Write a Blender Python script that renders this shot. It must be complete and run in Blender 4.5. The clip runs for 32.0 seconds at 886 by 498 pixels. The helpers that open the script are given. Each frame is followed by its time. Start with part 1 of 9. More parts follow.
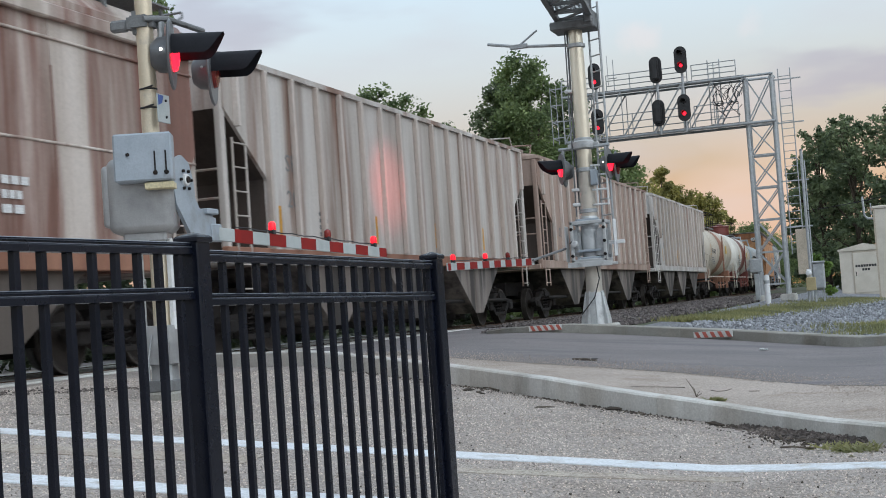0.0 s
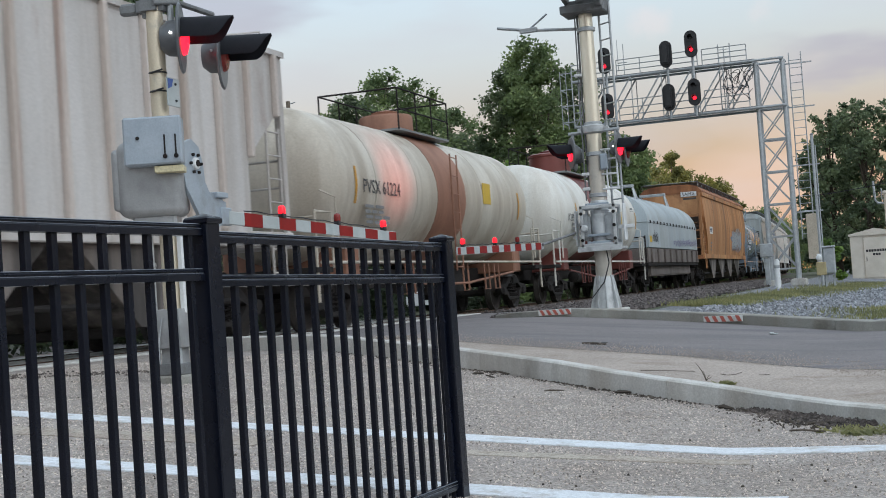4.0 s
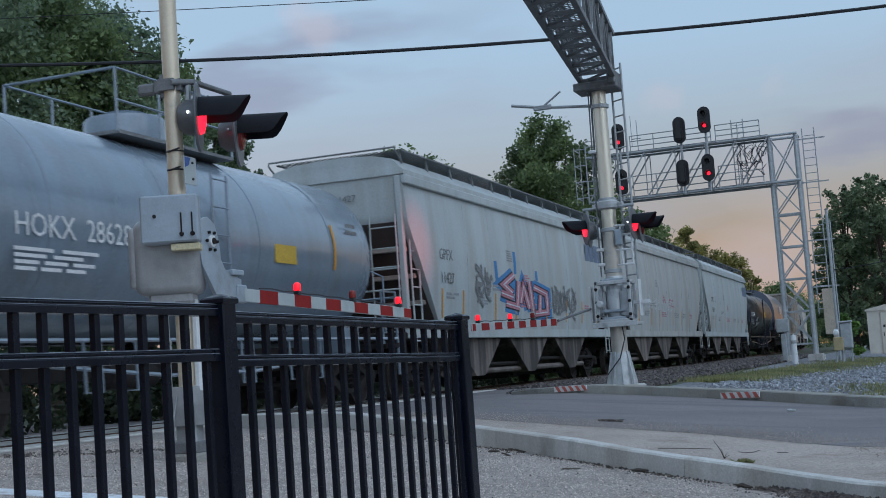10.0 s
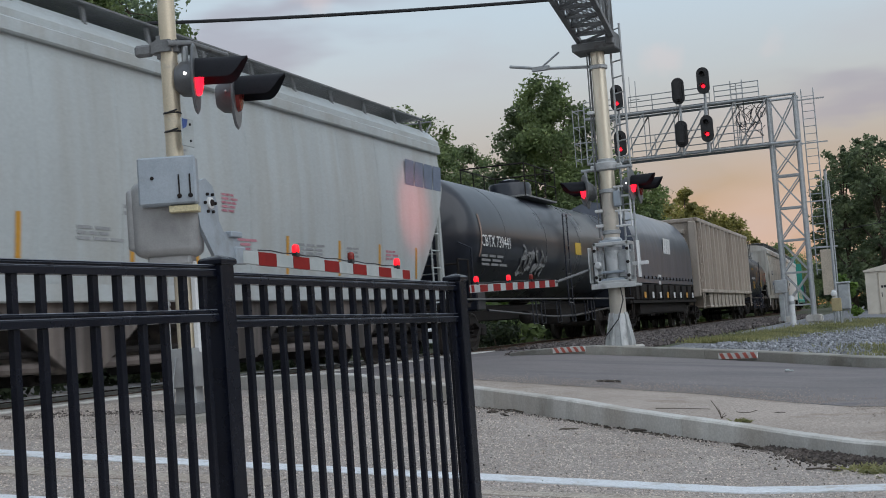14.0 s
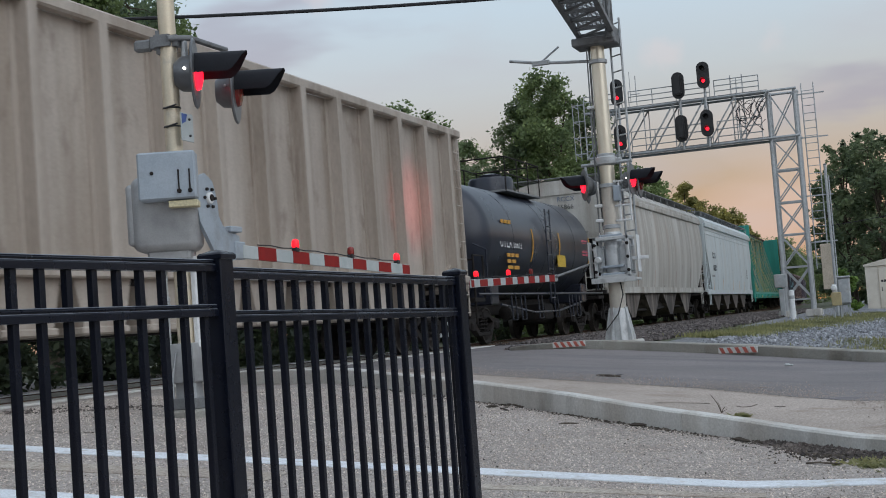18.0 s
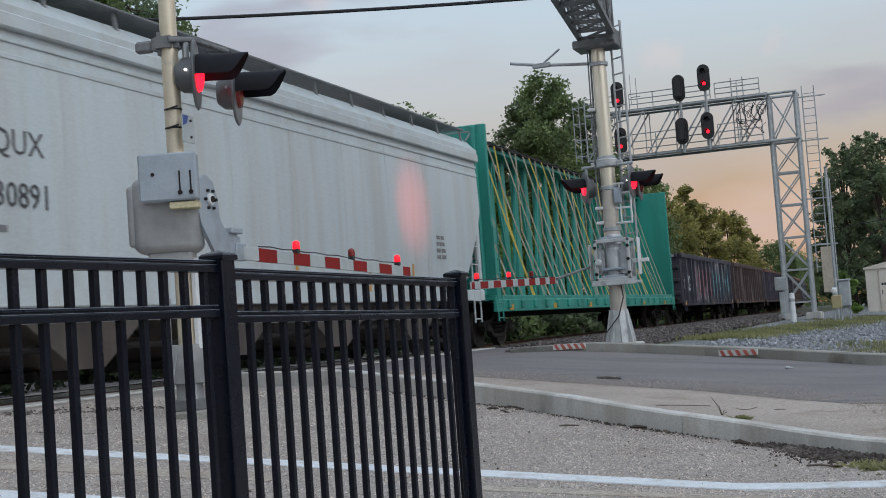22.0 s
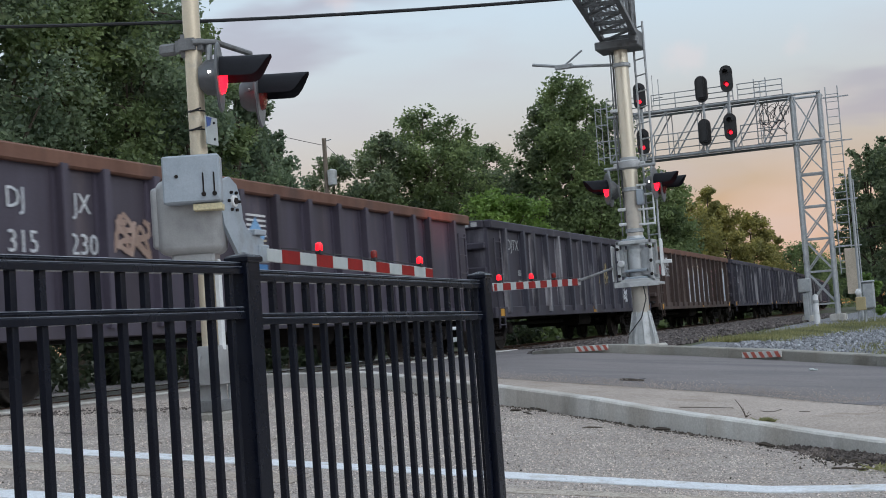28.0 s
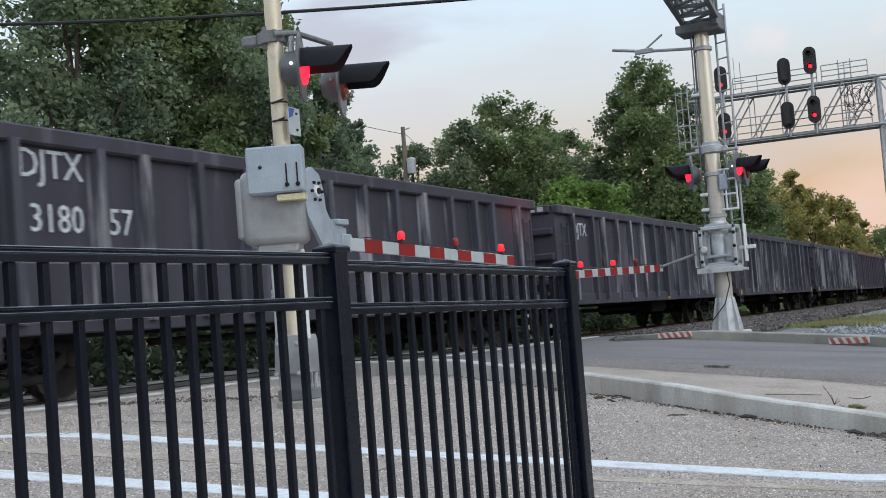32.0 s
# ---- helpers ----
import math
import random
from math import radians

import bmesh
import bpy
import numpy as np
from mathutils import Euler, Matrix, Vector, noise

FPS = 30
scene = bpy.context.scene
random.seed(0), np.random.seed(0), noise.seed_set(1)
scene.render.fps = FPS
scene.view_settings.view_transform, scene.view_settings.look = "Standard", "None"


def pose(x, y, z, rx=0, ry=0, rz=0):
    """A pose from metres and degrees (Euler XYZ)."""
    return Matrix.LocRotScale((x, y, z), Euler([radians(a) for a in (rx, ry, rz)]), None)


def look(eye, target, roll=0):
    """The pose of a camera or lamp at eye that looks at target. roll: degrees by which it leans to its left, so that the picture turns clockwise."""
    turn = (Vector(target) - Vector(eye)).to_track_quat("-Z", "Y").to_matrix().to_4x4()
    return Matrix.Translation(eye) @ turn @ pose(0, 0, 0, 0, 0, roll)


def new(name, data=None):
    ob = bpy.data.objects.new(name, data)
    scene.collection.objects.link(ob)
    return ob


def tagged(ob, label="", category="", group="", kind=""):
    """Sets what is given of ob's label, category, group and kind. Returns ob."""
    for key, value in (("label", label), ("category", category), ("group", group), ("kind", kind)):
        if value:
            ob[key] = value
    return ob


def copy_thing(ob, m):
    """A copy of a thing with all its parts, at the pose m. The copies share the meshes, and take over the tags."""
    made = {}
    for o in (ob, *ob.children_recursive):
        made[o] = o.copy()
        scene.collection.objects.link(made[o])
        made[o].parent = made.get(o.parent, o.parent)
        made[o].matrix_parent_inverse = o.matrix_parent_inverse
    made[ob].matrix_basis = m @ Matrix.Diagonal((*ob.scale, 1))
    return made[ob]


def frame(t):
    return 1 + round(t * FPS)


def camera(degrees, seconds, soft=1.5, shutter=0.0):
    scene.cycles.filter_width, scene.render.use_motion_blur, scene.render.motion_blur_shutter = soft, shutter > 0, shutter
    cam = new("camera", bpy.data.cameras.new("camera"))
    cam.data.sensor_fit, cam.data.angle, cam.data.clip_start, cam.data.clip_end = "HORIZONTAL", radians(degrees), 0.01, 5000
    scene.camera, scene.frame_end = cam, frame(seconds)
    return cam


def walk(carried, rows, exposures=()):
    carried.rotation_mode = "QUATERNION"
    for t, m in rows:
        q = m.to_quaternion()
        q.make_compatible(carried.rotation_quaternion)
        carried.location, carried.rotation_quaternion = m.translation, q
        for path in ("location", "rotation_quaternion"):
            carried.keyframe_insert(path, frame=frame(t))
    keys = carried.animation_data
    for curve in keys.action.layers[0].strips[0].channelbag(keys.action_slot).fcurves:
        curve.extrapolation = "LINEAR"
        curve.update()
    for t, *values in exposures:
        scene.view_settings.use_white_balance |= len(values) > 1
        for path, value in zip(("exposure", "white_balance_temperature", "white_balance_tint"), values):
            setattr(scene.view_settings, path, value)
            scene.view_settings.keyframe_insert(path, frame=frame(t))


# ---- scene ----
# World: y runs along the railway track, x to the right of it, z = 0 at the lowest part of the parking lot.
cam = camera(36.9, 32.0, soft=0.95, shutter=0.16)
PATH = [
    (0, (0.000, 0.003, 1.005), (-3.265, 9.444, 1.447), -4.01),
    (0.5, (0.002, 0.004, 0.998), (-3.271, 9.444, 1.422), -4.06),
    (1, (0.004, 0.002, 1.002), (-3.266, 9.443, 1.404), -4.06),
    (1.5, (0.001, 0.000, 0.998), (-3.269, 9.443, 1.384), -4.05),
    (2, (-0.002, -0.002, 1.002), (-3.277, 9.440, 1.379), -4.05),
    (2.5, (-0.004, -0.002, 1.005), (-3.291, 9.435, 1.383), -4.03),
    (3, (-0.002, 0.002, 0.999), (-3.322, 9.427, 1.375), -3.98),
    (3.5, (-0.001, 0.003, 0.995), (-3.339, 9.423, 1.354), -4.00),
    (5.5, (0.000, 0.007, 0.992), (-3.349, 9.425, 1.281), -3.98),
    (6, (0.004, 0.002, 1.000), (-3.344, 9.419, 1.341), -4.00),
    (6.5, (-0.001, 0.011, 1.008), (-3.358, 9.413, 1.583), -4.11),
    (7, (0.001, 0.005, 1.006), (-3.353, 9.395, 1.767), -4.15),
    (7.5, (-0.001, 0.002, 1.008), (-3.340, 9.382, 1.936), -4.09),
    (8, (0.001, -0.004, 1.002), (-3.334, 9.368, 2.018), -4.11),
    (8.5, (0.001, 0.001, 1.003), (-3.361, 9.363, 2.024), -4.19),
    (9, (0.001, 0.001, 1.007), (-3.386, 9.356, 2.010), -4.13),
    (9.5, (-0.004, -0.003, 1.007), (-3.388, 9.357, 1.976), -4.15),
    (10, (-0.001, -0.002, 1.007), (-3.398, 9.359, 1.914), -4.09),
    (10.5, (-0.003, -0.005, 1.004), (-3.403, 9.359, 1.865), -4.11),
    (11, (-0.005, -0.002, 1.002), (-3.401, 9.366, 1.842), -4.09),
    (11.5, (0.003, -0.001, 1.002), (-3.383, 9.376, 1.791), -4.20),
    (12, (-0.002, -0.001, 1.001), (-3.411, 9.374, 1.700), -4.31),
    (12.5, (-0.004, 0.002, 1.002), (-3.417, 9.380, 1.643), -4.25),
    (13, (-0.002, 0.003, 1.002), (-3.416, 9.382, 1.623), -4.26),
    (13.5, (0.003, 0.000, 1.002), (-3.412, 9.378, 1.627), -4.29),
    (14, (0.001, -0.002, 1.002), (-3.413, 9.376, 1.623), -4.21),
    (14.5, (-0.001, 0.004, 0.998), (-3.419, 9.381, 1.621), -4.28),
    (16.5, (0.005, -0.005, 0.997), (-3.417, 9.372, 1.591), -4.19),
    (17, (0.001, 0.003, 0.999), (-3.416, 9.382, 1.587), -4.23),
    (17.5, (0.001, -0.001, 1.002), (-3.419, 9.379, 1.584), -4.24),
    (18, (0.003, -0.000, 1.001), (-3.415, 9.379, 1.583), -4.27),
    (18.5, (-0.001, 0.001, 1.002), (-3.418, 9.381, 1.584), -4.22),
    (19, (-0.001, 0.003, 1.001), (-3.420, 9.382, 1.587), -4.19),
    (19.5, (0.000, 0.004, 1.001), (-3.416, 9.384, 1.592), -4.25),
    (20, (0.000, -0.000, 1.000), (-3.419, 9.379, 1.587), -4.20),
    (20.5, (0.002, -0.004, 0.998), (-3.416, 9.375, 1.590), -4.17),
    (21, (-0.001, -0.001, 0.998), (-3.418, 9.378, 1.592), -4.18),
    (21.5, (0.001, 0.009, 0.999), (-3.416, 9.388, 1.595), -4.19),
    (22, (-0.001, -0.003, 0.998), (-3.419, 9.375, 1.597), -4.16),
    (22.5, (-0.002, -0.003, 0.998), (-3.419, 9.377, 1.593), -4.14),
    (23, (-0.003, 0.004, 0.996), (-3.420, 9.384, 1.595), -4.14),
    (23.5, (-0.002, -0.004, 0.999), (-3.418, 9.376, 1.598), -4.14),
    (24, (-0.006, -0.000, 1.002), (-3.423, 9.379, 1.601), -4.13),
    (24.5, (-0.005, -0.003, 1.002), (-3.420, 9.376, 1.600), -4.13),
    (25, (-0.005, -0.004, 1.002), (-3.420, 9.376, 1.602), -4.08),
    (25.5, (-0.008, -0.002, 0.997), (-3.426, 9.376, 1.601), -4.13),
    (27.5, (-0.013, -0.003, 1.002), (-3.515, 9.344, 1.615), -4.11),
    (28, (-0.010, -0.005, 1.000), (-3.580, 9.316, 1.622), -4.11),
    (28.5, (-0.013, -0.009, 1.006), (-3.656, 9.283, 1.629), -4.03),
    (29, (-0.018, -0.015, 1.005), (-3.764, 9.235, 1.643), -3.99),
    (29.5, (-0.020, -0.005, 1.006), (-3.872, 9.200, 1.665), -3.94),
    (30, (-0.019, -0.011, 1.005), (-3.957, 9.158, 1.652), -3.93),
    (30.5, (-0.021, -0.016, 1.006), (-4.036, 9.122, 1.620), -4.07),
    (31, (-0.023, -0.008, 1.004), (-4.106, 9.102, 1.591), -4.36),
    (31.5, (-0.022, -0.018, 1.003), (-4.133, 9.080, 1.573), -4.50),
    (32, (-0.030, -0.017, 1.007), (-4.157, 9.074, 1.579), -4.44),
]
walk(cam, [(t, look(eye, target, roll)) for t, eye, target, roll in PATH],
     [(0, 0.40, 6330, 8), (3, 0.37, 6330, 8), (6, 0.28, 6270, 7), (7, -0.12, 6150, 10), (8, -0.10, 6250, 10), (9, -0.14, 5830, 7.5), (10, -0.20, 5430, 6), (11, -0.08, 6200, 9), (12, -0.04, 6420, 10), (13, 0.0, 6430, 10), (17, 0.10, 6350, 10),
      (20, 0.05, 6350, 10), (23, 0.08, 6350, 10), (24, 0.16, 6350, 10), (25, 0.17, 6350, 10), (28, 0.22, 6350, 10), (30, 0.25, 6350, 10), (31, 0.34, 6350, 10), (32, 0.45, 6350, 10)])

# ------------------------------------------------------------------ light
world = bpy.data.worlds.new("dusk_sky")
scene.world = world
world.use_nodes = True


# small pink clouds: direction, size, strength
PUFFS = (((-0.146, 0.992, 0.212), 0.019, 0.28), ((-0.070, 1.003, 0.211), 0.016, 0.16), ((-0.381, 0.902, 0.283), 0.026, 0.42))


def build_world():
    nt = world.node_tree
    nt.nodes.clear()
    n, l = nt.nodes.new, nt.links.new
    out, bg = n("ShaderNodeOutputWorld"), n("ShaderNodeBackground")
    co, sep = n("ShaderNodeTexCoord"), n("ShaderNodeSeparateXYZ")
    l(co.outputs["Generated"], sep.inputs[0])
    ramp = n("ShaderNodeValToRGB")
    stops = ((0.0, (0.66, 0.325, 0.14)), (0.05, (0.59, 0.345, 0.185)), (0.09, (0.535, 0.39, 0.27)), (0.13, (0.505, 0.46, 0.41)),
             (0.18, (0.52, 0.56, 0.575)), (0.23, (0.525, 0.625, 0.70)), (0.5, (0.49, 0.61, 0.745)), (1.0, (0.55, 0.63, 0.74)))
    while len(ramp.color_ramp.elements) < len(stops):
        ramp.color_ramp.elements.new(0.5)
    for e, (p, c) in zip(ramp.color_ramp.elements, stops):
        e.position, e.color = p, (*c, 1)
    l(sep.outputs["Z"], ramp.inputs[0])
    # away from the sunset the low sky is greyer
    away = n("ShaderNodeMapRange")
    away.inputs[1].default_value, away.inputs[2].default_value = 0.55, 0.98
    l(sep.outputs["Y"], away.inputs[0])
    grey = n("ShaderNodeValToRGB")
    for e, (p, c) in zip(grey.color_ramp.elements, ((0.0, (0.72, 0.52, 0.45)), (0.25, (0.555, 0.66, 0.735)))):
        e.position, e.color = p, (*c, 1)
    e = grey.color_ramp.elements.new(1.0)
    e.color = (0.52, 0.60, 0.70, 1)
    e = grey.color_ramp.elements.new(0.13)
    e.color = (0.66, 0.63, 0.63, 1)
    l(sep.outputs["Z"], grey.inputs[0])
    mix = n("ShaderNodeMix")
    mix.data_type = "RGBA"
    l(away.outputs[0], mix.inputs["Factor"])
    l(grey.outputs[0], mix.inputs["A"])
    l(ramp.outputs[0], mix.inputs["B"])
    # thin lilac clouds, with a few lit pink from below
    mp = n("ShaderNodeMapping")
    mp.inputs["Scale"].default_value = (3.2, 2.4, 11.0)
    mp.inputs["Rotation"].default_value = (0.12, 0.06, 0.0)
    l(co.outputs["Generated"], mp.inputs[0])
    no = n("ShaderNodeTexNoise")
    no.inputs["Scale"].default_value, no.inputs["Detail"].default_value, no.inputs["Roughness"].default_value = 1.6, 4.0, 0.5
    l(mp.outputs[0], no.inputs["Vector"])
    cl = n("ShaderNodeMapRange")
    cl.inputs[1].default_value, cl.inputs[2].default_value, cl.inputs[4].default_value = 0.50, 0.66, 0.30
    l(no.outputs["Fac"], cl.inputs[0])
    mix2 = n("ShaderNodeMix")
    mix2.data_type = "RGBA"
    mix2.inputs["B"].default_value = (0.50, 0.475, 0.51, 1)
    l(cl.outputs[0], mix2.inputs["Factor"])
    l(mix.outputs["Result"], mix2.inputs["A"])
    def streak(after, normal, at, half, lo, hi, strength):
        """One long ragged cloud: a band about a plane, between two bearings."""
        dt, ad, ab, fa = n("ShaderNodeVectorMath"), n("ShaderNodeMath"), n("ShaderNodeMath"), n("ShaderNodeMapRange")
        dt.operation, dt.inputs[1].default_value = "DOT_PRODUCT", normal
        l(co.outputs["Generated"], dt.inputs[0])
        wv = n("ShaderNodeMath")
        wv.operation, wv.inputs[1].default_value, wv.inputs[2].default_value = "MULTIPLY_ADD", 0.16, -at - 0.08
        l(no.outputs["Fac"], wv.inputs[0])
        ad.operation = "ADD"
        l(dt.outputs["Value"], ad.inputs[0])
        l(wv.outputs[0], ad.inputs[1])
        ab.operation = "ABSOLUTE"
        l(ad.outputs[0], ab.inputs[0])
        fa.interpolation_type = "SMOOTHSTEP"
        fa.inputs[1].default_value, fa.inputs[2].default_value, fa.inputs[3].default_value, fa.inputs[4].default_value = 0.0, half, strength, 0.0
        l(ab.outputs[0], fa.inputs[0])
        ends = n("ShaderNodeMapRange")
        ends.interpolation_type = "SMOOTHSTEP"
        ends.inputs[1].default_value, ends.inputs[2].default_value = lo, hi
        l(sep.outputs["X"], ends.inputs[0])
        both_ = n("ShaderNodeMath")
        both_.operation = "MULTIPLY"
        l(fa.outputs[0], both_.inputs[0])
        l(ends.outputs[0], both_.inputs[1])
        mx = n("ShaderNodeMix")
        mx.data_type = "RGBA"
        mx.inputs["B"].default_value = (0.36, 0.335, 0.40, 1)
        l(both_.outputs[0], mx.inputs["Factor"])
        l(after, mx.inputs["A"])
        return mx.outputs["Result"]

    cloudy = streak(mix2.outputs["Result"], (-0.19, -0.215, 0.958), 0.108, 0.030, -0.24, -0.42, 0.6)
    cloudy = streak(cloudy, (0.0, -0.146, 0.989), 0.001, 0.022, -0.13, -0.03, 0.6)
    def puff(after, towards, size, strength):
        """A small cloud lit pink by the set sun."""
        dt, fa, mx = n("ShaderNodeVectorMath"), n("ShaderNodeMapRange"), n("ShaderNodeMix")
        dt.operation, dt.inputs[1].default_value = "DISTANCE", towards
        sc = n("ShaderNodeVectorMath")
        sc.operation, sc.inputs[1].default_value = "MULTIPLY_ADD", (1.0, 1.0, 1.0)
        rag = n("ShaderNodeVectorMath")
        rag.operation = "SCALE"
        rag.inputs["Scale"].default_value = 0.05
        fine = n("ShaderNodeTexNoise")
        fine.inputs["Scale"].default_value, fine.inputs["Detail"].default_value = 28.0, 4.0
        l(co.outputs["Generated"], fine.inputs["Vector"])
        l(fine.outputs["Color"], rag.inputs[0])
        l(co.outputs["Generated"], sc.inputs[0])
        l(rag.outputs[0], sc.inputs[2])
        l(sc.outputs[0], dt.inputs[0])
        fa.interpolation_type = "SMOOTHSTEP"
        fa.inputs[1].default_value, fa.inputs[2].default_value, fa.inputs[3].default_value, fa.inputs[4].default_value = size * 0.2, size, strength, 0.0
        l(dt.outputs["Value"], fa.inputs[0])
        mx.data_type = "RGBA"
        mx.inputs["B"].default_value = (0.76, 0.62, 0.60, 1)
        l(fa.outputs[0], mx.inputs["Factor"])
        l(after, mx.inputs["A"])
        return mx.outputs["Result"]

    for towards, size, strength in PUFFS:
        cloudy = puff(cloudy, towards, size, strength)
    no2 = n("ShaderNodeTexNoise")
    no2.inputs["Scale"].default_value, no2.inputs["Detail"].default_value = 4.3, 3.0
    mp2 = n("ShaderNodeMapping")
    mp2.inputs["Scale"].default_value, mp2.inputs["Location"].default_value = (1.0, 1.0, 2.6), (0.37, 0.0, 0.4)
    l(co.outputs["Generated"], mp2.inputs[0])
    l(mp2.outputs[0], no2.inputs["Vector"])
    pk = n("ShaderNodeMapRange")
    pk.inputs[1].default_value, pk.inputs[2].default_value, pk.inputs[4].default_value = 0.60, 0.72, 0.4
    l(no2.outputs["Fac"], pk.inputs[0])
    mix3 = n("ShaderNodeMix")
    mix3.data_type = "RGBA"
    mix3.inputs["B"].default_value = (0.74, 0.58, 0.53, 1)
    l(pk.outputs[0], mix3.inputs["Factor"])
    l(cloudy, mix3.inputs["A"])
    l(mix3.outputs["Result"], bg.inputs[0])
    bg.inputs[1].default_value = 1.0
    l(bg.outputs[0], out.inputs[0])


build_world()
sun = new("sun", bpy.data.lights.new("sun", "SUN"))
sun.data.energy, sun.data.angle, sun.data.color = 1.0, radians(70), (0.95, 0.97, 1.0)
sun.matrix_world = look((24, -13, 24), (0, 0, 0))
scene.view_settings.exposure = 0.0


# ------------------------------------------------------------------ materials
def surface(name, c1, c2, scale=4.0, rough=0.7, metal=0.0, bump=0.15, bump_scale=40.0, fine=0.35, stretch=(1, 1, 1), lo=0.35, hi=0.65,
            wear=None, wear_scale=1.5, wear_lo=0.55, wear_hi=0.68, wear_stretch=(1, 1, 1), tint=0.0, island=0.0, speck=None, spec=0.5, drip=0.0, dent=0.0, coat=0.0):
    """A painted, mineral or metal surface: two colours by a noise, a fine grain, and a third colour as wear or stains."""
    m = bpy.data.materials.new(name)
    m.use_nodes = True
    nt = m.node_tree
    n, l, b = nt.nodes.new, nt.links.new, nt.nodes["Principled BSDF"]
    co, info = n("ShaderNodeTexCoord"), n("ShaderNodeObjectInfo")
    off = n("ShaderNodeVectorMath")
    off.operation = "MULTIPLY_ADD"
    off.inputs[1].default_value = (37, 53, 71)
    l(info.outputs["Random"], off.inputs[0])
    l(co.outputs["Object"], off.inputs[2])

    def noise_of(s, st, detail=5.0):
        mp, no = n("ShaderNodeMapping"), n("ShaderNodeTexNoise")
        mp.inputs["Scale"].default_value = st
        l(off.outputs[0], mp.inputs[0])
        l(mp.outputs[0], no.inputs["Vector"])
        no.inputs["Scale"].default_value, no.inputs["Detail"].default_value, no.inputs["Roughness"].default_value = s, detail, 0.6
        return no.outputs["Fac"]

    def span(v, a, z, out=1.0):
        r = n("ShaderNodeMapRange")
        r.inputs[1].default_value, r.inputs[2].default_value, r.inputs[4].default_value = a, z, out
        l(v, r.inputs[0])
        return r.outputs[0]

    def blend(f, a, c, kind="MIX"):
        x = n("ShaderNodeMix")
        x.data_type, x.blend_type = "RGBA", kind
        if isinstance(f, float):
            x.inputs["Factor"].default_value = f
        else:
            l(f, x.inputs["Factor"])
        for key, v in (("A", a), ("B", c)):
            if isinstance(v, tuple):
                x.inputs[key].default_value = (*v, 1)
            else:
                l(v, x.inputs[key])
        return x.outputs["Result"]

    big = noise_of(scale, stretch)
    col = blend(span(big, lo, hi), tuple(c1), tuple(c2))
    if wear:
        col = blend(span(noise_of(wear_scale, wear_stretch, 6.0), wear_lo, wear_hi, 0.9), col, tuple(wear))
    grain = noise_of(bump_scale, (1, 1, 1), 3.0)
    g = span(grain, 0.25, 0.75)
    ramp = n("ShaderNodeValToRGB")
    k = 1 - fine
    ramp.color_ramp.elements[0].color, ramp.color_ramp.elements[1].color = (k, k, k, 1), (1 + fine * 0.4, 1 + fine * 0.4, 1 + fine * 0.4, 1)
    l(g, ramp.inputs[0])
    col = blend(1.0, col, ramp.outputs[0], "MULTIPLY")
    if speck:
        vo, r3 = n("ShaderNodeTexVoronoi"), n("ShaderNodeValToRGB")
        vo.inputs["Scale"].default_value = speck[0]
        l(off.outputs[0], vo.inputs["Vector"])
        sp = n("ShaderNodeSeparateColor")
        l(vo.outputs["Color"], sp.inputs[0])
        for e, v in zip(r3.color_ramp.elements, speck[1:3]):
            e.color = (v, v, v, 1)
        l(sp.outputs[0], r3.inputs[0])
        col = blend(1.0, col, r3.outputs[0], "MULTIPLY")
        if len(speck) > 3:
            v2, s2 = n("ShaderNodeTexVoronoi"), n("ShaderNodeSeparateColor")
            v2.inputs["Scale"].default_value = speck[3]
            l(off.outputs[0], v2.inputs["Vector"])
            l(v2.outputs["Color"], s2.inputs[0])
            r4 = n("ShaderNodeValToRGB")
            r4.color_ramp.interpolation = "CONSTANT"
            r4.color_ramp.elements[0].color, r4.color_ramp.elements[1].color = (0.42, 0.38, 0.35, 1), (1, 1, 1, 1)
            r4.color_ramp.elements[1].position = 0.09
            e = r4.color_ramp.elements.new(0.93)
            e.color = (1.35, 1.3, 1.25, 1)
            l(s2.outputs[1], r4.inputs[0])
            col = blend(1.0, col, r4.outputs[0], "MULTIPLY")
    if drip:
        # thin run marks down the side
        dr = n("ShaderNodeValToRGB")
        dr.color_ramp.elements[0].position, dr.color_ramp.elements[1].position = 0.36, 0.58
        k = 1 - drip
        dr.color_ramp.elements[0].color, dr.color_ramp.elements[1].color = (k, k * 0.95, k * 0.9, 1), (1.05, 1.05, 1.05, 1)
        l(noise_of(1.7, (1, 1, 0.06), 9.0), dr.inputs[0])
        col = blend(1.0, col, dr.outputs[0], "MULTIPLY")
    rnd = info.outputs["Random"]
    if island:
        rnd = n("ShaderNodeNewGeometry").outputs["Random Per Island"]
        tint = island
    if tint:
        hs = n("ShaderNodeHueSaturation")
        l(span(rnd, 0.0, 1.0), hs.inputs["Value"])
        vr = n("ShaderNodeMapRange")
        vr.inputs[3].default_value, vr.inputs[4].default_value = 1 - tint, 1 + tint
        l(rnd, vr.inputs[0])
        l(vr.outputs[0], hs.inputs["Value"])
        l(col, hs.inputs["Color"])
        col = hs.outputs[0]
    l(col, b.inputs["Base Color"])
    rr = n("ShaderNodeMapRange")
    rr.inputs[3].default_value, rr.inputs[4].default_value = max(rough - 0.12, 0.02), min(rough + 0.12, 1)
    l(big, rr.inputs[0])
    l(rr.outputs[0], b.inputs["Roughness"])
    b.inputs["Metallic"].default_value = metal
    b.inputs["Specular IOR Level"].default_value = spec
    b.inputs["Coat Weight"].default_value, b.inputs["Coat Roughness"].default_value = coat, 0.08
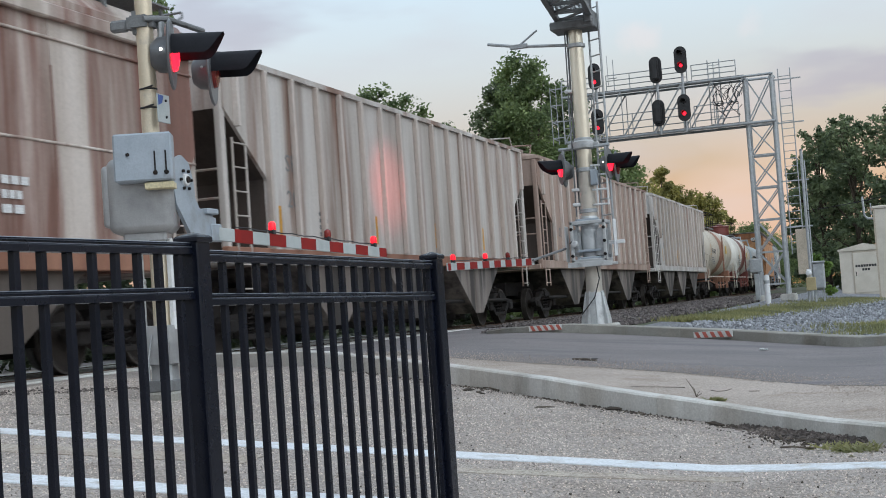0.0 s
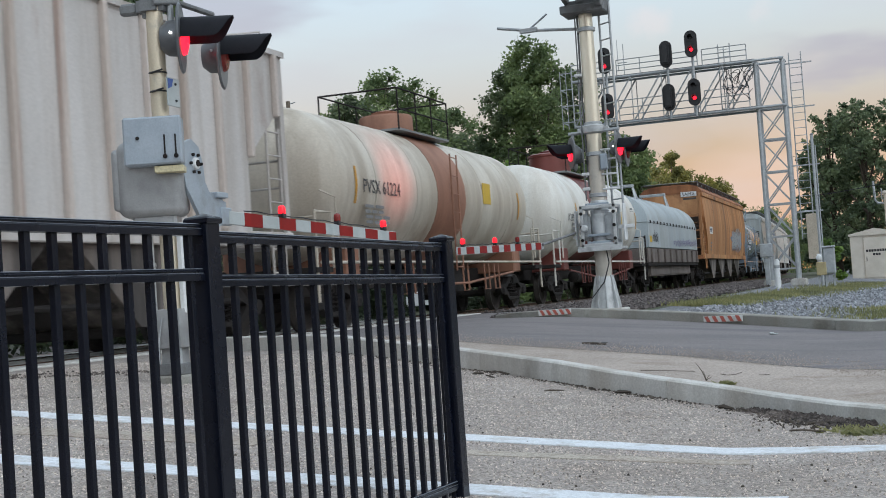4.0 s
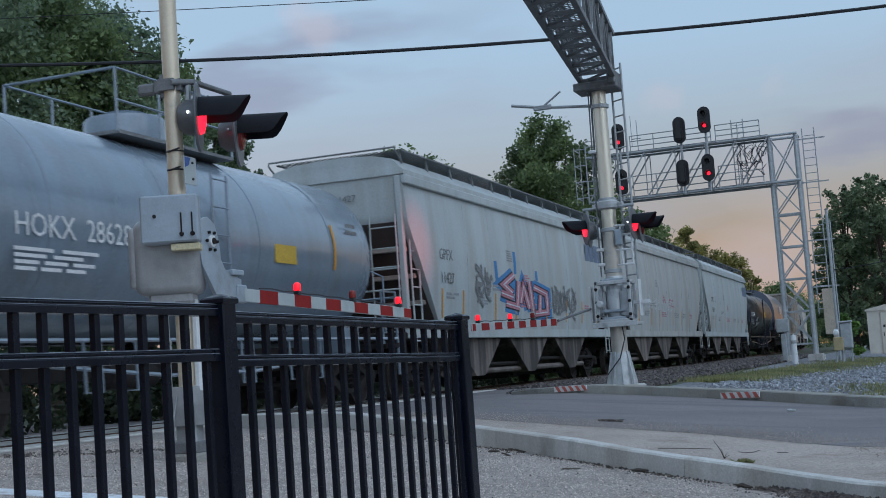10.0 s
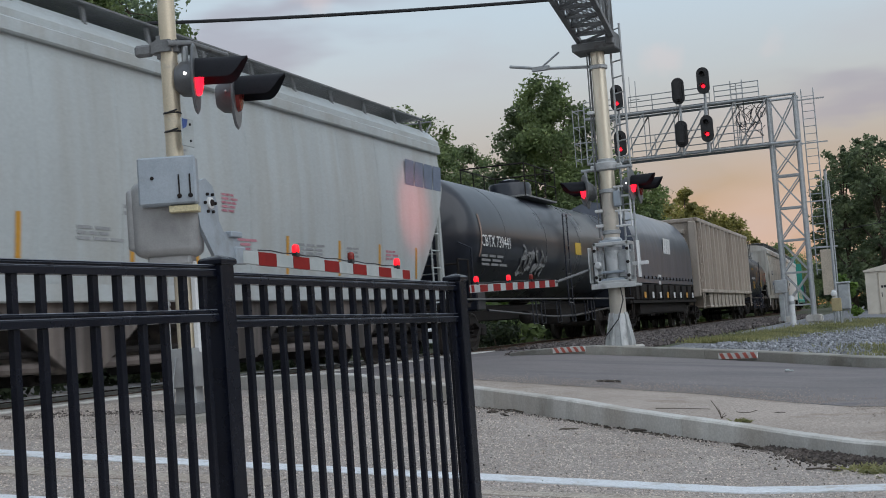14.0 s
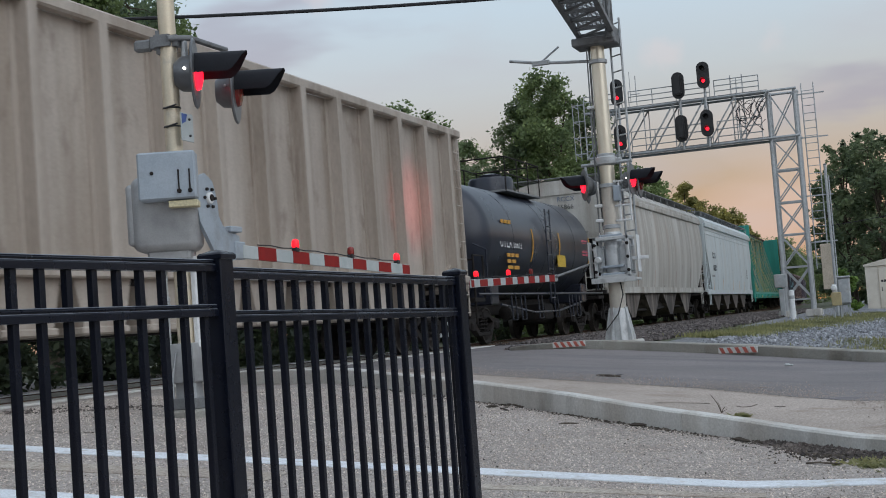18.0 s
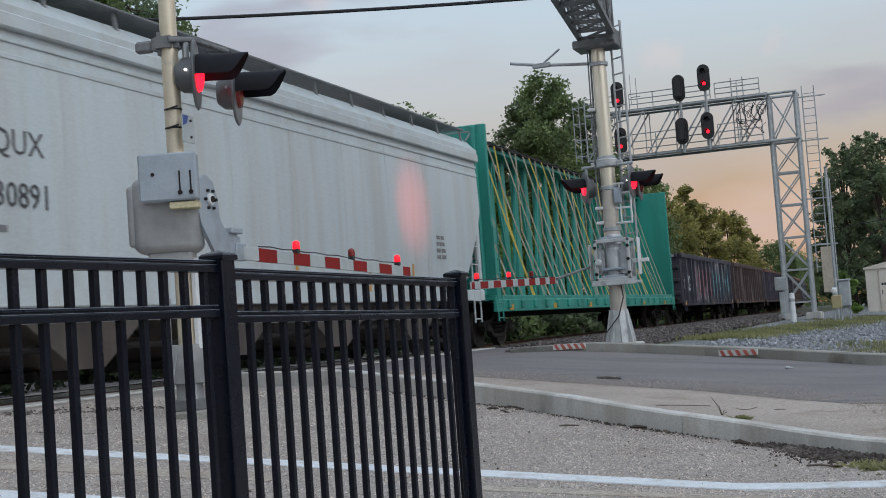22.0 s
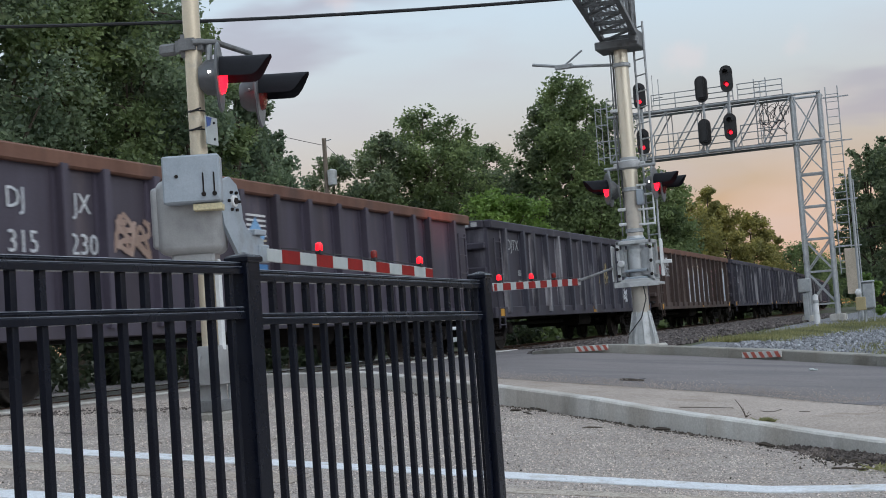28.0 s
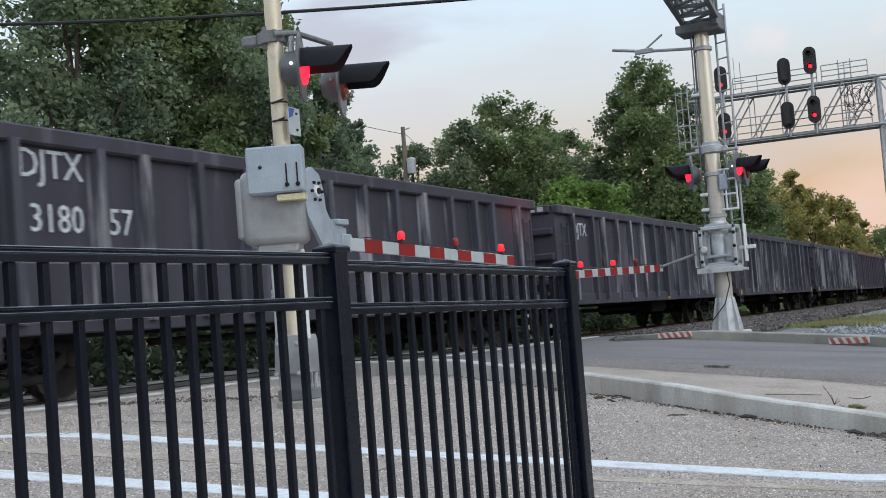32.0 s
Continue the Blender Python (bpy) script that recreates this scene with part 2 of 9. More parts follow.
    if bump:
        bp = n("ShaderNodeBump")
        bp.inputs["Strength"].default_value, bp.inputs["Distance"].default_value = bump, 0.01
        l(grain, bp.inputs["Height"])
        if dent:
            b2 = n("ShaderNodeBump")
            b2.inputs["Strength"].default_value, b2.inputs["Distance"].default_value = 1.0, dent
            l(noise_of(1.1, (1, 1, 0.6), 2.0), b2.inputs["Height"])
            l(b2.outputs[0], bp.inputs["Normal"])
        l(bp.outputs[0], b.inputs["Normal"])
    return m


def glow(name, color, strength, base=(0.3, 0.02, 0.02)):
    m = bpy.data.materials.new(name)
    m.use_nodes = True
    b = m.node_tree.nodes["Principled BSDF"]
    b.inputs["Base Color"].default_value = (*base, 1)
    b.inputs["Emission Color"].default_value, b.inputs["Emission Strength"].default_value = (*color, 1), strength
    b.inputs["Roughness"].default_value = 0.25
    return m


RUST = (0.16, 0.065, 0.03)
M = dict(
    concrete=surface("lot_concrete", (0.31, 0.272, 0.245), (0.40, 0.355, 0.325), 0.8, 0.92, 0, 0.5, 55, 0.4, wear=(0.26, 0.215, 0.18), wear_scale=0.9, wear_lo=0.54, wear_hi=0.75, speck=(85, 0.6, 1.4)),
    pebble=surface("aggregate_stones", (0.40, 0.335, 0.285), (0.52, 0.46, 0.41), 3, 0.85, 0, 0.1, 60, 0.2, island=0.62),
    gutter=surface("sandy_gutter", (0.40, 0.34, 0.295), (0.50, 0.43, 0.38), 0.8, 0.92, 0, 0.9, 55, 0.45, wear=(0.33, 0.27, 0.22), wear_scale=1.2, speck=(90, 0.75, 1.25)),
    kerb=surface("kerb_concrete", (0.54, 0.53, 0.505), (0.64, 0.63, 0.60), 1.6, 0.9, 0, 0.3, 60, 0.14, wear=(0.31, 0.30, 0.275), wear_scale=2.6, wear_lo=0.56, wear_hi=0.75, wear_stretch=(1, 1, 0.35), speck=(90, 0.92, 1.08), drip=0.22),
    kerbdark=surface("old_kerb_concrete", (0.29, 0.285, 0.26), (0.38, 0.37, 0.335), 1.4, 0.92, 0, 0.5, 60, 0.3, wear=(0.19, 0.185, 0.165), wear_scale=1.8, speck=(90, 0.92, 1.08), drip=0.15),
    soil=surface("dark_soil", (0.075, 0.062, 0.056), (0.15, 0.125, 0.112), 3, 0.95, 0, 0.4, 40, 0.3, island=0.5),
    asphalt=surface("asphalt", (0.190, 0.173, 0.174), (0.235, 0.214, 0.214), 0.5, 0.9, 0, 0.4, 90, 0.2, wear=(0.15, 0.141, 0.152), wear_scale=0.7, wear_stretch=(0.4, 2.2, 1), wear_lo=0.5, wear_hi=0.7, speck=(80, 0.85, 1.15)),
    paint=surface("road_paint_white", (0.68, 0.71, 0.75), (0.78, 0.81, 0.85), 3, 0.7, 0, 0.3, 80, 0.2, wear=(0.45, 0.41, 0.36), wear_scale=7, wear_lo=0.52, wear_hi=0.72, speck=(60, 0.9, 1.1)),
    paint_old=surface("worn_road_paint", (0.44, 0.39, 0.33), (0.54, 0.49, 0.43), 3, 0.85, 0, 0.3, 80, 0.3, wear=(0.37, 0.31, 0.26), wear_scale=3, wear_lo=0.42, wear_hi=0.56, speck=(70, 0.7, 1.3)),
    dirt=surface("ground_earth", (0.07, 0.075, 0.045), (0.12, 0.115, 0.075), 0.3, 0.95, 0, 0.8, 30, 0.5, wear=(0.055, 0.075, 0.028), wear_scale=0.5, wear_lo=0.45, wear_hi=0.6),
    gravel=surface("gravel_bed", (0.17, 0.175, 0.19), (0.25, 0.255, 0.27), 1.2, 0.95, 0, 1.0, 22, 0.5, speck=(24, 0.5, 1.5)),
    ballast=surface("ballast_bed", (0.080, 0.067, 0.065), (0.120, 0.102, 0.098), 1.2, 0.95, 0, 1.0, 20, 0.5, speck=(24, 0.5, 1.5)),
    stone=surface("pale_stone", (0.21, 0.22, 0.24), (0.33, 0.34, 0.36), 3, 0.9, 0, 0.3, 40, 0.2, island=0.5),
    stone_dark=surface("ballast_stone", (0.090, 0.076, 0.073), (0.150, 0.130, 0.125), 3, 0.9, 0, 0.3, 40, 0.2, island=0.5),
    debris=surface("leaf_litter", (0.05, 0.042, 0.035), (0.11, 0.09, 0.07), 3, 0.95, 0, 0.3, 40, 0.2, island=0.5),
    tie=surface("creosoted_timber", (0.06, 0.05, 0.045), (0.13, 0.11, 0.095), 3, 0.95, 0, 0.5, 40, 0.4, stretch=(0.3, 4, 4)),
    rail=surface("rail_steel", (0.10, 0.06, 0.045), (0.17, 0.10, 0.07), 3, 0.6, 0.5, 0.3, 60, 0.3),
    railtop=surface("polished_rail", (0.55, 0.54, 0.52), (0.65, 0.64, 0.62), 3, 0.28, 0.9, 0.05, 60, 0.1),
    fence=surface("black_powder_coat", (0.0036, 0.0052, 0.0120), (0.0056, 0.0076, 0.0160), 5, 0.26, 0, 0.05, 220, 0.2, wear=(0.013, 0.014, 0.020), wear_scale=9, wear_lo=0.66, wear_hi=0.85, spec=0.32),
    # pale colour that paints the sky highlight on the fence rail edges
    fenceedge=surface("fence_edge_highlight", (0.15, 0.165, 0.20), (0.24, 0.26, 0.30), 14, 0.35, 0.2, 0.05, 220, 0.3, wear=(0.03, 0.034, 0.045), wear_scale=5, wear_lo=0.5, wear_hi=0.7),
    galv=surface("galvanised_steel", (0.38, 0.40, 0.42), (0.49, 0.51, 0.52), 6, 0.5, 0.35, 0.1, 70, 0.2, wear=(0.38, 0.38, 0.37), wear_scale=4),
    alu=surface("brushed_aluminium", (0.72, 0.65, 0.52), (0.80, 0.73, 0.60), 3, 0.34, 0.6, 0.06, 120, 0.12, stretch=(3, 3, 0.4)),
    polealu=surface("weathered_pole_aluminium", (0.68, 0.595, 0.455), (0.76, 0.675, 0.53), 3, 0.40, 0.45, 0.1, 90, 0.12, wear=(0.46, 0.43, 0.37), wear_scale=3, drip=0.12),
    mastalu=surface("silvery_mast_aluminium", (0.56, 0.535, 0.485), (0.65, 0.62, 0.565), 3, 0.42, 0.4, 0.1, 90, 0.12, wear=(0.42, 0.41, 0.39), wear_scale=3, drip=0.1),
    alupale=surface("dull_aluminium_casting", (0.51, 0.525, 0.535), (0.62, 0.635, 0.64), 4, 0.45, 0.35, 0.12, 90, 0.15, wear=(0.36, 0.37, 0.38), wear_scale=3),
    casegrey=surface("grey_cast_case", (0.34, 0.345, 0.35), (0.43, 0.435, 0.44), 4, 0.36, 0.3, 0.08, 90, 0.12, wear=(0.26, 0.26, 0.265), wear_scale=2.5, wear_lo=0.5, wear_hi=0.7),
    discgrey=surface("dull_lamp_disc", (0.13, 0.135, 0.145), (0.19, 0.195, 0.205), 4, 0.4, 0.35, 0.08, 90, 0.12),
    boxgrey=surface("grey_box_paint", (0.33, 0.38, 0.435), (0.41, 0.46, 0.515), 4, 0.42, 0.2, 0.1, 90, 0.12, wear=(0.30, 0.32, 0.34), wear_scale=3),
    weathered=surface("weathered_truss_steel", (0.17, 0.175, 0.18), (0.23, 0.235, 0.24), 5, 0.6, 0.2, 0.15, 70, 0.25, wear=(0.12, 0.115, 0.11), wear_scale=4),
    whitemetal=surface("off_white_metal", (0.66, 0.67, 0.68), (0.76, 0.77, 0.77), 4, 0.5, 0, 0.1, 60, 0.12, wear=(0.45, 0.43, 0.40), wear_scale=3, wear_lo=0.6, wear_hi=0.75),
    brass=surface("yellowed_plastic", (0.62, 0.55, 0.34), (0.70, 0.62, 0.40), 4, 0.6),
    black=surface("black_paint", (0.014, 0.014, 0.016), (0.025, 0.025, 0.028), 5, 0.5, 0, 0.15, 60, 0.2),
    blackhood=surface("black_flasher_hood", (0.010, 0.011, 0.015), (0.016, 0.017, 0.022), 5, 0.6, 0, 0.1, 60, 0.2, spec=0.15),
    shed=surface("cream_shed_paint", (0.60, 0.55, 0.47), (0.68, 0.63, 0.55), 1.5, 0.7, 0, 0.1, 40, 0.12),
    tanpanel=surface("tan_panel", (0.50, 0.43, 0.34), (0.58, 0.50, 0.40), 3, 0.7),
    yellowbox=surface("ochre_box", (0.40, 0.33, 0.18), (0.48, 0.40, 0.22), 3, 0.6),
    signred=surface("retroreflective_red", (0.22, 0.012, 0.011), (0.29, 0.018, 0.015), 5, 0.6, 0, 0.03, 80, 0.1, spec=0.2),
    signwhite=surface("retroreflective_white", (0.40, 0.44, 0.44), (0.49, 0.52, 0.52), 5, 0.55, 0, 0.03, 80, 0.1, spec=0.3),
    stripewhite=surface("reflective_panel_white", (0.66, 0.66, 0.64), (0.76, 0.76, 0.74), 5, 0.5, 0, 0.05, 80, 0.12, wear=(0.48, 0.46, 0.43), wear_scale=6),
    stripered=surface("kerb_red", (0.48, 0.12, 0.09), (0.58, 0.16, 0.12), 6, 0.7, 0, 0.1, 80, 0.2),
    blue=surface("sign_blue", (0.05, 0.10, 0.32), (0.07, 0.13, 0.38), 5, 0.5),
    redlit=glow("lit_red_lens", (1.0, 0.008, 0.024), 3.0, (0.10, 0.004, 0.004)),
    redsmall=glow("lit_small_red_lamp", (1.0, 0.010, 0.022), 1.7, (0.12, 0.004, 0.004)),
    reddark=surface("unlit_red_lens", (0.20, 0.018, 0.016), (0.28, 0.028, 0.022), 5, 0.25, 0, 0.05),
    sigred=glow("signal_red_lens", (1.0, 0.012, 0.03), 2.2),
    whitelit=glow("white_side_lamp", (1.0, 0.95, 0.9), 6.0, (0.8, 0.8, 0.8)),
    bark=surface("bark", (0.07, 0.055, 0.04), (0.13, 0.10, 0.075), 3, 0.95, 0, 0.8, 20, 0.5, stretch=(3, 3, 0.5)),
    woods=surface("unseen_ring_foliage", (0.05, 0.065, 0.04), (0.09, 0.105, 0.06), 0.25, 0.95, 0, 0.6, 3.0, 0.5),
    woodpole=surface("weathered_pole", (0.16, 0.13, 0.10), (0.24, 0.20, 0.16), 3, 0.9, 0, 0.4, 30, 0.4, stretch=(4, 4, 0.3)),
    wire=surface("cable_black", (0.015, 0.016, 0.02), (0.03, 0.03, 0.035), 5, 0.6),
    steel=surface("dark_undergear", (0.016, 0.014, 0.014), (0.034, 0.029, 0.027), 3, 0.85, 0.0, 0.4, 30, 0.4, wear=(0.036, 0.026, 0.022), wear_scale=2.2, spec=0.25),
    wheel=surface("wheel_steel", (0.026, 0.021, 0.020), (0.045, 0.036, 0.031), 3, 0.75, 0.2, 0.2, 40, 0.3, spec=0.3),
    tyre=surface("wheel_tread", (0.075, 0.065, 0.06), (0.11, 0.098, 0.09), 3, 0.45, 0.6, 0.05),
)


def leaf_material(name, c1, c2, c3):
    m = bpy.data.materials.new(name)
    m.use_nodes = True
    nt = m.node_tree
    n, l, b = nt.nodes.new, nt.links.new, nt.nodes["Principled BSDF"]
    geo, ramp = n("ShaderNodeNewGeometry"), n("ShaderNodeValToRGB")
    for e, c in zip(ramp.color_ramp.elements, (c1, c2)):
        e.color = (*c, 1)
    e = ramp.color_ramp.elements.new(0.8)
    e.color = (*c3, 1)
    l(geo.outputs["Random Per Island"], ramp.inputs[0])
    co, no, mx = n("ShaderNodeTexCoord"), n("ShaderNodeTexNoise"), n("ShaderNodeMix")
    no.inputs["Scale"].default_value = 0.55
    l(co.outputs["Object"], no.inputs["Vector"])
    mx.data_type, mx.blend_type = "RGBA", "MULTIPLY"
    mx.inputs["Factor"].default_value = 1.0
    r2 = n("ShaderNodeValToRGB")
    r2.color_ramp.elements[0].position, r2.color_ramp.elements[1].position = 0.35, 0.65
    r2.color_ramp.elements[0].color, r2.color_ramp.elements[1].color = (0.62, 0.66, 0.62, 1), (1.25, 1.2, 1.0, 1)
    l(no.outputs["Fac"], r2.inputs[0])
    l(ramp.outputs[0], mx.inputs["A"])
    l(r2.outputs[0], mx.inputs["B"])
    l(mx.outputs["Result"], b.inputs["Base Color"])
    b.inputs["Roughness"].default_value = 0.55
    b.inputs["Transmission Weight"].default_value = 0.0
    tr, ad = n("ShaderNodeBsdfTranslucent"), n("ShaderNodeMixShader")
    l(mx.outputs["Result"], tr.inputs[0])
    ad.inputs[0].default_value = 0.5
    l(b.outputs[0], ad.inputs[1])
    l(tr.outputs[0], ad.inputs[2])
    l(ad.outputs[0], nt.nodes["Material Output"].inputs[0])
    return m


M["leaf_stand"] = leaf_material("cool_green_leaves", (0.185, 0.245, 0.180), (0.33, 0.415, 0.275), (0.25, 0.325, 0.22))
M["leaf_dark"] = leaf_material("dark_green_leaves", (0.142, 0.182, 0.120), (0.254, 0.314, 0.190), (0.193, 0.248, 0.153))
M["leaf_mid"] = leaf_material("green_leaves", (0.170, 0.228, 0.115), (0.292, 0.366, 0.172), (0.220, 0.290, 0.142))
M["leaf_bright"] = leaf_material("bright_green_leaves", (0.180, 0.285, 0.080), (0.300, 0.440, 0.125), (0.230, 0.350, 0.095))
M["leaf_olive"] = leaf_material("olive_leaves", (0.29, 0.275, 0.105), (0.46, 0.42, 0.155), (0.36, 0.335, 0.125))
# darker than the other leaves: shade behind the train is in the colour
M["leaf_hedge"] = leaf_material("hedge_leaves_painted_shade", (0.040, 0.055, 0.036), (0.095, 0.120, 0.066), (0.060, 0.080, 0.046))
M["grass"] = leaf_material("dry_grass", (0.22, 0.23, 0.115), (0.38, 0.365, 0.195), (0.30, 0.295, 0.155))


# ------------------------------------------------------------------ mesh helpers
class Mesh:
    """Vertices and faces gathered for one part."""

    def __init__(self):
        self.v, self.f = [], []

    def add(self, verts, faces, m=None):
        k = len(self.v)
        self.v += [tuple(m @ Vector(p)) for p in verts] if m else [tuple(p) for p in verts]
        self.f += [tuple(i + k for i in f) for f in faces]
        return self

    def box(self, x0, x1, y0, y1, z0, z1, b=0.0, m=None):
        """A box; b: the width of its chamfers."""
        if b <= 0:
            p = [(x, y, z) for z in (z0, z1) for y in (y0, y1) for x in (x0, x1)]
            return self.add(p, [(0, 2, 3, 1), (4, 5, 7, 6), (0, 1, 5, 4), (2, 6, 7, 3), (0, 4, 6, 2), (1, 3, 7, 5)], m)
        bm = bmesh.new()
        bmesh.ops.create_cube(bm, size=1)
        for v in bm.verts:
            v.co = Vector(((x0 + x1) / 2 + v.co.x * (x1 - x0), (y0 + y1) / 2 + v.co.y * (y1 - y0), (z0 + z1) / 2 + v.co.z * (z1 - z0)))
        b = min(b, 0.45 * min(x1 - x0, y1 - y0, z1 - z0))
        bmesh.ops.bevel(bm, geom=bm.edges[:], offset=b, segments=2 if b > 0.03 else 1, affect="EDGES")
        return self.take(bm, m)

    def take(self, bm, m=None):
        bm.verts.index_update()
        self.add([v.co.copy() for v in bm.verts], [[v.index for v in f.verts] for f in bm.faces], m)
        bm.free()
        return self

    def tube(self, pts, r, n=8, caps=True, m=None):
        """A round bar along points; r: one radius or one for each point."""
        pts = [Vector(p) for p in pts]
        rs = r if isinstance(r, (list, tuple)) else [r] * len(pts)
        vs, fs, side = [], [], None
        for i, p in enumerate(pts):
            d = (pts[min(i + 1, len(pts) - 1)] - pts[max(i - 1, 0)]).normalized()
            if side is None:
                side = d.orthogonal().normalized()
            side = (side - d * side.dot(d)).normalized()
            up = d.cross(side)
            vs += [p + rs[i] * (side * math.cos(a) + up * math.sin(a)) for a in (math.tau * j / n for j in range(n))]
        for i in range(len(pts) - 1):
            fs += [(i * n + j, i * n + (j + 1) % n, (i + 1) * n + (j + 1) % n, (i + 1) * n + j) for j in range(n)]
        if caps:
            fs += [tuple(reversed(range(n))), tuple(range((len(pts) - 1) * n, len(pts) * n))]
        return self.add(vs, fs, m)

    def beam(self, a, b, w, h):
        """A straight square bar from a to b."""
        a, b = Vector(a), Vector(b)
        d = (b - a).normalized()
        s = d.cross(Vector((0, 0, 1)))
        s = s.normalized() if s.length > 1e-4 else Vector((1, 0, 0))
        u = s.cross(d)
        vs = [p + s * i * w / 2 + u * j * h / 2 for p in (a, b) for i, j in ((-1, -1), (1, -1), (1, 1), (-1, 1))]
        return self.add(vs, [(3, 2, 1, 0), (4, 5, 6, 7), (0, 1, 5, 4), (1, 2, 6, 5), (2, 3, 7, 6), (3, 0, 4, 7)])

    def pillow(self, x0, x1, y0, y1, z0, z1, r, n=24):
        """A box with round edges and corners of radius r."""
        c = Vector(((x0 + x1) / 2, (y0 + y1) / 2, (z0 + z1) / 2))
        h = ((x1 - x0) / 2 - r, (y1 - y0) / 2 - r, (z1 - z0) / 2 - r)
        vs, fs, k = [], [], n // 2 + 1
        for i in range(k):
            p = math.pi * (i + 0.01) / (k - 0.98) - math.pi / 2
            for j in range(n):
                a = math.tau * (j + 0.5) / n
                d = (math.cos(p) * math.cos(a), math.cos(p) * math.sin(a), math.sin(p))
                vs.append(tuple(c[q] + math.copysign(h[q], d[q]) + r * d[q] for q in range(3)))
        fs = [(i * n + j, i * n + (j + 1) % n, (i + 1) * n + (j + 1) % n, (i + 1) * n + j) for i in range(k - 1) for j in range(n)]
        fs += [tuple(reversed(range(n))), tuple(range((k - 1) * n, k * n))]
        return self.add(vs, fs)

    def lathe(self, prof, n=20, m=None, caps=True):
        """A body turned about z from (radius, height) pairs."""
        vs = [(r * math.cos(math.tau * j / n), r * math.sin(math.tau * j / n), z) for r, z in prof for j in range(n)]
        fs = [(i * n + j, i * n + (j + 1) % n, (i + 1) * n + (j + 1) % n, (i + 1) * n + j) for i in range(len(prof) - 1) for j in range(n)]
        fs += [tuple(reversed(range(n))), tuple(range((len(prof) - 1) * n, len(prof) * n))] if caps else []
        return self.add(vs, fs, m)

    def prism(self, poly, x0, x1, m=None):
        """A (y, z) polygon pushed out along x."""
        k = len(poly)
        vs = [(x, y, z) for x in (x0, x1) for y, z in poly]
        fs = [(i, (i + 1) % k, k + (i + 1) % k, k + i) for i in range(k)] + [tuple(reversed(range(k))), tuple(range(k, 2 * k))]
        return self.add(vs, fs, m)

    def data(self, name, smooth=35):
        me = bpy.data.meshes.new(name)
        me.from_pydata(self.v, [], self.f)
        if smooth:
            me.polygons.foreach_set("use_smooth", [True] * len(me.polygons))
            me.set_sharp_from_angle(angle=radians(smooth))
        me.update()
        return me


def part(name, mesh, material, parent=None, label="", at=None, smooth=35):
    """One mesh object; mesh: a Mesh, or mesh data that alike parts share."""
    me = mesh if isinstance(mesh, bpy.types.Mesh) else mesh.data(name, smooth)
    if material and not me.materials:
        me.materials.append(material)
    ob = new(name, me)
    if parent is not None:
        ob.parent = parent
    if at is not None:
        ob.matrix_basis = at
    return tagged(ob, label)


def thing(name, at, label, category, group="", kind=""):
    """An empty at the base of a thing, which carries its parts."""
    ob = new(name)
    ob.empty_display_size = 0.2
    ob.matrix_basis = at
    return tagged(ob, label, category, group, kind)


def lettering(text, size, material, parent, at, label=""):
    """Flat painted letters in the built-in font, upright in the local x-z plane."""
    cu = bpy.data.curves.new("lettering", "FONT")
    cu.body, cu.size, cu.extrude, cu.resolution_u = text, size, 0.002, 2
    cu.materials.append(material)
    ob = new("lettering", cu)
    ob.parent = parent
    ob.matrix_basis = at
    return tagged(ob, label or "painted lettering")


# ------------------------------------------------------------------ ground
def lift(x, y=0.0):
    """The height of the ground: it climbs from the lot to the track."""
    z = 0.45 * min(max((-1 - x) / 5.5, 0), 1)
    if x < -13.5:
        z -= min((-13.5 - x) * 0.05, 0.25)
    return z


RAIL_Z = 0.485


def track_x(y):
    return -11.2 - 0.0003 * max(y - 40, 0) ** 2


def sheet(name, edge0, edge1, material, up, steps, label, category, side=0.0):
    """A strip of ground between two polylines of (x, y), laid up above the ground."""
    def spread(line):
        d = [0.0]
        for p, q in zip(line, line[1:]):
            d.append(d[-1] + math.dist(p, q))
        return [(float(np.interp(s, d, [p[0] for p in line])), float(np.interp(s, d, [p[1] for p in line]))) for s in np.linspace(0, d[-1], steps)]

    a, b = spread(edge0), spread(edge1)
    rows = 25 if steps < 100 else 90
    vs, fs = [], []
    for p, q in zip(a, b):
        for k in range(rows):
            w = k / (rows - 1)
            x, y = p[0] * (1 - w) + q[0] * w, p[1] * (1 - w) + q[1] * w
            vs.append((x, y, lift(x, y) + up))
    for i in range(steps - 1):
        fs += [(i * rows + k, i * rows + k + 1, (i + 1) * rows + k + 1, (i + 1) * rows + k) for k in range(rows - 1)]
    mb = Mesh().add(vs, fs)
    n = Vector(vs[1]) - Vector(vs[0])
    if n.cross(Vector(vs[rows]) - Vector(vs[0])).z < 0:
        mb.f = [tuple(reversed(f)) for f in mb.f]
    return tagged(part(name, mb, material, smooth=60), label, category, kind="structure")


def build_ground():
    xs = sorted({*np.arange(-60, 30.1, 1.0).round(2), -6.5, -13.5, *(-60 - 1.35 ** np.arange(1, 26) * 2), *(30 + 1.35 ** np.arange(1, 26) * 2)})
    ys = sorted({*np.arange(-20, 120.1, 4.0), *(120 + 1.35 ** np.arange(1, 25) * 4), *(-20 - 1.35 ** np.arange(1, 25) * 4)})
    vs = [(x, y, lift(x, y) - 0.03) for y in ys for x in xs]
    k = len(xs)
    fs = [(j * k + i, j * k + i + 1, (j + 1) * k + i + 1, (j + 1) * k + i) for j in range(len(ys) - 1) for i in range(k - 1)]
    tagged(part("ground", Mesh().add(vs, fs), M["dirt"], smooth=60), "bare earth and weeds around the railway", "ground", kind="structure")


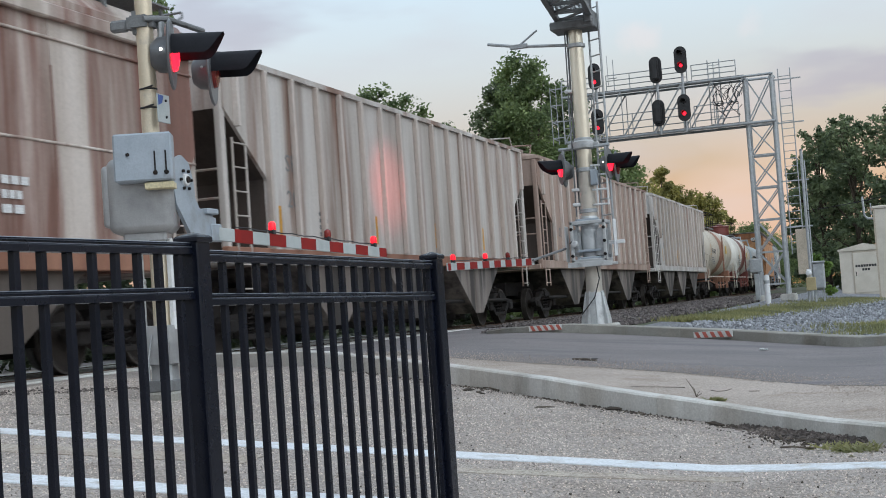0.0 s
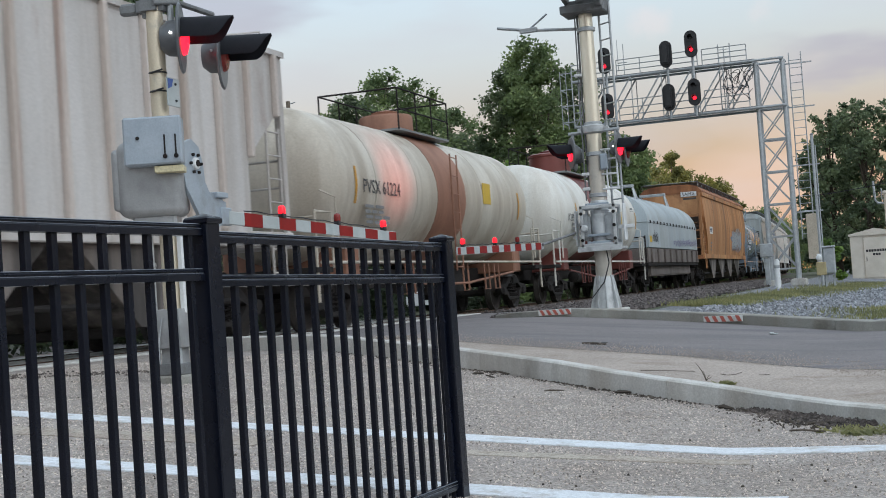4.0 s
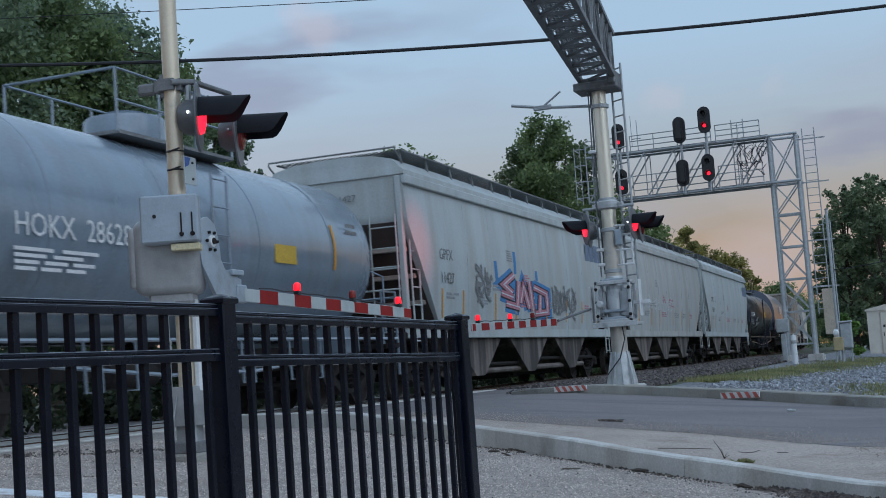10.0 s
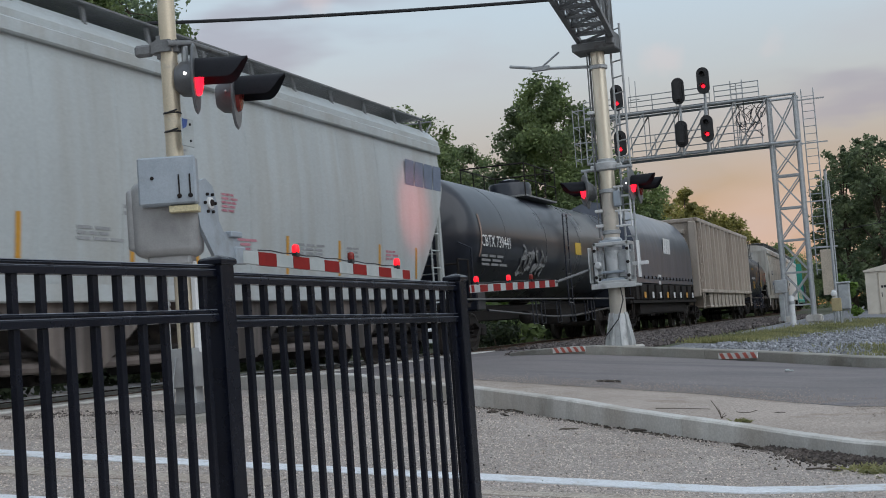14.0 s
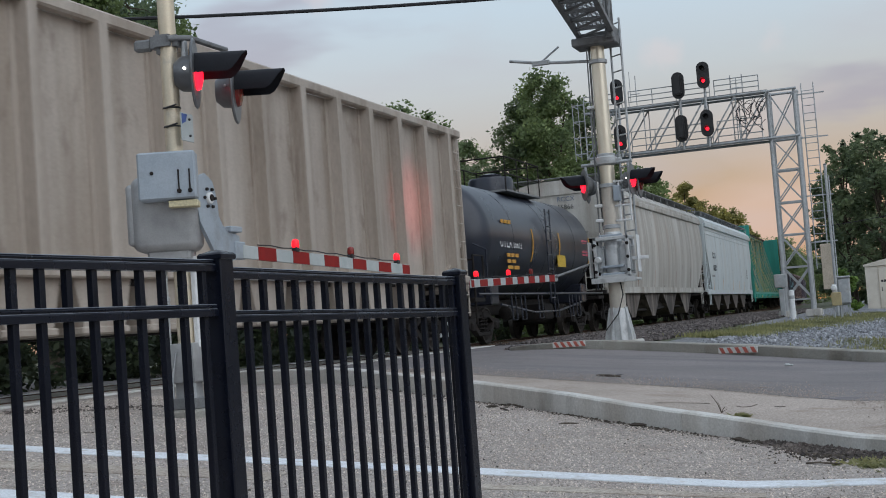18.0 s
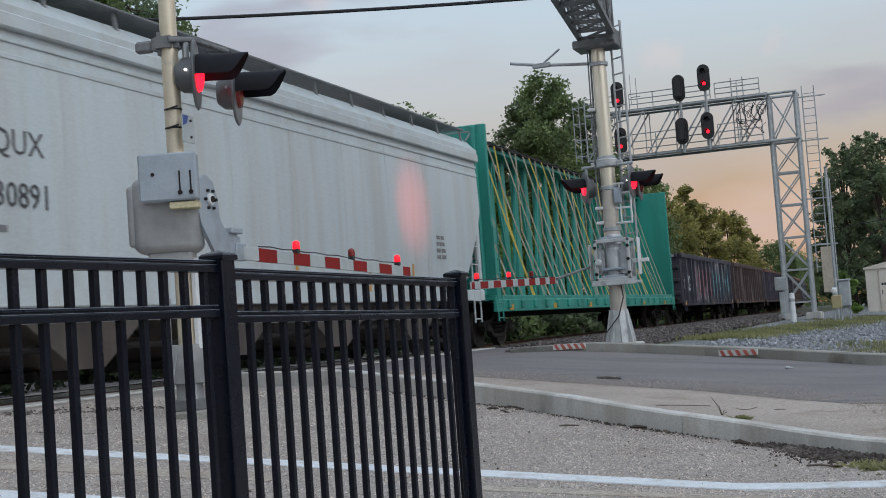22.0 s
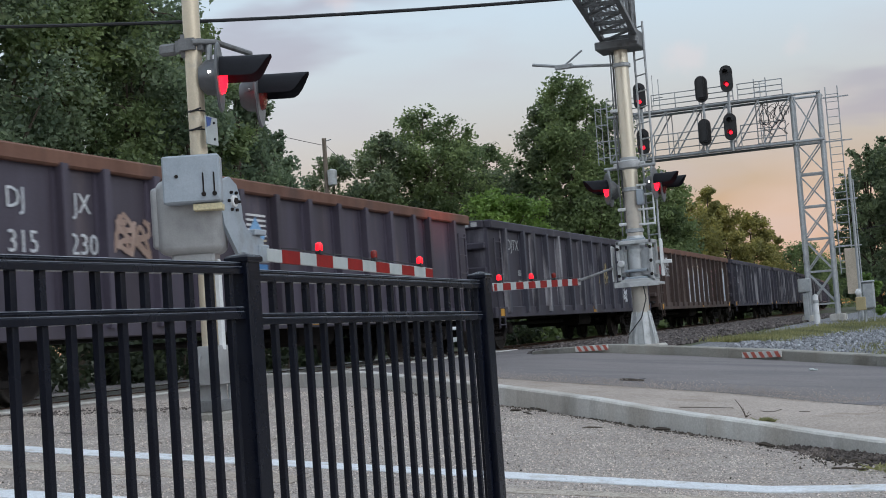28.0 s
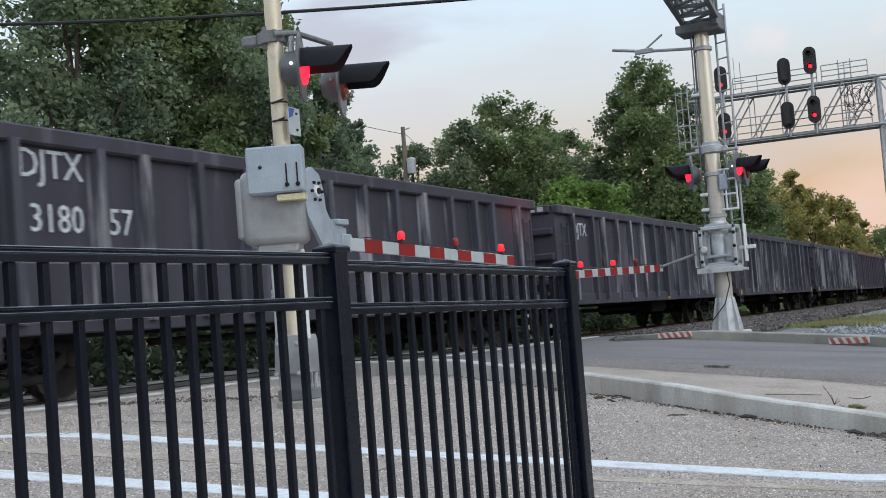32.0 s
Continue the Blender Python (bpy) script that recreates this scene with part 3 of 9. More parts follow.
KERB_NEAR = [(6.0, 2.2), (3.2, 5.0), (0.9, 7.1), (-0.34, 8.62), (-0.60, 8.97), (-0.99, 9.47), (-1.42, 9.83), (-1.88, 10.17), (-2.42, 10.62), (-3.04, 11.18), (-3.78, 11.84), (-4.6, 12.50), (-6.2, 13.68), (-7.6, 14.6), (-9.2, 15.75)]
KERB_FAR = [(14.0, 15.6), (6.0, 18.2), (2.0, 19.5), (-0.72, 20.5), (-1.74, 21.4), (-3.16, 22.4), (-4.78, 23.2), (-6.3, 23.45), (-7.1, 23.7), (-7.6, 24.1), (-7.85, 24.9)]


def kerb(name, line, width, height, flip, label, taper=0.0, material=None):
    """A concrete kerb along a line; the body lies to one side of the line. It is cast in lengths with open joints."""
    pts = []
    for p, q in zip(line, line[1:]):
        k = max(int(math.dist(p, q) / 0.5), 1)
        pts += [(p[0] + (q[0] - p[0]) * i / k, p[1] + (q[1] - p[1]) * i / k) for i in range(k)]
    pts.append(line[-1])
    top = tagged(new(name), label, "kerb", kind="structure")
    for start in range(0, len(pts) - 1, 5):
        run = pts[start:start + 6]
        if len(run) < 2:
            continue
        vs, fs = [], []
        for i, p in enumerate(run):
            a, b = pts[max(start + i - 1, 0)], pts[min(start + i + 1, len(pts) - 1)]
            d = Vector((b[0] - a[0], b[1] - a[1], 0)).normalized()
            s = Vector((-d.y, d.x, 0)) * flip
            c = Vector((*p, 0))
            if i == 0:
                c = c + d * 0.0025
            if i == len(run) - 1:
                c = c - d * 0.0025
            h = height * (1 - max(0, (start + i - (len(pts) - 5)) / 5) if taper else 0.63 + 0.35 * min(max((-0.5 - p[0]) / 2.5, 0), 1))
            g = lift(*p)
            j = random.uniform(-0.006, 0.006)
            for off, z in ((0.0, -0.1), (0.01, h - 0.014 + j), (0.026, h + j), (width - 0.03, h + j), (width, h - 0.03 + j), (width, -0.1)):
                q = c + s * off
                vs.append((q.x, q.y, g + z))
        m = 6
        for i in range(len(run) - 1):
            fs += [(i * m + k, i * m + k + 1, (i + 1) * m + k + 1, (i + 1) * m + k) for k in range(m - 1)]
        fs += [tuple(range(m)), tuple(range((len(run) - 1) * m, len(run) * m))]
        mb = Mesh().add(vs, fs)
        bm = bmesh.new()
        me = mb.data("kerb_stone", 30)
        bm.from_mesh(me)
        bmesh.ops.recalc_face_normals(bm, faces=bm.faces)
        bm.to_mesh(me)
        bm.free()
        part("kerb_stone", me, material or M["kerb"], top)
    return top


def stripe(name, a, b, width, material, up, label):
    """A painted line on the ground from a to b."""
    n = 24
    d = Vector((b[0] - a[0], b[1] - a[1], 0)).normalized()
    s = Vector((-d.y, d.x, 0)) * width / 2
    vs, fs = [], []
    for i in range(n + 1):
        p = Vector((*a, 0)).lerp(Vector((*b, 0)), i / n)
        for q in (p - s * random.uniform(0.94, 1.05), p + s * random.uniform(0.94, 1.05)):
            vs.append((q.x, q.y, lift(q.x, q.y) + up))
    vs += [(x, y, z - up - 0.004) for x, y, z in vs]
    k = 2 * n + 2
    fs = [(2 * i, 2 * i + 2, 2 * i + 3, 2 * i + 1) for i in range(n)]
    fs += [(2 * i, k + 2 * i, k + 2 * i + 2, 2 * i + 2) for i in range(n)] + [(2 * i + 1, 2 * i + 3, k + 2 * i + 3, k + 2 * i + 1) for i in range(n)]
    return tagged(part(name, Mesh().add(vs, fs), material, smooth=60), label, "road marking", kind="structure")


def scatter(name, count, place, size, material, label, category, seed):
    """Many loose stones in one mesh, with random shapes."""
    rng = np.random.default_rng(seed)
    cube = np.array([[x, y, z] for x in (-1, 1) for y in (-1, 1) for z in (-1, 1)], float) * 0.5
    quad = np.array([[0, 1, 3, 2], [4, 6, 7, 5], [0, 4, 5, 1], [2, 3, 7, 6], [0, 2, 6, 4], [1, 5, 7, 3]])
    P = np.array([place(rng) for _ in range(count)])
    S = rng.uniform(size[0], size[1], (count, 1, 1)) * rng.uniform(0.6, 1.2, (count, 1, 3))
    A = rng.normal(size=(count, 3, 3))
    Q = np.linalg.qr(A)[0]
    V = (cube[None] * rng.uniform(0.7, 1.25, (count, 8, 1)) * S) @ Q + P[:, None]
    F = (quad[None] + 8 * np.arange(count)[:, None, None]).reshape(-1, 4)
    me = bpy.data.meshes.new(name)
    me.from_pydata(V.reshape(-1, 3).tolist(), [], F.tolist())
    return tagged(part(name, me, material), label, category, kind="stuff")


def aggregate():
    """Pale stones that stand out of the lot's worn concrete, none under the painted lines."""
    rng = np.random.default_rng(44)
    n = 95000
    x, y = rng.uniform(-9.3, 0.25, n), rng.uniform(3.9, 13.2, n)
    on = (y < np.interp(-x, [-q[0] for q in KERB_NEAR], [q[1] for q in KERB_NEAR]) - 0.04) & (np.abs(y - 7.51 - 0.016 * x) > 0.14) & (np.abs(y - 5.86 - 0.022 * x) > 0.14)
    x, y = x[on], y[on]
    n = len(x)
    z = np.array([lift(a, b) for a, b in zip(x, y)])
    r, h = rng.uniform(0.004, 0.012, n), rng.uniform(0.003, 0.009, n)
    a = rng.uniform(0, 6.28, n)[:, None] + np.arange(5) * 1.2566
    rim = r[:, None] * rng.uniform(0.7, 1.25, (n, 5))
    V = np.empty((n, 6, 3))
    V[:, :5, 0], V[:, :5, 1], V[:, :5, 2] = x[:, None] + rim * np.cos(a), y[:, None] + rim * np.sin(a), z[:, None] - 0.003
    V[:, 5, 0], V[:, 5, 1], V[:, 5, 2] = x, y, z + h
    f = np.array([[k, (k + 1) % 5, 5] for k in range(5)])
    me = bpy.data.meshes.new("aggregate")
    me.from_pydata(V.reshape(-1, 3).tolist(), [], (f[None] + 6 * np.arange(n)[:, None, None]).reshape(-1, 3).tolist())
    tagged(part("aggregate", me, M["pebble"]), "pale exposed aggregate in the lot concrete", "gravel", kind="stuff")


def build_paving():
    far = [(x, y) for x, y in KERB_FAR] + [(-7.9, 25.2), (-8.3, 29.6), (-14.0, 31.0), (-30.0, 36.0)]
    sheet("pavement", [(16, -14), (16, -8), (6.0, 2.2), *KERB_NEAR[1:], (-9.75, 16.1)], [(-9.75, -14), (-9.75, 8), (-9.75, 16.05)][:1] + [(-9.75, -6), (-9.75, 16.09)], M["concrete"], 0.0, 120, "worn exposed-aggregate concrete parking lot", "pavement")
    edge = [(7.0, 9.4), (3.0, 11.1), (-0.5, 13.1), (-2.4, 14.6), (-4.56, 15.5), (-7.0, 16.6), (-9.5, 17.6), (-14, 19.2), (-30, 24.0)]
    gut = [(8.5, 0.5)] + [(gx + 0.09, gy + 0.09) for gx, gy in KERB_NEAR] + [(-14, 17.6), (-30, 22.0)]
    sheet("gutter", gut, edge, M["gutter"], 0.0, 60, "sandy concrete gutter strip along the kerb", "pavement")
    sheet("road", edge, far + [], M["asphalt"], 0.004, 60, "worn grey asphalt road over the level crossing", "road")
    kerb("kerb_near", KERB_NEAR, 0.15, 0.176, -1, "cracked concrete kerb between lot and road")
    kerb("kerb_far", KERB_FAR, 0.28, 0.16, -1, "concrete kerb on the far side of the road", 1, M["kerbdark"])
    stripe("lot_line_1", (-8.5, 7.38), (0.4, 7.52), 0.25, M["paint"], 0.006, "fresh white painted line on the lot")
    stripe("lot_line_2", (-7.5, 5.7), (-0.6, 5.85), 0.25, M["paint"], 0.006, "fresh white painted line on the lot")
    stripe("lot_line_3", (-7.5, 6.55), (-3.6, 6.85), 0.30, M["paint_old"], 0.005, "old worn painted line on the lot")
    stripe("lot_line_4", (-2.4, 6.9), (-0.9, 7.1), 0.16, M["paint_old"], 0.005, "smeared remains of a painted line")
    # raised shoulder of the crossing left of the road, up to the rail
    sheet("verge", [(-5.2, 24.2), (-1.2, 22.3), (3, 20.6), (12, 17.0)], [(-7.0, 200), (2, 200), (12, 200), (24, 200)], M["gravel"], 0.0, 40, "pale crushed-stone strip beside the track", "ground")

    def pale(rng):
        y = 23.5 + 42 * rng.random() ** 1.8
        x = rng.uniform(-4.6, 1.5) + 0.02 * (y - 23)
        return x, y + max(0, -x - 1) * 0.15 + max(0, x) * -0.3, lift(x) + 0.015

    line = KERB_NEAR

    def along(rng):
        k = rng.integers(3, len(line) - 3)
        w = rng.random()
        x, y = line[k][0] * (1 - w) + line[k + 1][0] * w, line[k][1] * (1 - w) + line[k + 1][1] * w
        d = abs(rng.normal()) * 0.13 * (0.4 + 1.5 * (0.5 + 0.5 * math.sin(7 * x))) + 0.02
        return x - d * 0.75, y - d * 0.65, lift(x) + 0.004

    scatter("leaf_litter", 1500, along, (0.004, 0.018), M["debris"], "dark leaf litter and dirt along the kerb", "debris", 8)

    def loose(rng):
        x, y = rng.uniform(-7, 0.2), rng.uniform(4, 12.5)
        return x, min(y, 8.1 - x * 0.95), lift(x) + 0.003

    scatter("grit", 450, loose, (0.004, 0.011), M["debris"], "loose grit scattered on the lot", "debris", 12)
    def heap(rng):
        u, d = rng.random(), abs(rng.normal()) * 0.11
        x = -1.16 + 0.92 * u
        y = float(np.interp(-x, [0.34, 0.60, 0.99, 1.42], [8.62, 8.97, 9.47, 9.83]))
        return x - d * 0.8, y - d * 0.6, lift(x) + 0.002 + max(0, 0.022 - d * 0.15) * rng.random()

    scatter("soil", 1700, heap, (0.006, 0.027), M["soil"], "dark crumbled soil washed up against the kerb", "soil", 15)
    rng = random.Random(3)
    for x, y, n, a in ((-8.2, 8.6, 12, 0.9), (-7.4, 9.2, 10, -0.3), (-6.8, 8.2, 9, 0.2)):
        vs, d = [], a
        for i in range(n):
            w = 0.012 * math.sin(math.pi * (i + 0.4) / n) + 0.003
            vs += [(x - w * math.sin(d), y + w * math.cos(d), lift(x) + 0.003), (x + w * math.sin(d), y - w * math.cos(d), lift(x) + 0.003)]
            d += rng.uniform(-0.5, 0.5)
            x, y = x + 0.14 * math.cos(d), y + 0.14 * math.sin(d)
        tagged(part("pavement_crack", Mesh().add(vs, [(2 * i, 2 * i + 1, 2 * i + 3, 2 * i + 2) for i in range(n - 1)]), M["debris"]), "dark crack in the lot concrete", "crack", kind="structure")
    bark = random.Random(21)
    for k in range(26):
        u = bark.random()
        i = 2 + int(u * (len(line) - 5))
        w = bark.random()
        x, y = line[i][0] * (1 - w) + line[i + 1][0] * w, line[i][1] * (1 - w) + line[i + 1][1] * w
        d = 0.05 + abs(bark.gauss(0, 0.22))
        size, turn = bark.uniform(0.03, 0.14), bark.uniform(-35, 35)
        m = Mesh().tube([(-size, 0, 0.006), (-size * 0.3, 0.008, 0.012), (size * 0.4, -0.006, 0.01), (size, 0.004, 0.006)], bark.uniform(0.004, 0.010), 5)
        tagged(part("twig", m, M["debris"], at=pose(x - d * 0.75, y - d * 0.65, lift(x) + 0.002, 0, 0, turn - 45)), "small dark twig lying on the lot concrete", "twig", "twigs by the kerb")
    for ax, ay, bx, by, r in ((-3.98, 12.02, -3.90, 12.10, 0.010), (-3.80, 11.86, -3.58, 11.66, 0.011), (-3.88, 11.50, -3.80, 11.60, 0.013), (-3.72, 11.40, -3.60, 11.26, 0.010),
                              (-2.88, 10.30, -2.74, 10.40, 0.008), (-2.32, 10.36, -2.20, 10.42, 0.016), (-2.58, 10.57, -2.52, 10.55, 0.013), (-1.42, 9.66, -1.30, 9.58, 0.016), (-1.26, 9.56, -1.20, 9.50, 0.014)):
        length, turn = math.hypot(bx - ax, by - ay), math.degrees(math.atan2(by - ay, bx - ax))
        m = Mesh().tube([(0, 0, r * 0.7), (length * 0.3, 0.012, r), (length * 0.7, -0.008, r * 0.9), (length, 0.005, r * 0.6)], [r * 0.5, r, r * 0.8, r * 0.4], 5)
        tagged(part("twig", m, M["debris"], at=pose(ax, ay, lift(ax) + 0.002, 0, -math.degrees(math.atan2(lift(bx) - lift(ax), length)), turn)), "broken dark twig lying by the kerb", "twig", "twigs by the kerb")
    for pts in (((-1.79, 12.49), (-1.72, 12.41), (-1.66, 12.49), (-1.63, 12.76)), ((-2.55, 12.56), (-2.3, 12.66), (-2.06, 12.70)), ((-1.45, 12.55), (-1.36, 12.62))):
        tagged(part("straw", Mesh().tube([(px, py, lift(px) + 0.004) for px, py in pts], 0.0028, 5), M["bark"]), "bent dry stalk lying in the gutter", "stalk", "stalks in the gutter")
    tagged(part("twig", Mesh().tube([(-3.98, 16.14, lift(-3.98) + 0.016), (-3.82, 16.08, lift(-3.82) + 0.02), (-3.66, 16.06, lift(-3.66) + 0.016)], [0.012, 0.018, 0.01], 6), M["debris"]), "dark stick lying on the asphalt", "twig")
    weed = thing("dead_weed", pose(-1.82, 11.80, lift(-1.82)), "small dry weed growing at the kerb", "weed")
    for i, (dx, dy, h) in enumerate(((-0.06, 0.03, 0.12), (-0.02, 0.0, 0.09), (0.03, 0.02, 0.05), (-0.09, 0.05, 0.16), (0.05, -0.01, 0.03))):
        part("stem", Mesh().tube([(0, 0, 0), (dx * 0.4, dy * 0.5, h * 0.55), (dx, dy, h)], [0.004, 0.003, 0.002], 5), M["bark"], weed)

    def rubble(rng):
        k = rng.integers(0, 9)
        x = -9.3 + 0.30 * k + 0.07 * (k % 3) + rng.normal() * 0.16
        return x, 11.15 - 0.22 * (x + 8.4) + 0.22 * math.sin(2.7 * k) + rng.normal() * (0.10 + 0.10 * (k % 2)), lift(x) + 0.002

    scatter("rubble", 480, rubble, (0.005, 0.024), M["soil"], "dark broken asphalt crumbs between lot and track", "rubble", 17)
    aggregate()

    def sand(rng):
        i = rng.integers(0, 7)
        w = rng.random()
        d = rng.normal() * 0.4 + 0.05
        x, y = edge[i][0] * (1 - w) + edge[i + 1][0] * w, edge[i][1] * (1 - w) + edge[i + 1][1] * w
        return x + d * 0.45, y + d * 0.9, lift(x) + 0.004

    scatter("sand", 22000, sand, (0.003, 0.009), M["gutter"], "pale sand washed from the gutter over the road edge", "sand", 31)
    scatter("gravel", 16000, pale, (0.028, 0.07), M["stone"], "pale crushed gravel beside the track", "gravel", 3)


build_ground()
build_paving()


# ------------------------------------------------------------------ railway track
def build_track():
    ys = [*np.arange(-30, 40, 10), *np.arange(40, 360, 8)]
    bed = thing("railway_track", pose(0, 0, 0), "single railway track on dark ballast", "railway track", kind="structure")
    vs, fs = [], []
    prof = ((-3.6, -0.5), (-2.0, -0.16), (-1.4, -0.13), (1.4, -0.13), (2.0, -0.16), (3.6, -0.5))
    for y in ys:
        vs += [(track_x(y) + px, y, RAIL_Z + pz) for px, pz in prof]
    k = len(prof)
    fs = [(i * k + j, i * k + j + 1, (i + 1) * k + j + 1, (i + 1) * k + j) for i in range(len(ys) - 1) for j in range(k - 1)]
    part("ballast_bed", Mesh().add(vs, fs), M["ballast"], bed)
    sec = ((-0.075, -0.17), (0.075, -0.17), (0.075, -0.155), (0.012, -0.13), (0.012, -0.045), (0.036, -0.035), (0.036, -0.003), (-0.036, -0.003), (-0.036, -0.035), (-0.012, -0.045), (-0.012, -0.13), (-0.075, -0.155))
    for side in (-0.755, 0.755):
        vs, fs, k = [], [], len(sec)
        for y in ys:
            vs += [(track_x(y) + side + a, y, RAIL_Z + b) for a, b in sec]
        fs = [(i * k + j, i * k + (j + 1) % k, (i + 1) * k + (j + 1) % k, (i + 1) * k + j) for i in range(len(ys) - 1) for j in range(k)]
        part("rail", Mesh().add(vs, fs), M["rail"], bed, "rusty steel rail")
        vs = [(track_x(y) + side + a, y, RAIL_Z) for y in ys for a in (-0.030, 0.030)]
        part("rail_head", Mesh().add(vs, [(2 * i, 2 * i + 1, 2 * i + 3, 2 * i + 2) for i in range(len(ys) - 1)]), M["railtop"], bed, "polished running surface")
    tie = Mesh().box(-1.3, 1.3, -0.115, 0.115, -0.3, -0.145, 0.012).data("tie")
    tie.materials.append(M["tie"])
    for i in range(140):
        y = 30.2 + i * 0.55
        part("tie", tie, None, bed, at=pose(track_x(y), y, RAIL_Z + random.uniform(-0.01, 0.005), 0, 0, random.uniform(-1.5, 1.5)))
    # concrete crossing panels between and beside the rails, level with the road
    panel = Mesh().box(-0.66, 0.66, -1.2, 1.2, -0.2, 0, 0.015).data("crossing_panel")
    panel.materials.append(M["kerb"])
    edge = Mesh().box(-0.28, 0.28, -1.2, 1.2, -0.2, 0, 0.015).data("crossing_panel")
    edge.materials.append(M["kerb"])
    for i in range(11):
        y = 4.6 + i * 2.42
        part("crossing_panel", panel, None, bed, at=pose(-11.2, y, RAIL_Z - 0.012))
        for s in (-1.13, 1.13):
            part("crossing_panel", edge, None, bed, at=pose(-11.2 + s, y, RAIL_Z - 0.012))

    def dark(rng):
        y = 24.8 + 55 * rng.random() ** 1.5
        e = rng.uniform(1.4, 5.6) if y > 30 else rng.uniform(3.3, 5.6)
        return track_x(y) + e, y, max(RAIL_Z - 0.13 - max(0, e - 1.6) * 0.16, lift(track_x(y) + e)) + 0.01

    scatter("ballast", 9000, dark, (0.05, 0.085), M["stone_dark"], "brown-grey ballast along the track", "gravel", 5)


build_track()


# ------------------------------------------------------------------ freight train
# Each wagon is built about its middle: y along the track, +x the side towards the road, z from the rail head.
def wagon_paint(name, c1, c2, wear=RUST, amount=0.58, rough=0.55, streak=0.35, scale=1.4, drip=0.22, soft=0.2, dent=0.015, bump=0.12, coat=0.0):
    return surface(name, c1, c2, 0.9, rough, 0.0, bump, 26, 0.14, (1, 1, streak), 0.35, 0.65, wear, scale, amount, amount + soft, (1, 1, streak), drip=drip, dent=dent, coat=coat)


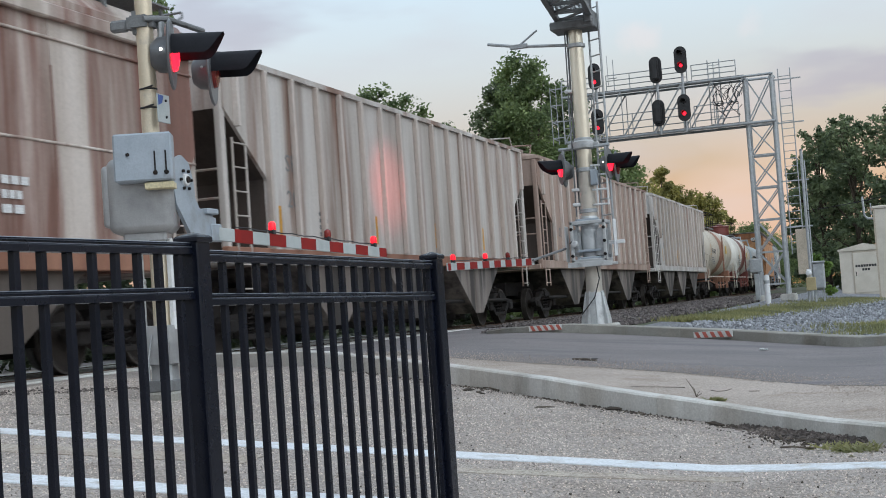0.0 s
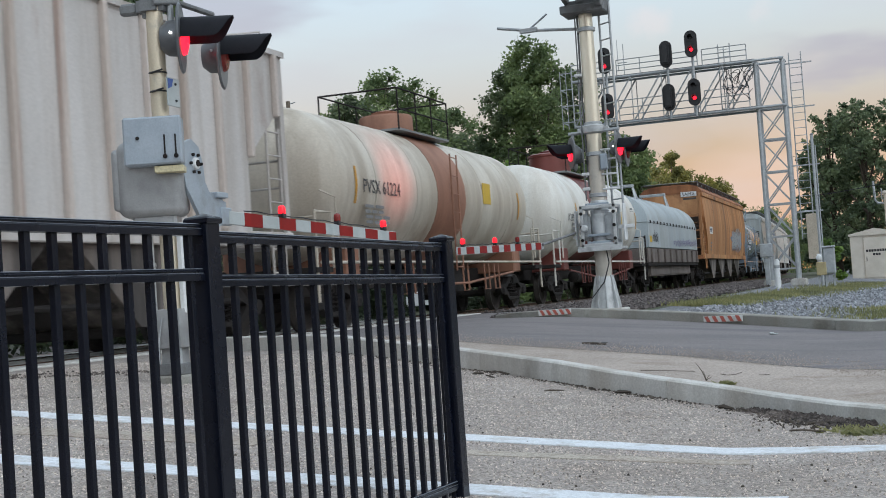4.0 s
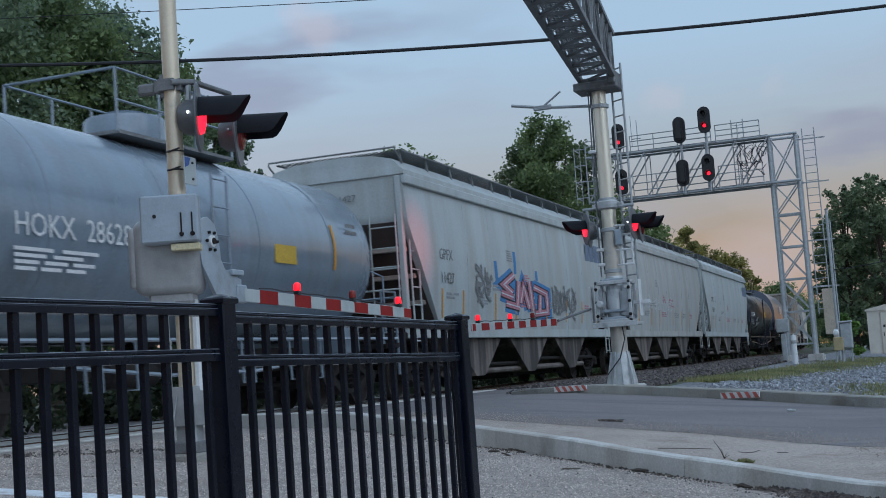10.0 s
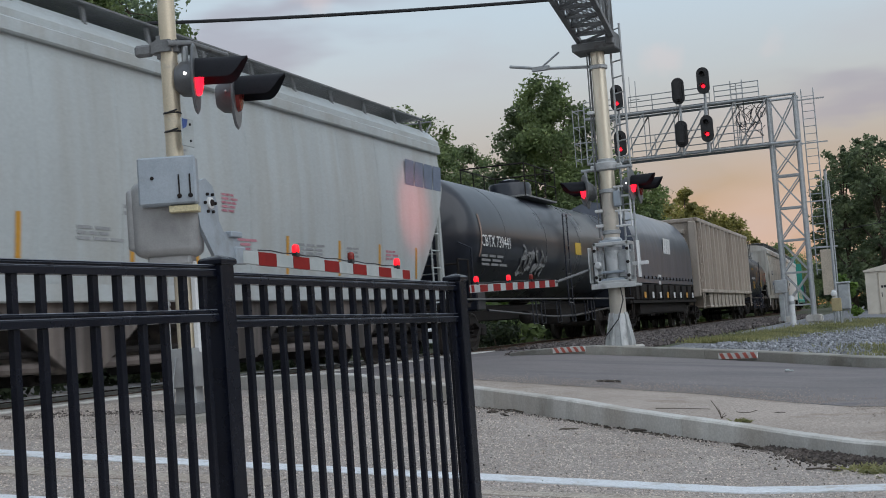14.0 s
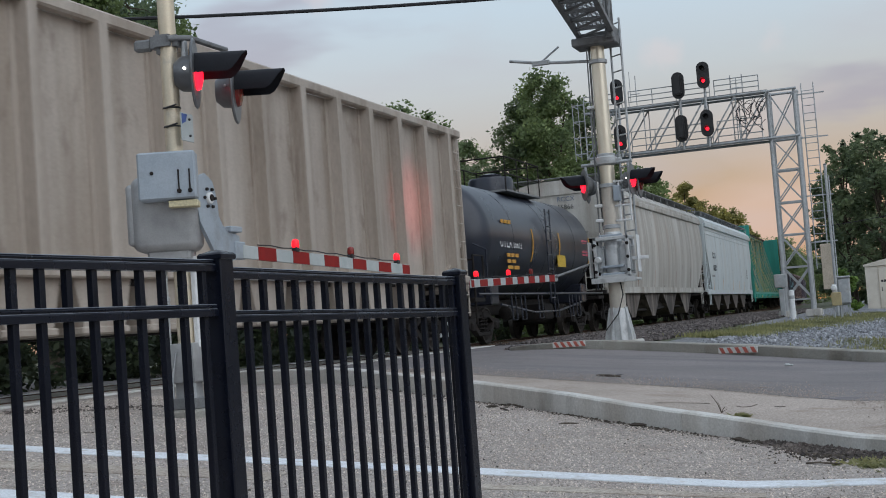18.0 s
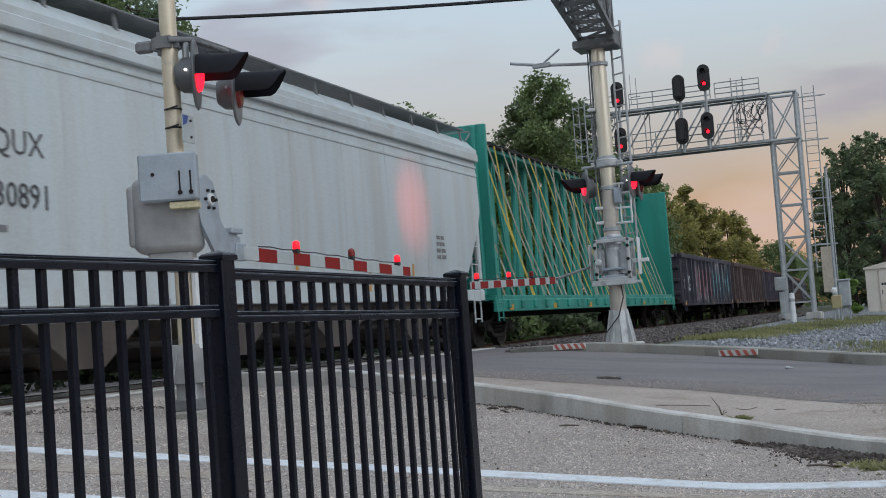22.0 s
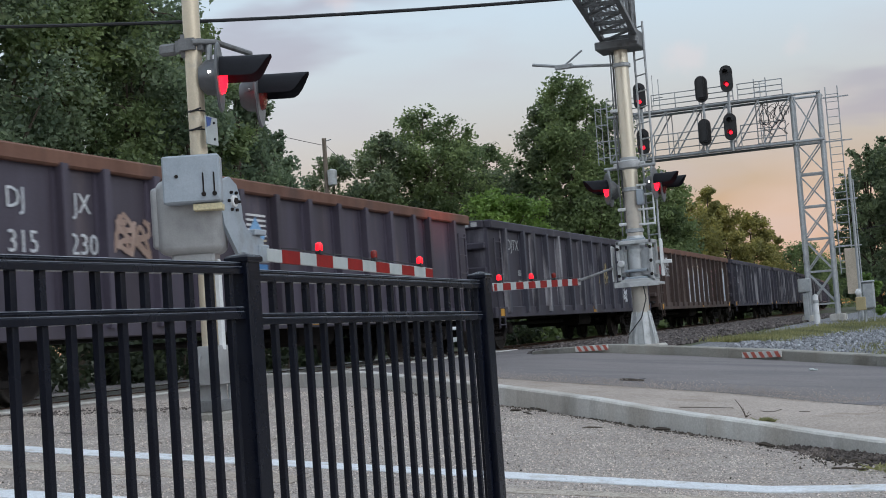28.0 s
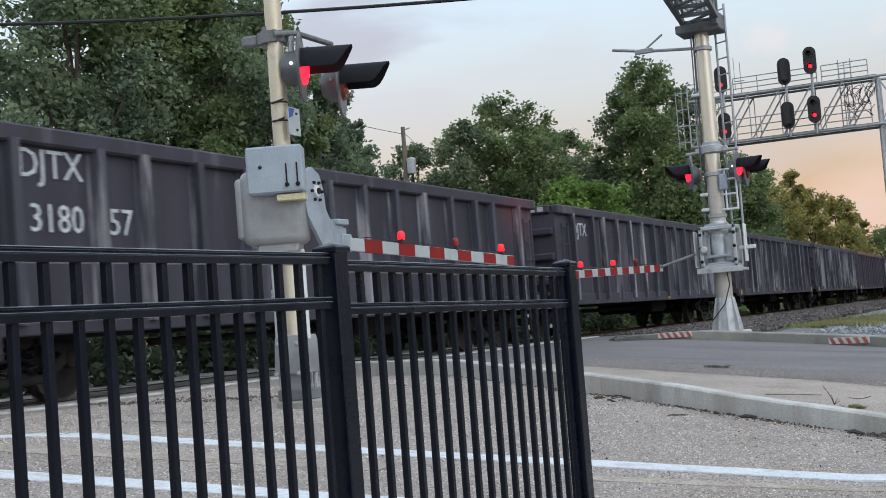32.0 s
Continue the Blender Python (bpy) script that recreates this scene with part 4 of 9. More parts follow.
P = dict(
    grey_rust=wagon_paint("rusty_pale_grey_paint", (0.66, 0.60, 0.55), (0.56, 0.48, 0.43), (0.20, 0.075, 0.05), 0.47, streak=0.07, scale=0.75, drip=0.30, soft=0.12),
    grey=wagon_paint("pale_grey_paint", (0.645, 0.61, 0.58), (0.53, 0.48, 0.445), (0.25, 0.14, 0.10), 0.49, streak=0.08, scale=1.1, drip=0.30, soft=0.14, dent=0.035),
    brown_grey=wagon_paint("brown_grey_paint", (0.46, 0.345, 0.29), (0.36, 0.255, 0.21), (0.24, 0.14, 0.11), 0.50, streak=0.08, scale=0.9, drip=0.28, soft=0.15),
    ribpale=wagon_paint("worn_pale_rib_paint", (0.66, 0.60, 0.56), (0.54, 0.46, 0.41), (0.30, 0.17, 0.13), 0.58, streak=0.2, scale=3.0, drip=0.2),
    baygrime=wagon_paint("streaked_hopper_grime", (0.29, 0.25, 0.23), (0.17, 0.145, 0.13), (0.045, 0.04, 0.038), 0.43, 0.8, 0.12, 1.6, 0.3, soft=0.12),
    silver=wagon_paint("silver_grey_paint", (0.64, 0.61, 0.59), (0.55, 0.52, 0.50), (0.34, 0.24, 0.20), 0.60),
    cream=wagon_paint("cream_tank_paint", (0.63, 0.58, 0.50), (0.53, 0.475, 0.395), (0.30, 0.18, 0.12), 0.57, 0.45, 0.2, drip=0.22, dent=0.005),
    white=wagon_paint("white_tank_paint", (0.74, 0.725, 0.68), (0.66, 0.64, 0.59), (0.45, 0.38, 0.31), 0.62, 0.40, 0.2, drip=0.14, dent=0.005),
    maroon=wagon_paint("maroon_tank_paint", (0.20, 0.055, 0.045), (0.145, 0.04, 0.035), (0.10, 0.035, 0.03), 0.6, 0.45, drip=0.06, dent=0.005),
    rustband=wagon_paint("rust_brown_band", (0.27, 0.12, 0.075), (0.34, 0.17, 0.11), (0.18, 0.08, 0.05), 0.55, 0.6),
    hood=wagon_paint("pale_blue_grey_hood", (0.425, 0.475, 0.50), (0.37, 0.415, 0.44), (0.33, 0.325, 0.32), 0.62, 0.5, drip=0.07, dent=0.005),
    orange=wagon_paint("faded_orange_paint", (0.56, 0.29, 0.125), (0.42, 0.178, 0.070), (0.11, 0.06, 0.045), 0.55, 0.55, 0.05, 0.55, 0.32, soft=0.12),
    orange_end=wagon_paint("mottled_orange_end", (0.58, 0.31, 0.14), (0.42, 0.19, 0.085), (0.20, 0.075, 0.04), 0.50, 0.6, 0.8, 1.6, 0.2, soft=0.2),
    orange_rust=wagon_paint("rusty_orange_end", (0.40, 0.165, 0.062), (0.25, 0.092, 0.04), (0.09, 0.038, 0.025), 0.52, 0.7, 0.3, 1.2, 0.4),
    bluegrey=wagon_paint("blue_grey_tank_paint", (0.24, 0.295, 0.36), (0.20, 0.25, 0.31), (0.30, 0.27, 0.25), 0.64, 0.24, drip=0.05, dent=0.004, bump=0.02, coat=0.5),
    offwhite=wagon_paint("off_white_hopper_paint", (0.496, 0.538, 0.546), (0.454, 0.491, 0.500), (0.45, 0.44, 0.42), 0.66, 0.42, drip=0.09),
    offwhite2=wagon_paint("pale_cream_hopper_paint", (0.492, 0.508, 0.500), (0.443, 0.455, 0.447), (0.43, 0.41, 0.38), 0.62, 0.45, drip=0.12),
    blacktank=wagon_paint("black_tank_paint", (0.012, 0.015, 0.026), (0.018, 0.022, 0.034), (0.035, 0.037, 0.045), 0.70, 0.30, drip=0.05, dent=0.002, bump=0.01, coat=0.2),
    dulltank=wagon_paint("satin_black_tank_paint", (0.022, 0.026, 0.040), (0.030, 0.035, 0.052), (0.06, 0.058, 0.058), 0.70, 0.30, drip=0.05, dent=0.004, bump=0.03),
    darkhood=wagon_paint("dark_slate_hood", (0.075, 0.090, 0.128), (0.092, 0.108, 0.146), (0.17, 0.18, 0.20), 0.62, 0.34, drip=0.05, dent=0.02, bump=0.03, coat=0.3),
    tan=wagon_paint("tan_grey_paint", (0.53, 0.472, 0.415), (0.43, 0.372, 0.32), (0.25, 0.195, 0.16), 0.58, streak=0.5, scale=2.2, drip=0.26, soft=0.16),
    dirtywhite=wagon_paint("dirty_white_hopper_paint", (0.565, 0.555, 0.525), (0.475, 0.46, 0.43), (0.36, 0.27, 0.20), 0.57, 0.5, 0.12, 1.4, 0.3),
    ice=wagon_paint("pale_ice_grey_paint", (0.577, 0.632, 0.651), (0.539, 0.595, 0.618), (0.50, 0.52, 0.52), 0.70, 0.42, drip=0.05),
    green=wagon_paint("faded_teal_green_paint", (0.035, 0.32, 0.26), (0.027, 0.25, 0.205), (0.05, 0.17, 0.135), 0.6, 0.5),
    gon_black=wagon_paint("black_gondola_paint", (0.037, 0.033, 0.049), (0.062, 0.056, 0.077), (0.25, 0.24, 0.265), 0.60, 0.66, 0.14, 1.8, soft=0.2),
    gon_ribbrown=wagon_paint("scuffed_brown_rib_paint", (0.105, 0.068, 0.066), (0.080, 0.055, 0.056), (0.30, 0.26, 0.25), 0.54, 0.5, 0.2, 3.0, soft=0.14),
    gon_rib=wagon_paint("scuffed_black_rib_paint", (0.046, 0.047, 0.066), (0.085, 0.085, 0.112), (0.42, 0.41, 0.44), 0.51, 0.55, 0.22, 3.2, soft=0.14),
    gon_grey=wagon_paint("charcoal_gondola_paint", (0.055, 0.048, 0.070), (0.090, 0.078, 0.108), (0.21, 0.165, 0.175), 0.60, 0.5, 0.2, soft=0.22),
    gon_brown=wagon_paint("red_brown_gondola_paint", (0.092, 0.056, 0.056), (0.066, 0.043, 0.046), (0.18, 0.135, 0.13), 0.58, 0.55, 0.16, 1.8, soft=0.22),
    ruststain=wagon_paint("thin_rust_stain", (0.50, 0.43, 0.34), (0.42, 0.32, 0.22), (0.57, 0.54, 0.49), 0.5, 0.7, 0.4, 5.0, drip=0.3, soft=0.12),
    gon_rust=wagon_paint("rust_brown_gondola_paint", (0.094, 0.062, 0.054), (0.068, 0.049, 0.046), (0.17, 0.125, 0.11), 0.58, 0.55, 0.16, 1.6, soft=0.22),
    rusttop=wagon_paint("rusty_top_chord", (0.20, 0.10, 0.068), (0.15, 0.075, 0.055), (0.10, 0.06, 0.05), 0.55, 0.8),
    grimered=wagon_paint("grimy_trough_paint", (0.15, 0.125, 0.115), (0.22, 0.19, 0.175), (0.09, 0.07, 0.062), 0.5, 0.8),
    grime=wagon_paint("road_grime", (0.085, 0.072, 0.064), (0.13, 0.108, 0.094), (0.05, 0.043, 0.04), 0.5, 0.85),
    # dark brown that paints the shade under the hopper ends
    slopedark=wagon_paint("slope_shade_paint", (0.060, 0.047, 0.041), (0.092, 0.072, 0.062), (0.035, 0.029, 0.027), 0.5, 0.85, 0.3),
    grate=surface("galvanised_grating", (0.22, 0.225, 0.23), (0.30, 0.305, 0.31), 5, 0.6, 0.3, 0.6, 60, 0.5),
    yellow=surface("yellow_reflector", (0.62, 0.30, 0.03), (0.70, 0.36, 0.05), 5, 0.5),
    placard=surface("yellow_placard", (0.62, 0.40, 0.03), (0.70, 0.46, 0.05), 5, 0.5),
    ink=surface("dark_lettering_paint", (0.06, 0.06, 0.065), (0.09, 0.09, 0.095), 5, 0.6),
    inkpale=surface("faded_lettering_paint", (0.20, 0.20, 0.205), (0.25, 0.25, 0.25), 5, 0.6),
    inkfaint=surface("worn_stencil_paint", (0.30, 0.31, 0.32), (0.36, 0.37, 0.38), 5, 0.6),
    inkwhite=surface("white_lettering_paint", (0.72, 0.72, 0.72), (0.80, 0.80, 0.80), 5, 0.6),
    inkblue=surface("blue_grey_lettering_paint", (0.16, 0.20, 0.28), (0.20, 0.24, 0.33), 5, 0.6),
    g_white=surface("white_spray_paint", (0.60, 0.63, 0.68), (0.74, 0.76, 0.78), 5, 0.6),
    g_dull=surface("grey_white_spray_paint", (0.36, 0.37, 0.38), (0.52, 0.53, 0.54), 7, 0.6),
    g_pale=surface("pale_teal_spray_paint", (0.30, 0.45, 0.46), (0.38, 0.53, 0.54), 5, 0.6),
    g_pink=surface("pink_spray_paint", (0.60, 0.10, 0.15), (0.68, 0.14, 0.19), 5, 0.6),
    g_rose=surface("rose_spray_paint", (0.46, 0.17, 0.22), (0.60, 0.28, 0.33), 2, 0.6, stretch=(1, 0.4, 1)),
    g_blue=surface("blue_spray_paint", (0.07, 0.22, 0.48), (0.10, 0.27, 0.55), 5, 0.6),
    g_sky=surface("sky_blue_paint", (0.20, 0.42, 0.72), (0.27, 0.50, 0.78), 5, 0.6),
    g_teal=surface("teal_spray_paint", (0.12, 0.40, 0.44), (0.20, 0.50, 0.53), 5, 0.6),
    g_red=surface("dark_red_spray_paint", (0.22, 0.07, 0.085), (0.33, 0.12, 0.135), 2, 0.6, wear=(0.07, 0.05, 0.055), wear_scale=2.5),
    g_black=surface("black_spray_paint", (0.02, 0.02, 0.03), (0.04, 0.04, 0.05), 5, 0.6),
    g_lilac=surface("lilac_spray_paint", (0.22, 0.20, 0.33), (0.28, 0.26, 0.40), 5, 0.6),
    g_silver=surface("pale_blue_spray_paint", (0.50, 0.56, 0.66), (0.66, 0.71, 0.78), 1.6, 0.6, wear=(0.30, 0.32, 0.38), wear_scale=3.0),
    g_ash=surface("lilac_grey_spray_paint", (0.40, 0.40, 0.49), (0.58, 0.58, 0.67), 1.8, 0.6, wear=(0.14, 0.14, 0.18), wear_scale=2.6, wear_lo=0.5, wear_hi=0.65),
    g_chalk=surface("chalky_pale_spray_paint", (0.42, 0.42, 0.47), (0.66, 0.66, 0.70), 3, 0.6, wear=(0.12, 0.10, 0.11), wear_scale=4, wear_lo=0.52, wear_hi=0.68),
    g_faint=surface("thin_white_spray_paint", (0.60, 0.63, 0.64), (0.68, 0.71, 0.72), 3, 0.6),
    g_cream=surface("cream_spray_paint", (0.60, 0.50, 0.33), (0.70, 0.62, 0.46), 5, 0.6),
    g_gold=surface("gold_spray_paint", (0.34, 0.26, 0.12), (0.42, 0.33, 0.17), 5, 0.6),
    strap=surface("webbing_strap", (0.24, 0.205, 0.14), (0.42, 0.385, 0.29), 1.2, 0.8),
    strapyellow=surface("yellow_webbing_strap", (0.44, 0.33, 0.05), (0.58, 0.44, 0.08), 1.5, 0.8),
)


def make_gear():
    g = {}
    turn = pose(0, 0, 0, 0, 90, 0)
    g["wheel"] = Mesh().lathe([(0.05, -0.10), (0.10, -0.10), (0.13, -0.05), (0.36, -0.035), (0.41, -0.075), (0.455, -0.075), (0.457, 0.05), (0.485, 0.055), (0.485, 0.075), (0.40, 0.075), (0.36, 0.03), (0.13, 0.04), (0.10, 0.08), (0.05, 0.08)], 24, turn).data("wheel")
    g["wheel"].materials.append(M["wheel"])
    g["tread"] = Mesh().lathe([(0.43, -0.078), (0.4575, -0.078), (0.4575, 0.05), (0.43, 0.05)], 24, turn, False).data("tread")
    g["tread"].materials.append(M["tyre"])
    g["axle"] = Mesh().tube([(-1.12, 0, 0), (1.12, 0, 0)], 0.085, 10).data("axle")
    g["axle"].materials.append(M["steel"])
    sf = Mesh()
    outer = [(-1.18, 0.52), (-1.12, 0.62), (-0.62, 0.66), (-0.42, 0.80), (0.42, 0.80), (0.62, 0.66), (1.12, 0.62), (1.18, 0.52), (1.05, 0.38), (0.72, 0.42), (0.40, 0.22), (-0.40, 0.22), (-0.72, 0.42), (-1.05, 0.38)]
    sf.prism(outer[:4] + [(-0.30, 0.80), (-0.30, 0.66), (-0.40, 0.66), (-0.66, 0.54), (-0.42, 0.36), (-0.42, 0.22)] + outer[12:], -0.07, 0.07)
    sf.prism([(0.30, 0.80), *outer[4:10], (0.42, 0.22), (0.42, 0.36), (0.66, 0.54), (0.40, 0.66), (0.30, 0.66)], -0.07, 0.07)
    sf.box(-0.07, 0.07, -0.42, 0.42, 0.22, 0.32, 0.02).box(-0.07, 0.07, -0.42, 0.42, 0.72, 0.81, 0.02)
    sf.box(0.03, 0.12, -1.02, -0.76, 0.36, 0.56, 0.03).box(0.03, 0.12, 0.76, 1.02, 0.36, 0.56, 0.03)
    g["side_frame"] = sf.data("side_frame")
    g["side_frame"].materials.append(M["steel"])
    g["spring"] = Mesh().tube([(0.075 * math.cos(a), 0.075 * math.sin(a), 0.32 + 0.35 * a / 25.1) for a in (i * 25.1 / 28 for i in range(29))], 0.018, 5).data("spring")
    g["spring"].materials.append(M["steel"])
    g["bolster"] = Mesh().box(-1.12, 1.12, -0.2, 0.2, 0.62, 0.84, 0.04).box(-0.3, 0.3, -0.3, 0.3, 0.8, 1.0, 0.03).data("truck")
    g["bolster"].materials.append(M["steel"])
    cp = Mesh().box(-0.13, 0.13, 0, 0.62, 0.78, 0.98, 0.03).box(-0.2, 0.16, 0.5, 0.80, 0.72, 1.02, 0.05).box(0.05, 0.2, 0.72, 0.95, 0.76, 0.98, 0.03)
    cp.tube([(0.45, 0.0, 0.8), (0.45, 0.35, 0.45), (0.3, 0.7, 0.35)], 0.025, 6)
    g["coupler"] = cp.data("coupler")
    g["coupler"].materials.append(M["steel"])
    g["gate"] = Mesh().box(-0.85, 0.85, -0.42, 0.42, 0.22, 0.36, 0.02).tube([(-0.95, -0.3, 0.3), (0.95, -0.3, 0.3)], 0.04, 8).data("outlet_gate")
    g["gate"].materials.append(M["steel"])
    return g


GEAR = make_gear()


def running_gear(car, length):
    """Two trucks with their wheels, and a coupler at each end."""
    for s in (-1, 1):
        tr = part("truck", GEAR["bolster"], None, car, "dark cast-steel truck", at=pose(0, s * (length / 2 - 2.15), 0))
        for a in (-0.89, 0.89):
            part("axle", GEAR["axle"], None, tr, at=pose(0, a, 0.457))
            for x in (-0.755, 0.755):
                part("wheel", GEAR["wheel"], None, tr, at=pose(x, a, 0.457, 0, 0, 0 if x < 0 else 180))
                part("wheel_tread", GEAR["tread"], None, tr, at=pose(x, a, 0.457, 0, 0, 0 if x < 0 else 180))
        for x in (-1.0, 1.0):
            part("side_frame", GEAR["side_frame"], None, tr, at=pose(x, 0, 0, 0, 0, 0 if x > 0 else 180))
            for y in (-0.2, 0.0, 0.2):
                part("spring", GEAR["spring"], None, tr, at=pose(x, y, 0))
        part("coupler", GEAR["coupler"], None, car, "heavy steel coupler", at=pose(0, s * (length / 2 - 0.78), 0, 0, 0, 0 if s > 0 else 180))
    part("centre_sill", Mesh().box(-0.3, 0.3, -length / 2 + 0.7, length / 2 - 0.7, 0.72, 1.12, 0.02), M["steel"], car)


def shell(rows, y_steps=1):
    """A closed body from rows of (height, half width, half length), bottom to top."""
    vs, fs, n = [], [], 2 * (y_steps + 1)
    for z, w, h in rows:
        ys = [(-h + 2 * h * i / y_steps) for i in range(y_steps + 1)]
        vs += [(w, y, z) for y in ys] + [(-w, y, z) for y in reversed(ys)]
    for i in range(len(rows) - 1):
        fs += [(i * n + j, i * n + (j + 1) % n, (i + 1) * n + (j + 1) % n, (i + 1) * n + j) for j in range(n)]
    fs += [tuple(reversed(range(n))), tuple(range((len(rows) - 1) * n, len(rows) * n))]
    return Mesh().add(vs, fs)


def both(name, x0, x1, y0, y1, z0, z1, bevel, material, car, label=""):
    """The same bar on either side of a wagon."""
    part(name, Mesh().box(x0, x1, y0, y1, z0, z1, bevel), material, car, label)
    part(name, Mesh().box(-x1, -x0, y0, y1, z0, z1, bevel), material, car, label)


def ladder(car, x, y, z0, z1, material, wide=0.22):
    ld = Mesh()
    for s in (-wide, wide):
        ld.tube([(x, y + s, z0), (x, y + s, z1)], 0.022, 6)
    k = max(int((z1 - z0) / 0.38), 2)
    for i in range(k + 1):
        z = z0 + 0.08 + i * (z1 - z0 - 0.16) / k
        ld.tube([(x + 0.01, y - wide, z), (x + 0.01, y + wide, z)], 0.015, 6)
    part("ladder", ld, material, car)


def bars(car, x, y, z, rows, width, size, material, name="data_stencil"):
    """Small unreadable stencilled data, as plain bars."""
    if name == "owner_mark":
        # a name in large letters stands as plain slanted bars
        w = width / 4
        for j in range(4):
            a = y + j * w
            part(name, Mesh().add([(x, a, z), (x, a + w * 0.9, z), (x, a + w * 0.9 + size * 0.18, z + size), (x, a + size * 0.18, z + size)], [(0, 1, 2, 3)]), material, car, "large lettering as a plain bar")
        return
    for i in range(rows):
        w = width * random.uniform(0.6, 1.0)
        k = random.randint(2, 3)
        for j in range(k):
            zz = z - i * size * 1.7
            xx = max(x(zz), x(zz + size)) + 0.003 if callable(x) else x
            part(name, Mesh().box(xx, xx + 0.003, y + j * w / k, y + (j + 0.8) * w / k, zz, zz + size), material, car, "small unreadable stencilled data")


def spray(car, wfun, y0, y1, z0, z1, fill, line, seed, letters=5, ring=None, thick=0.035, strokes=3):
    """Sprayed graffiti: rounded unreadable shapes with an outline."""
    rng = random.Random(seed)

    def blob(mb, cy, cz, ry, rz, up, wob):
        n = 11
        ph = rng.random() * 6
        ring_pts = []
        for i in range(n):
            a = math.tau * i / n
            k = 1 + wob * math.sin(3 * a + ph) + wob * 1.4 * rng.uniform(-1, 1)
            y, z = cy + ry * k * math.cos(a), cz + rz * k * math.sin(a)
            ring_pts.append((wfun(z) + up, y, z))
        mb.add(ring_pts, [tuple(range(n))])
        return ring_pts

    def ribbon(mb, pts, w, up):
        vs = []
        for i, (y, z) in enumerate(pts):
            a, b = pts[max(i - 1, 0)], pts[min(i + 1, len(pts) - 1)]
            dy, dz = b[0] - a[0], b[1] - a[1]
            q = math.hypot(dy, dz) or 1
            vs += [(wfun(z) + up, y - dz / q * w, z + dy / q * w), (wfun(z) + up, y + dz / q * w, z - dy / q * w)]
        mb.add(vs, [(2 * i + 1, 2 * i, 2 * i + 2, 2 * i + 3) for i in range(len(pts) - 1)])

    step = (y1 - y0) / letters
    for i in range(letters):
        cy, cz = y0 + (i + 0.5) * step, (z0 + z1) / 2 + rng.uniform(-0.06, 0.06)
        ry, rz = step * 0.5, (z1 - z0) * 0.46
        letter = None
        if fill:
            f = Mesh()
            pts = blob(f, cy, cz, ry, rz, 0.008, 0.13)
            letter = part("graffiti_letter", f, fill, car, "sprayed letter, unreadable", smooth=0)
            o = Mesh()
            ribbon(o, [(p[1], p[2]) for p in pts + pts[:1]], 0.028, 0.013)
            part("outline", o, line, letter, "sprayed outline", smooth=0)
            if ring:
                bg = Mesh()
                blob(bg, cy, cz, ry * 1.22, rz * 1.15, 0.004, 0.10)
                part("halo", bg, ring, letter, "sprayed background", smooth=0)
        for _ in range(2 if fill else strokes):
            flip, turns, ph = rng.choice((-1, 1)), rng.uniform(1.6, 3.6), rng.random() * 6
            wy, wz = rng.uniform(0.55, 0.95), rng.uniform(0.6, 1.0)
            if rng.random() < 0.6:
                pts = [(cy + ry * wy * math.sin(turns * math.pi * q / 18 + ph), cz + rz * wz * flip * (1 - q / 9) + rz * 0.15 * math.cos(turns * 2 * q / 9 + ph)) for q in range(19)]
            else:
                pts = [(cy + ry * 1.2 * flip * (1 - q / 9), cz + rz * wz * 0.8 * math.sin(turns * math.pi * q / 18 + ph)) for q in range(19)]
            o = Mesh()
            ribbon(o, pts, 0.03 if fill else thick, 0.016)
            stroke = part("graffiti_stroke", o, line, letter or car, "sprayed stroke", smooth=0)
            if ring and not fill:
                o = Mesh()
                ribbon(o, [(y + 0.05, z - 0.03) for y, z in pts], thick * 1.9, 0.005)
                part("shadow_stroke", o, ring, stroke, "dark sprayed shading", smooth=0)


def band_of(pts, w, cut=3):
    """Left and right edges of a stroke of half width w along (y, z) points, mitred at its corners."""
    line = []
    for a, b in zip(pts, pts[1:]):
        line += [(a[0] + (b[0] - a[0]) * k / cut, a[1] + (b[1] - a[1]) * k / cut) for k in range(cut)]
    line.append(pts[-1])
    edge = []
    for i, q in enumerate(line):
        a, b = line[max(i - 1, 0)], line[min(i + 1, len(line) - 1)]
        d0 = Vector((q[0] - a[0], q[1] - a[1])) if i else Vector((b[0] - q[0], b[1] - q[1]))
        d1 = Vector((b[0] - q[0], b[1] - q[1])) if i < len(line) - 1 else d0
        n0, n1 = Vector((-d0.y, d0.x)).normalized(), Vector((-d1.y, d1.x)).normalized()
        m = n0 + n1
        m = m.normalized() if m.length > 0.1 else n0
        k = w / max(m.dot(n1), 0.5)
        edge.append(((q[0] + m.x * k, q[1] + m.y * k), (q[0] - m.x * k, q[1] - m.y * k)))
    return edge


def piece(car, wfun, y0, z0, sy, sz, letters, layers):
    """A sprayed piece: letters of broad strokes, each layer (name, half width, paint, height, label) under the next; the first carries the rest."""
    for strokes in letters:
        letter = None
        for name, w, paint, up, label in layers:
            mb = Mesh()
            for k, pts in enumerate(strokes):
                vs = []
                for left, right in band_of(pts, w):
                    for u, v in (left, right):
                        z = z0 + v * sz
                        vs.append((wfun(z) + up + 0.0006 * k, y0 + u * sy, z))
                mb.add(vs, [(2 * i, 2 * i + 1, 2 * i + 3, 2 * i + 2) for i in range(len(vs) // 2 - 1)])
            ob = part(name, mb, paint, letter or car, label, smooth=0)
            letter = letter or ob


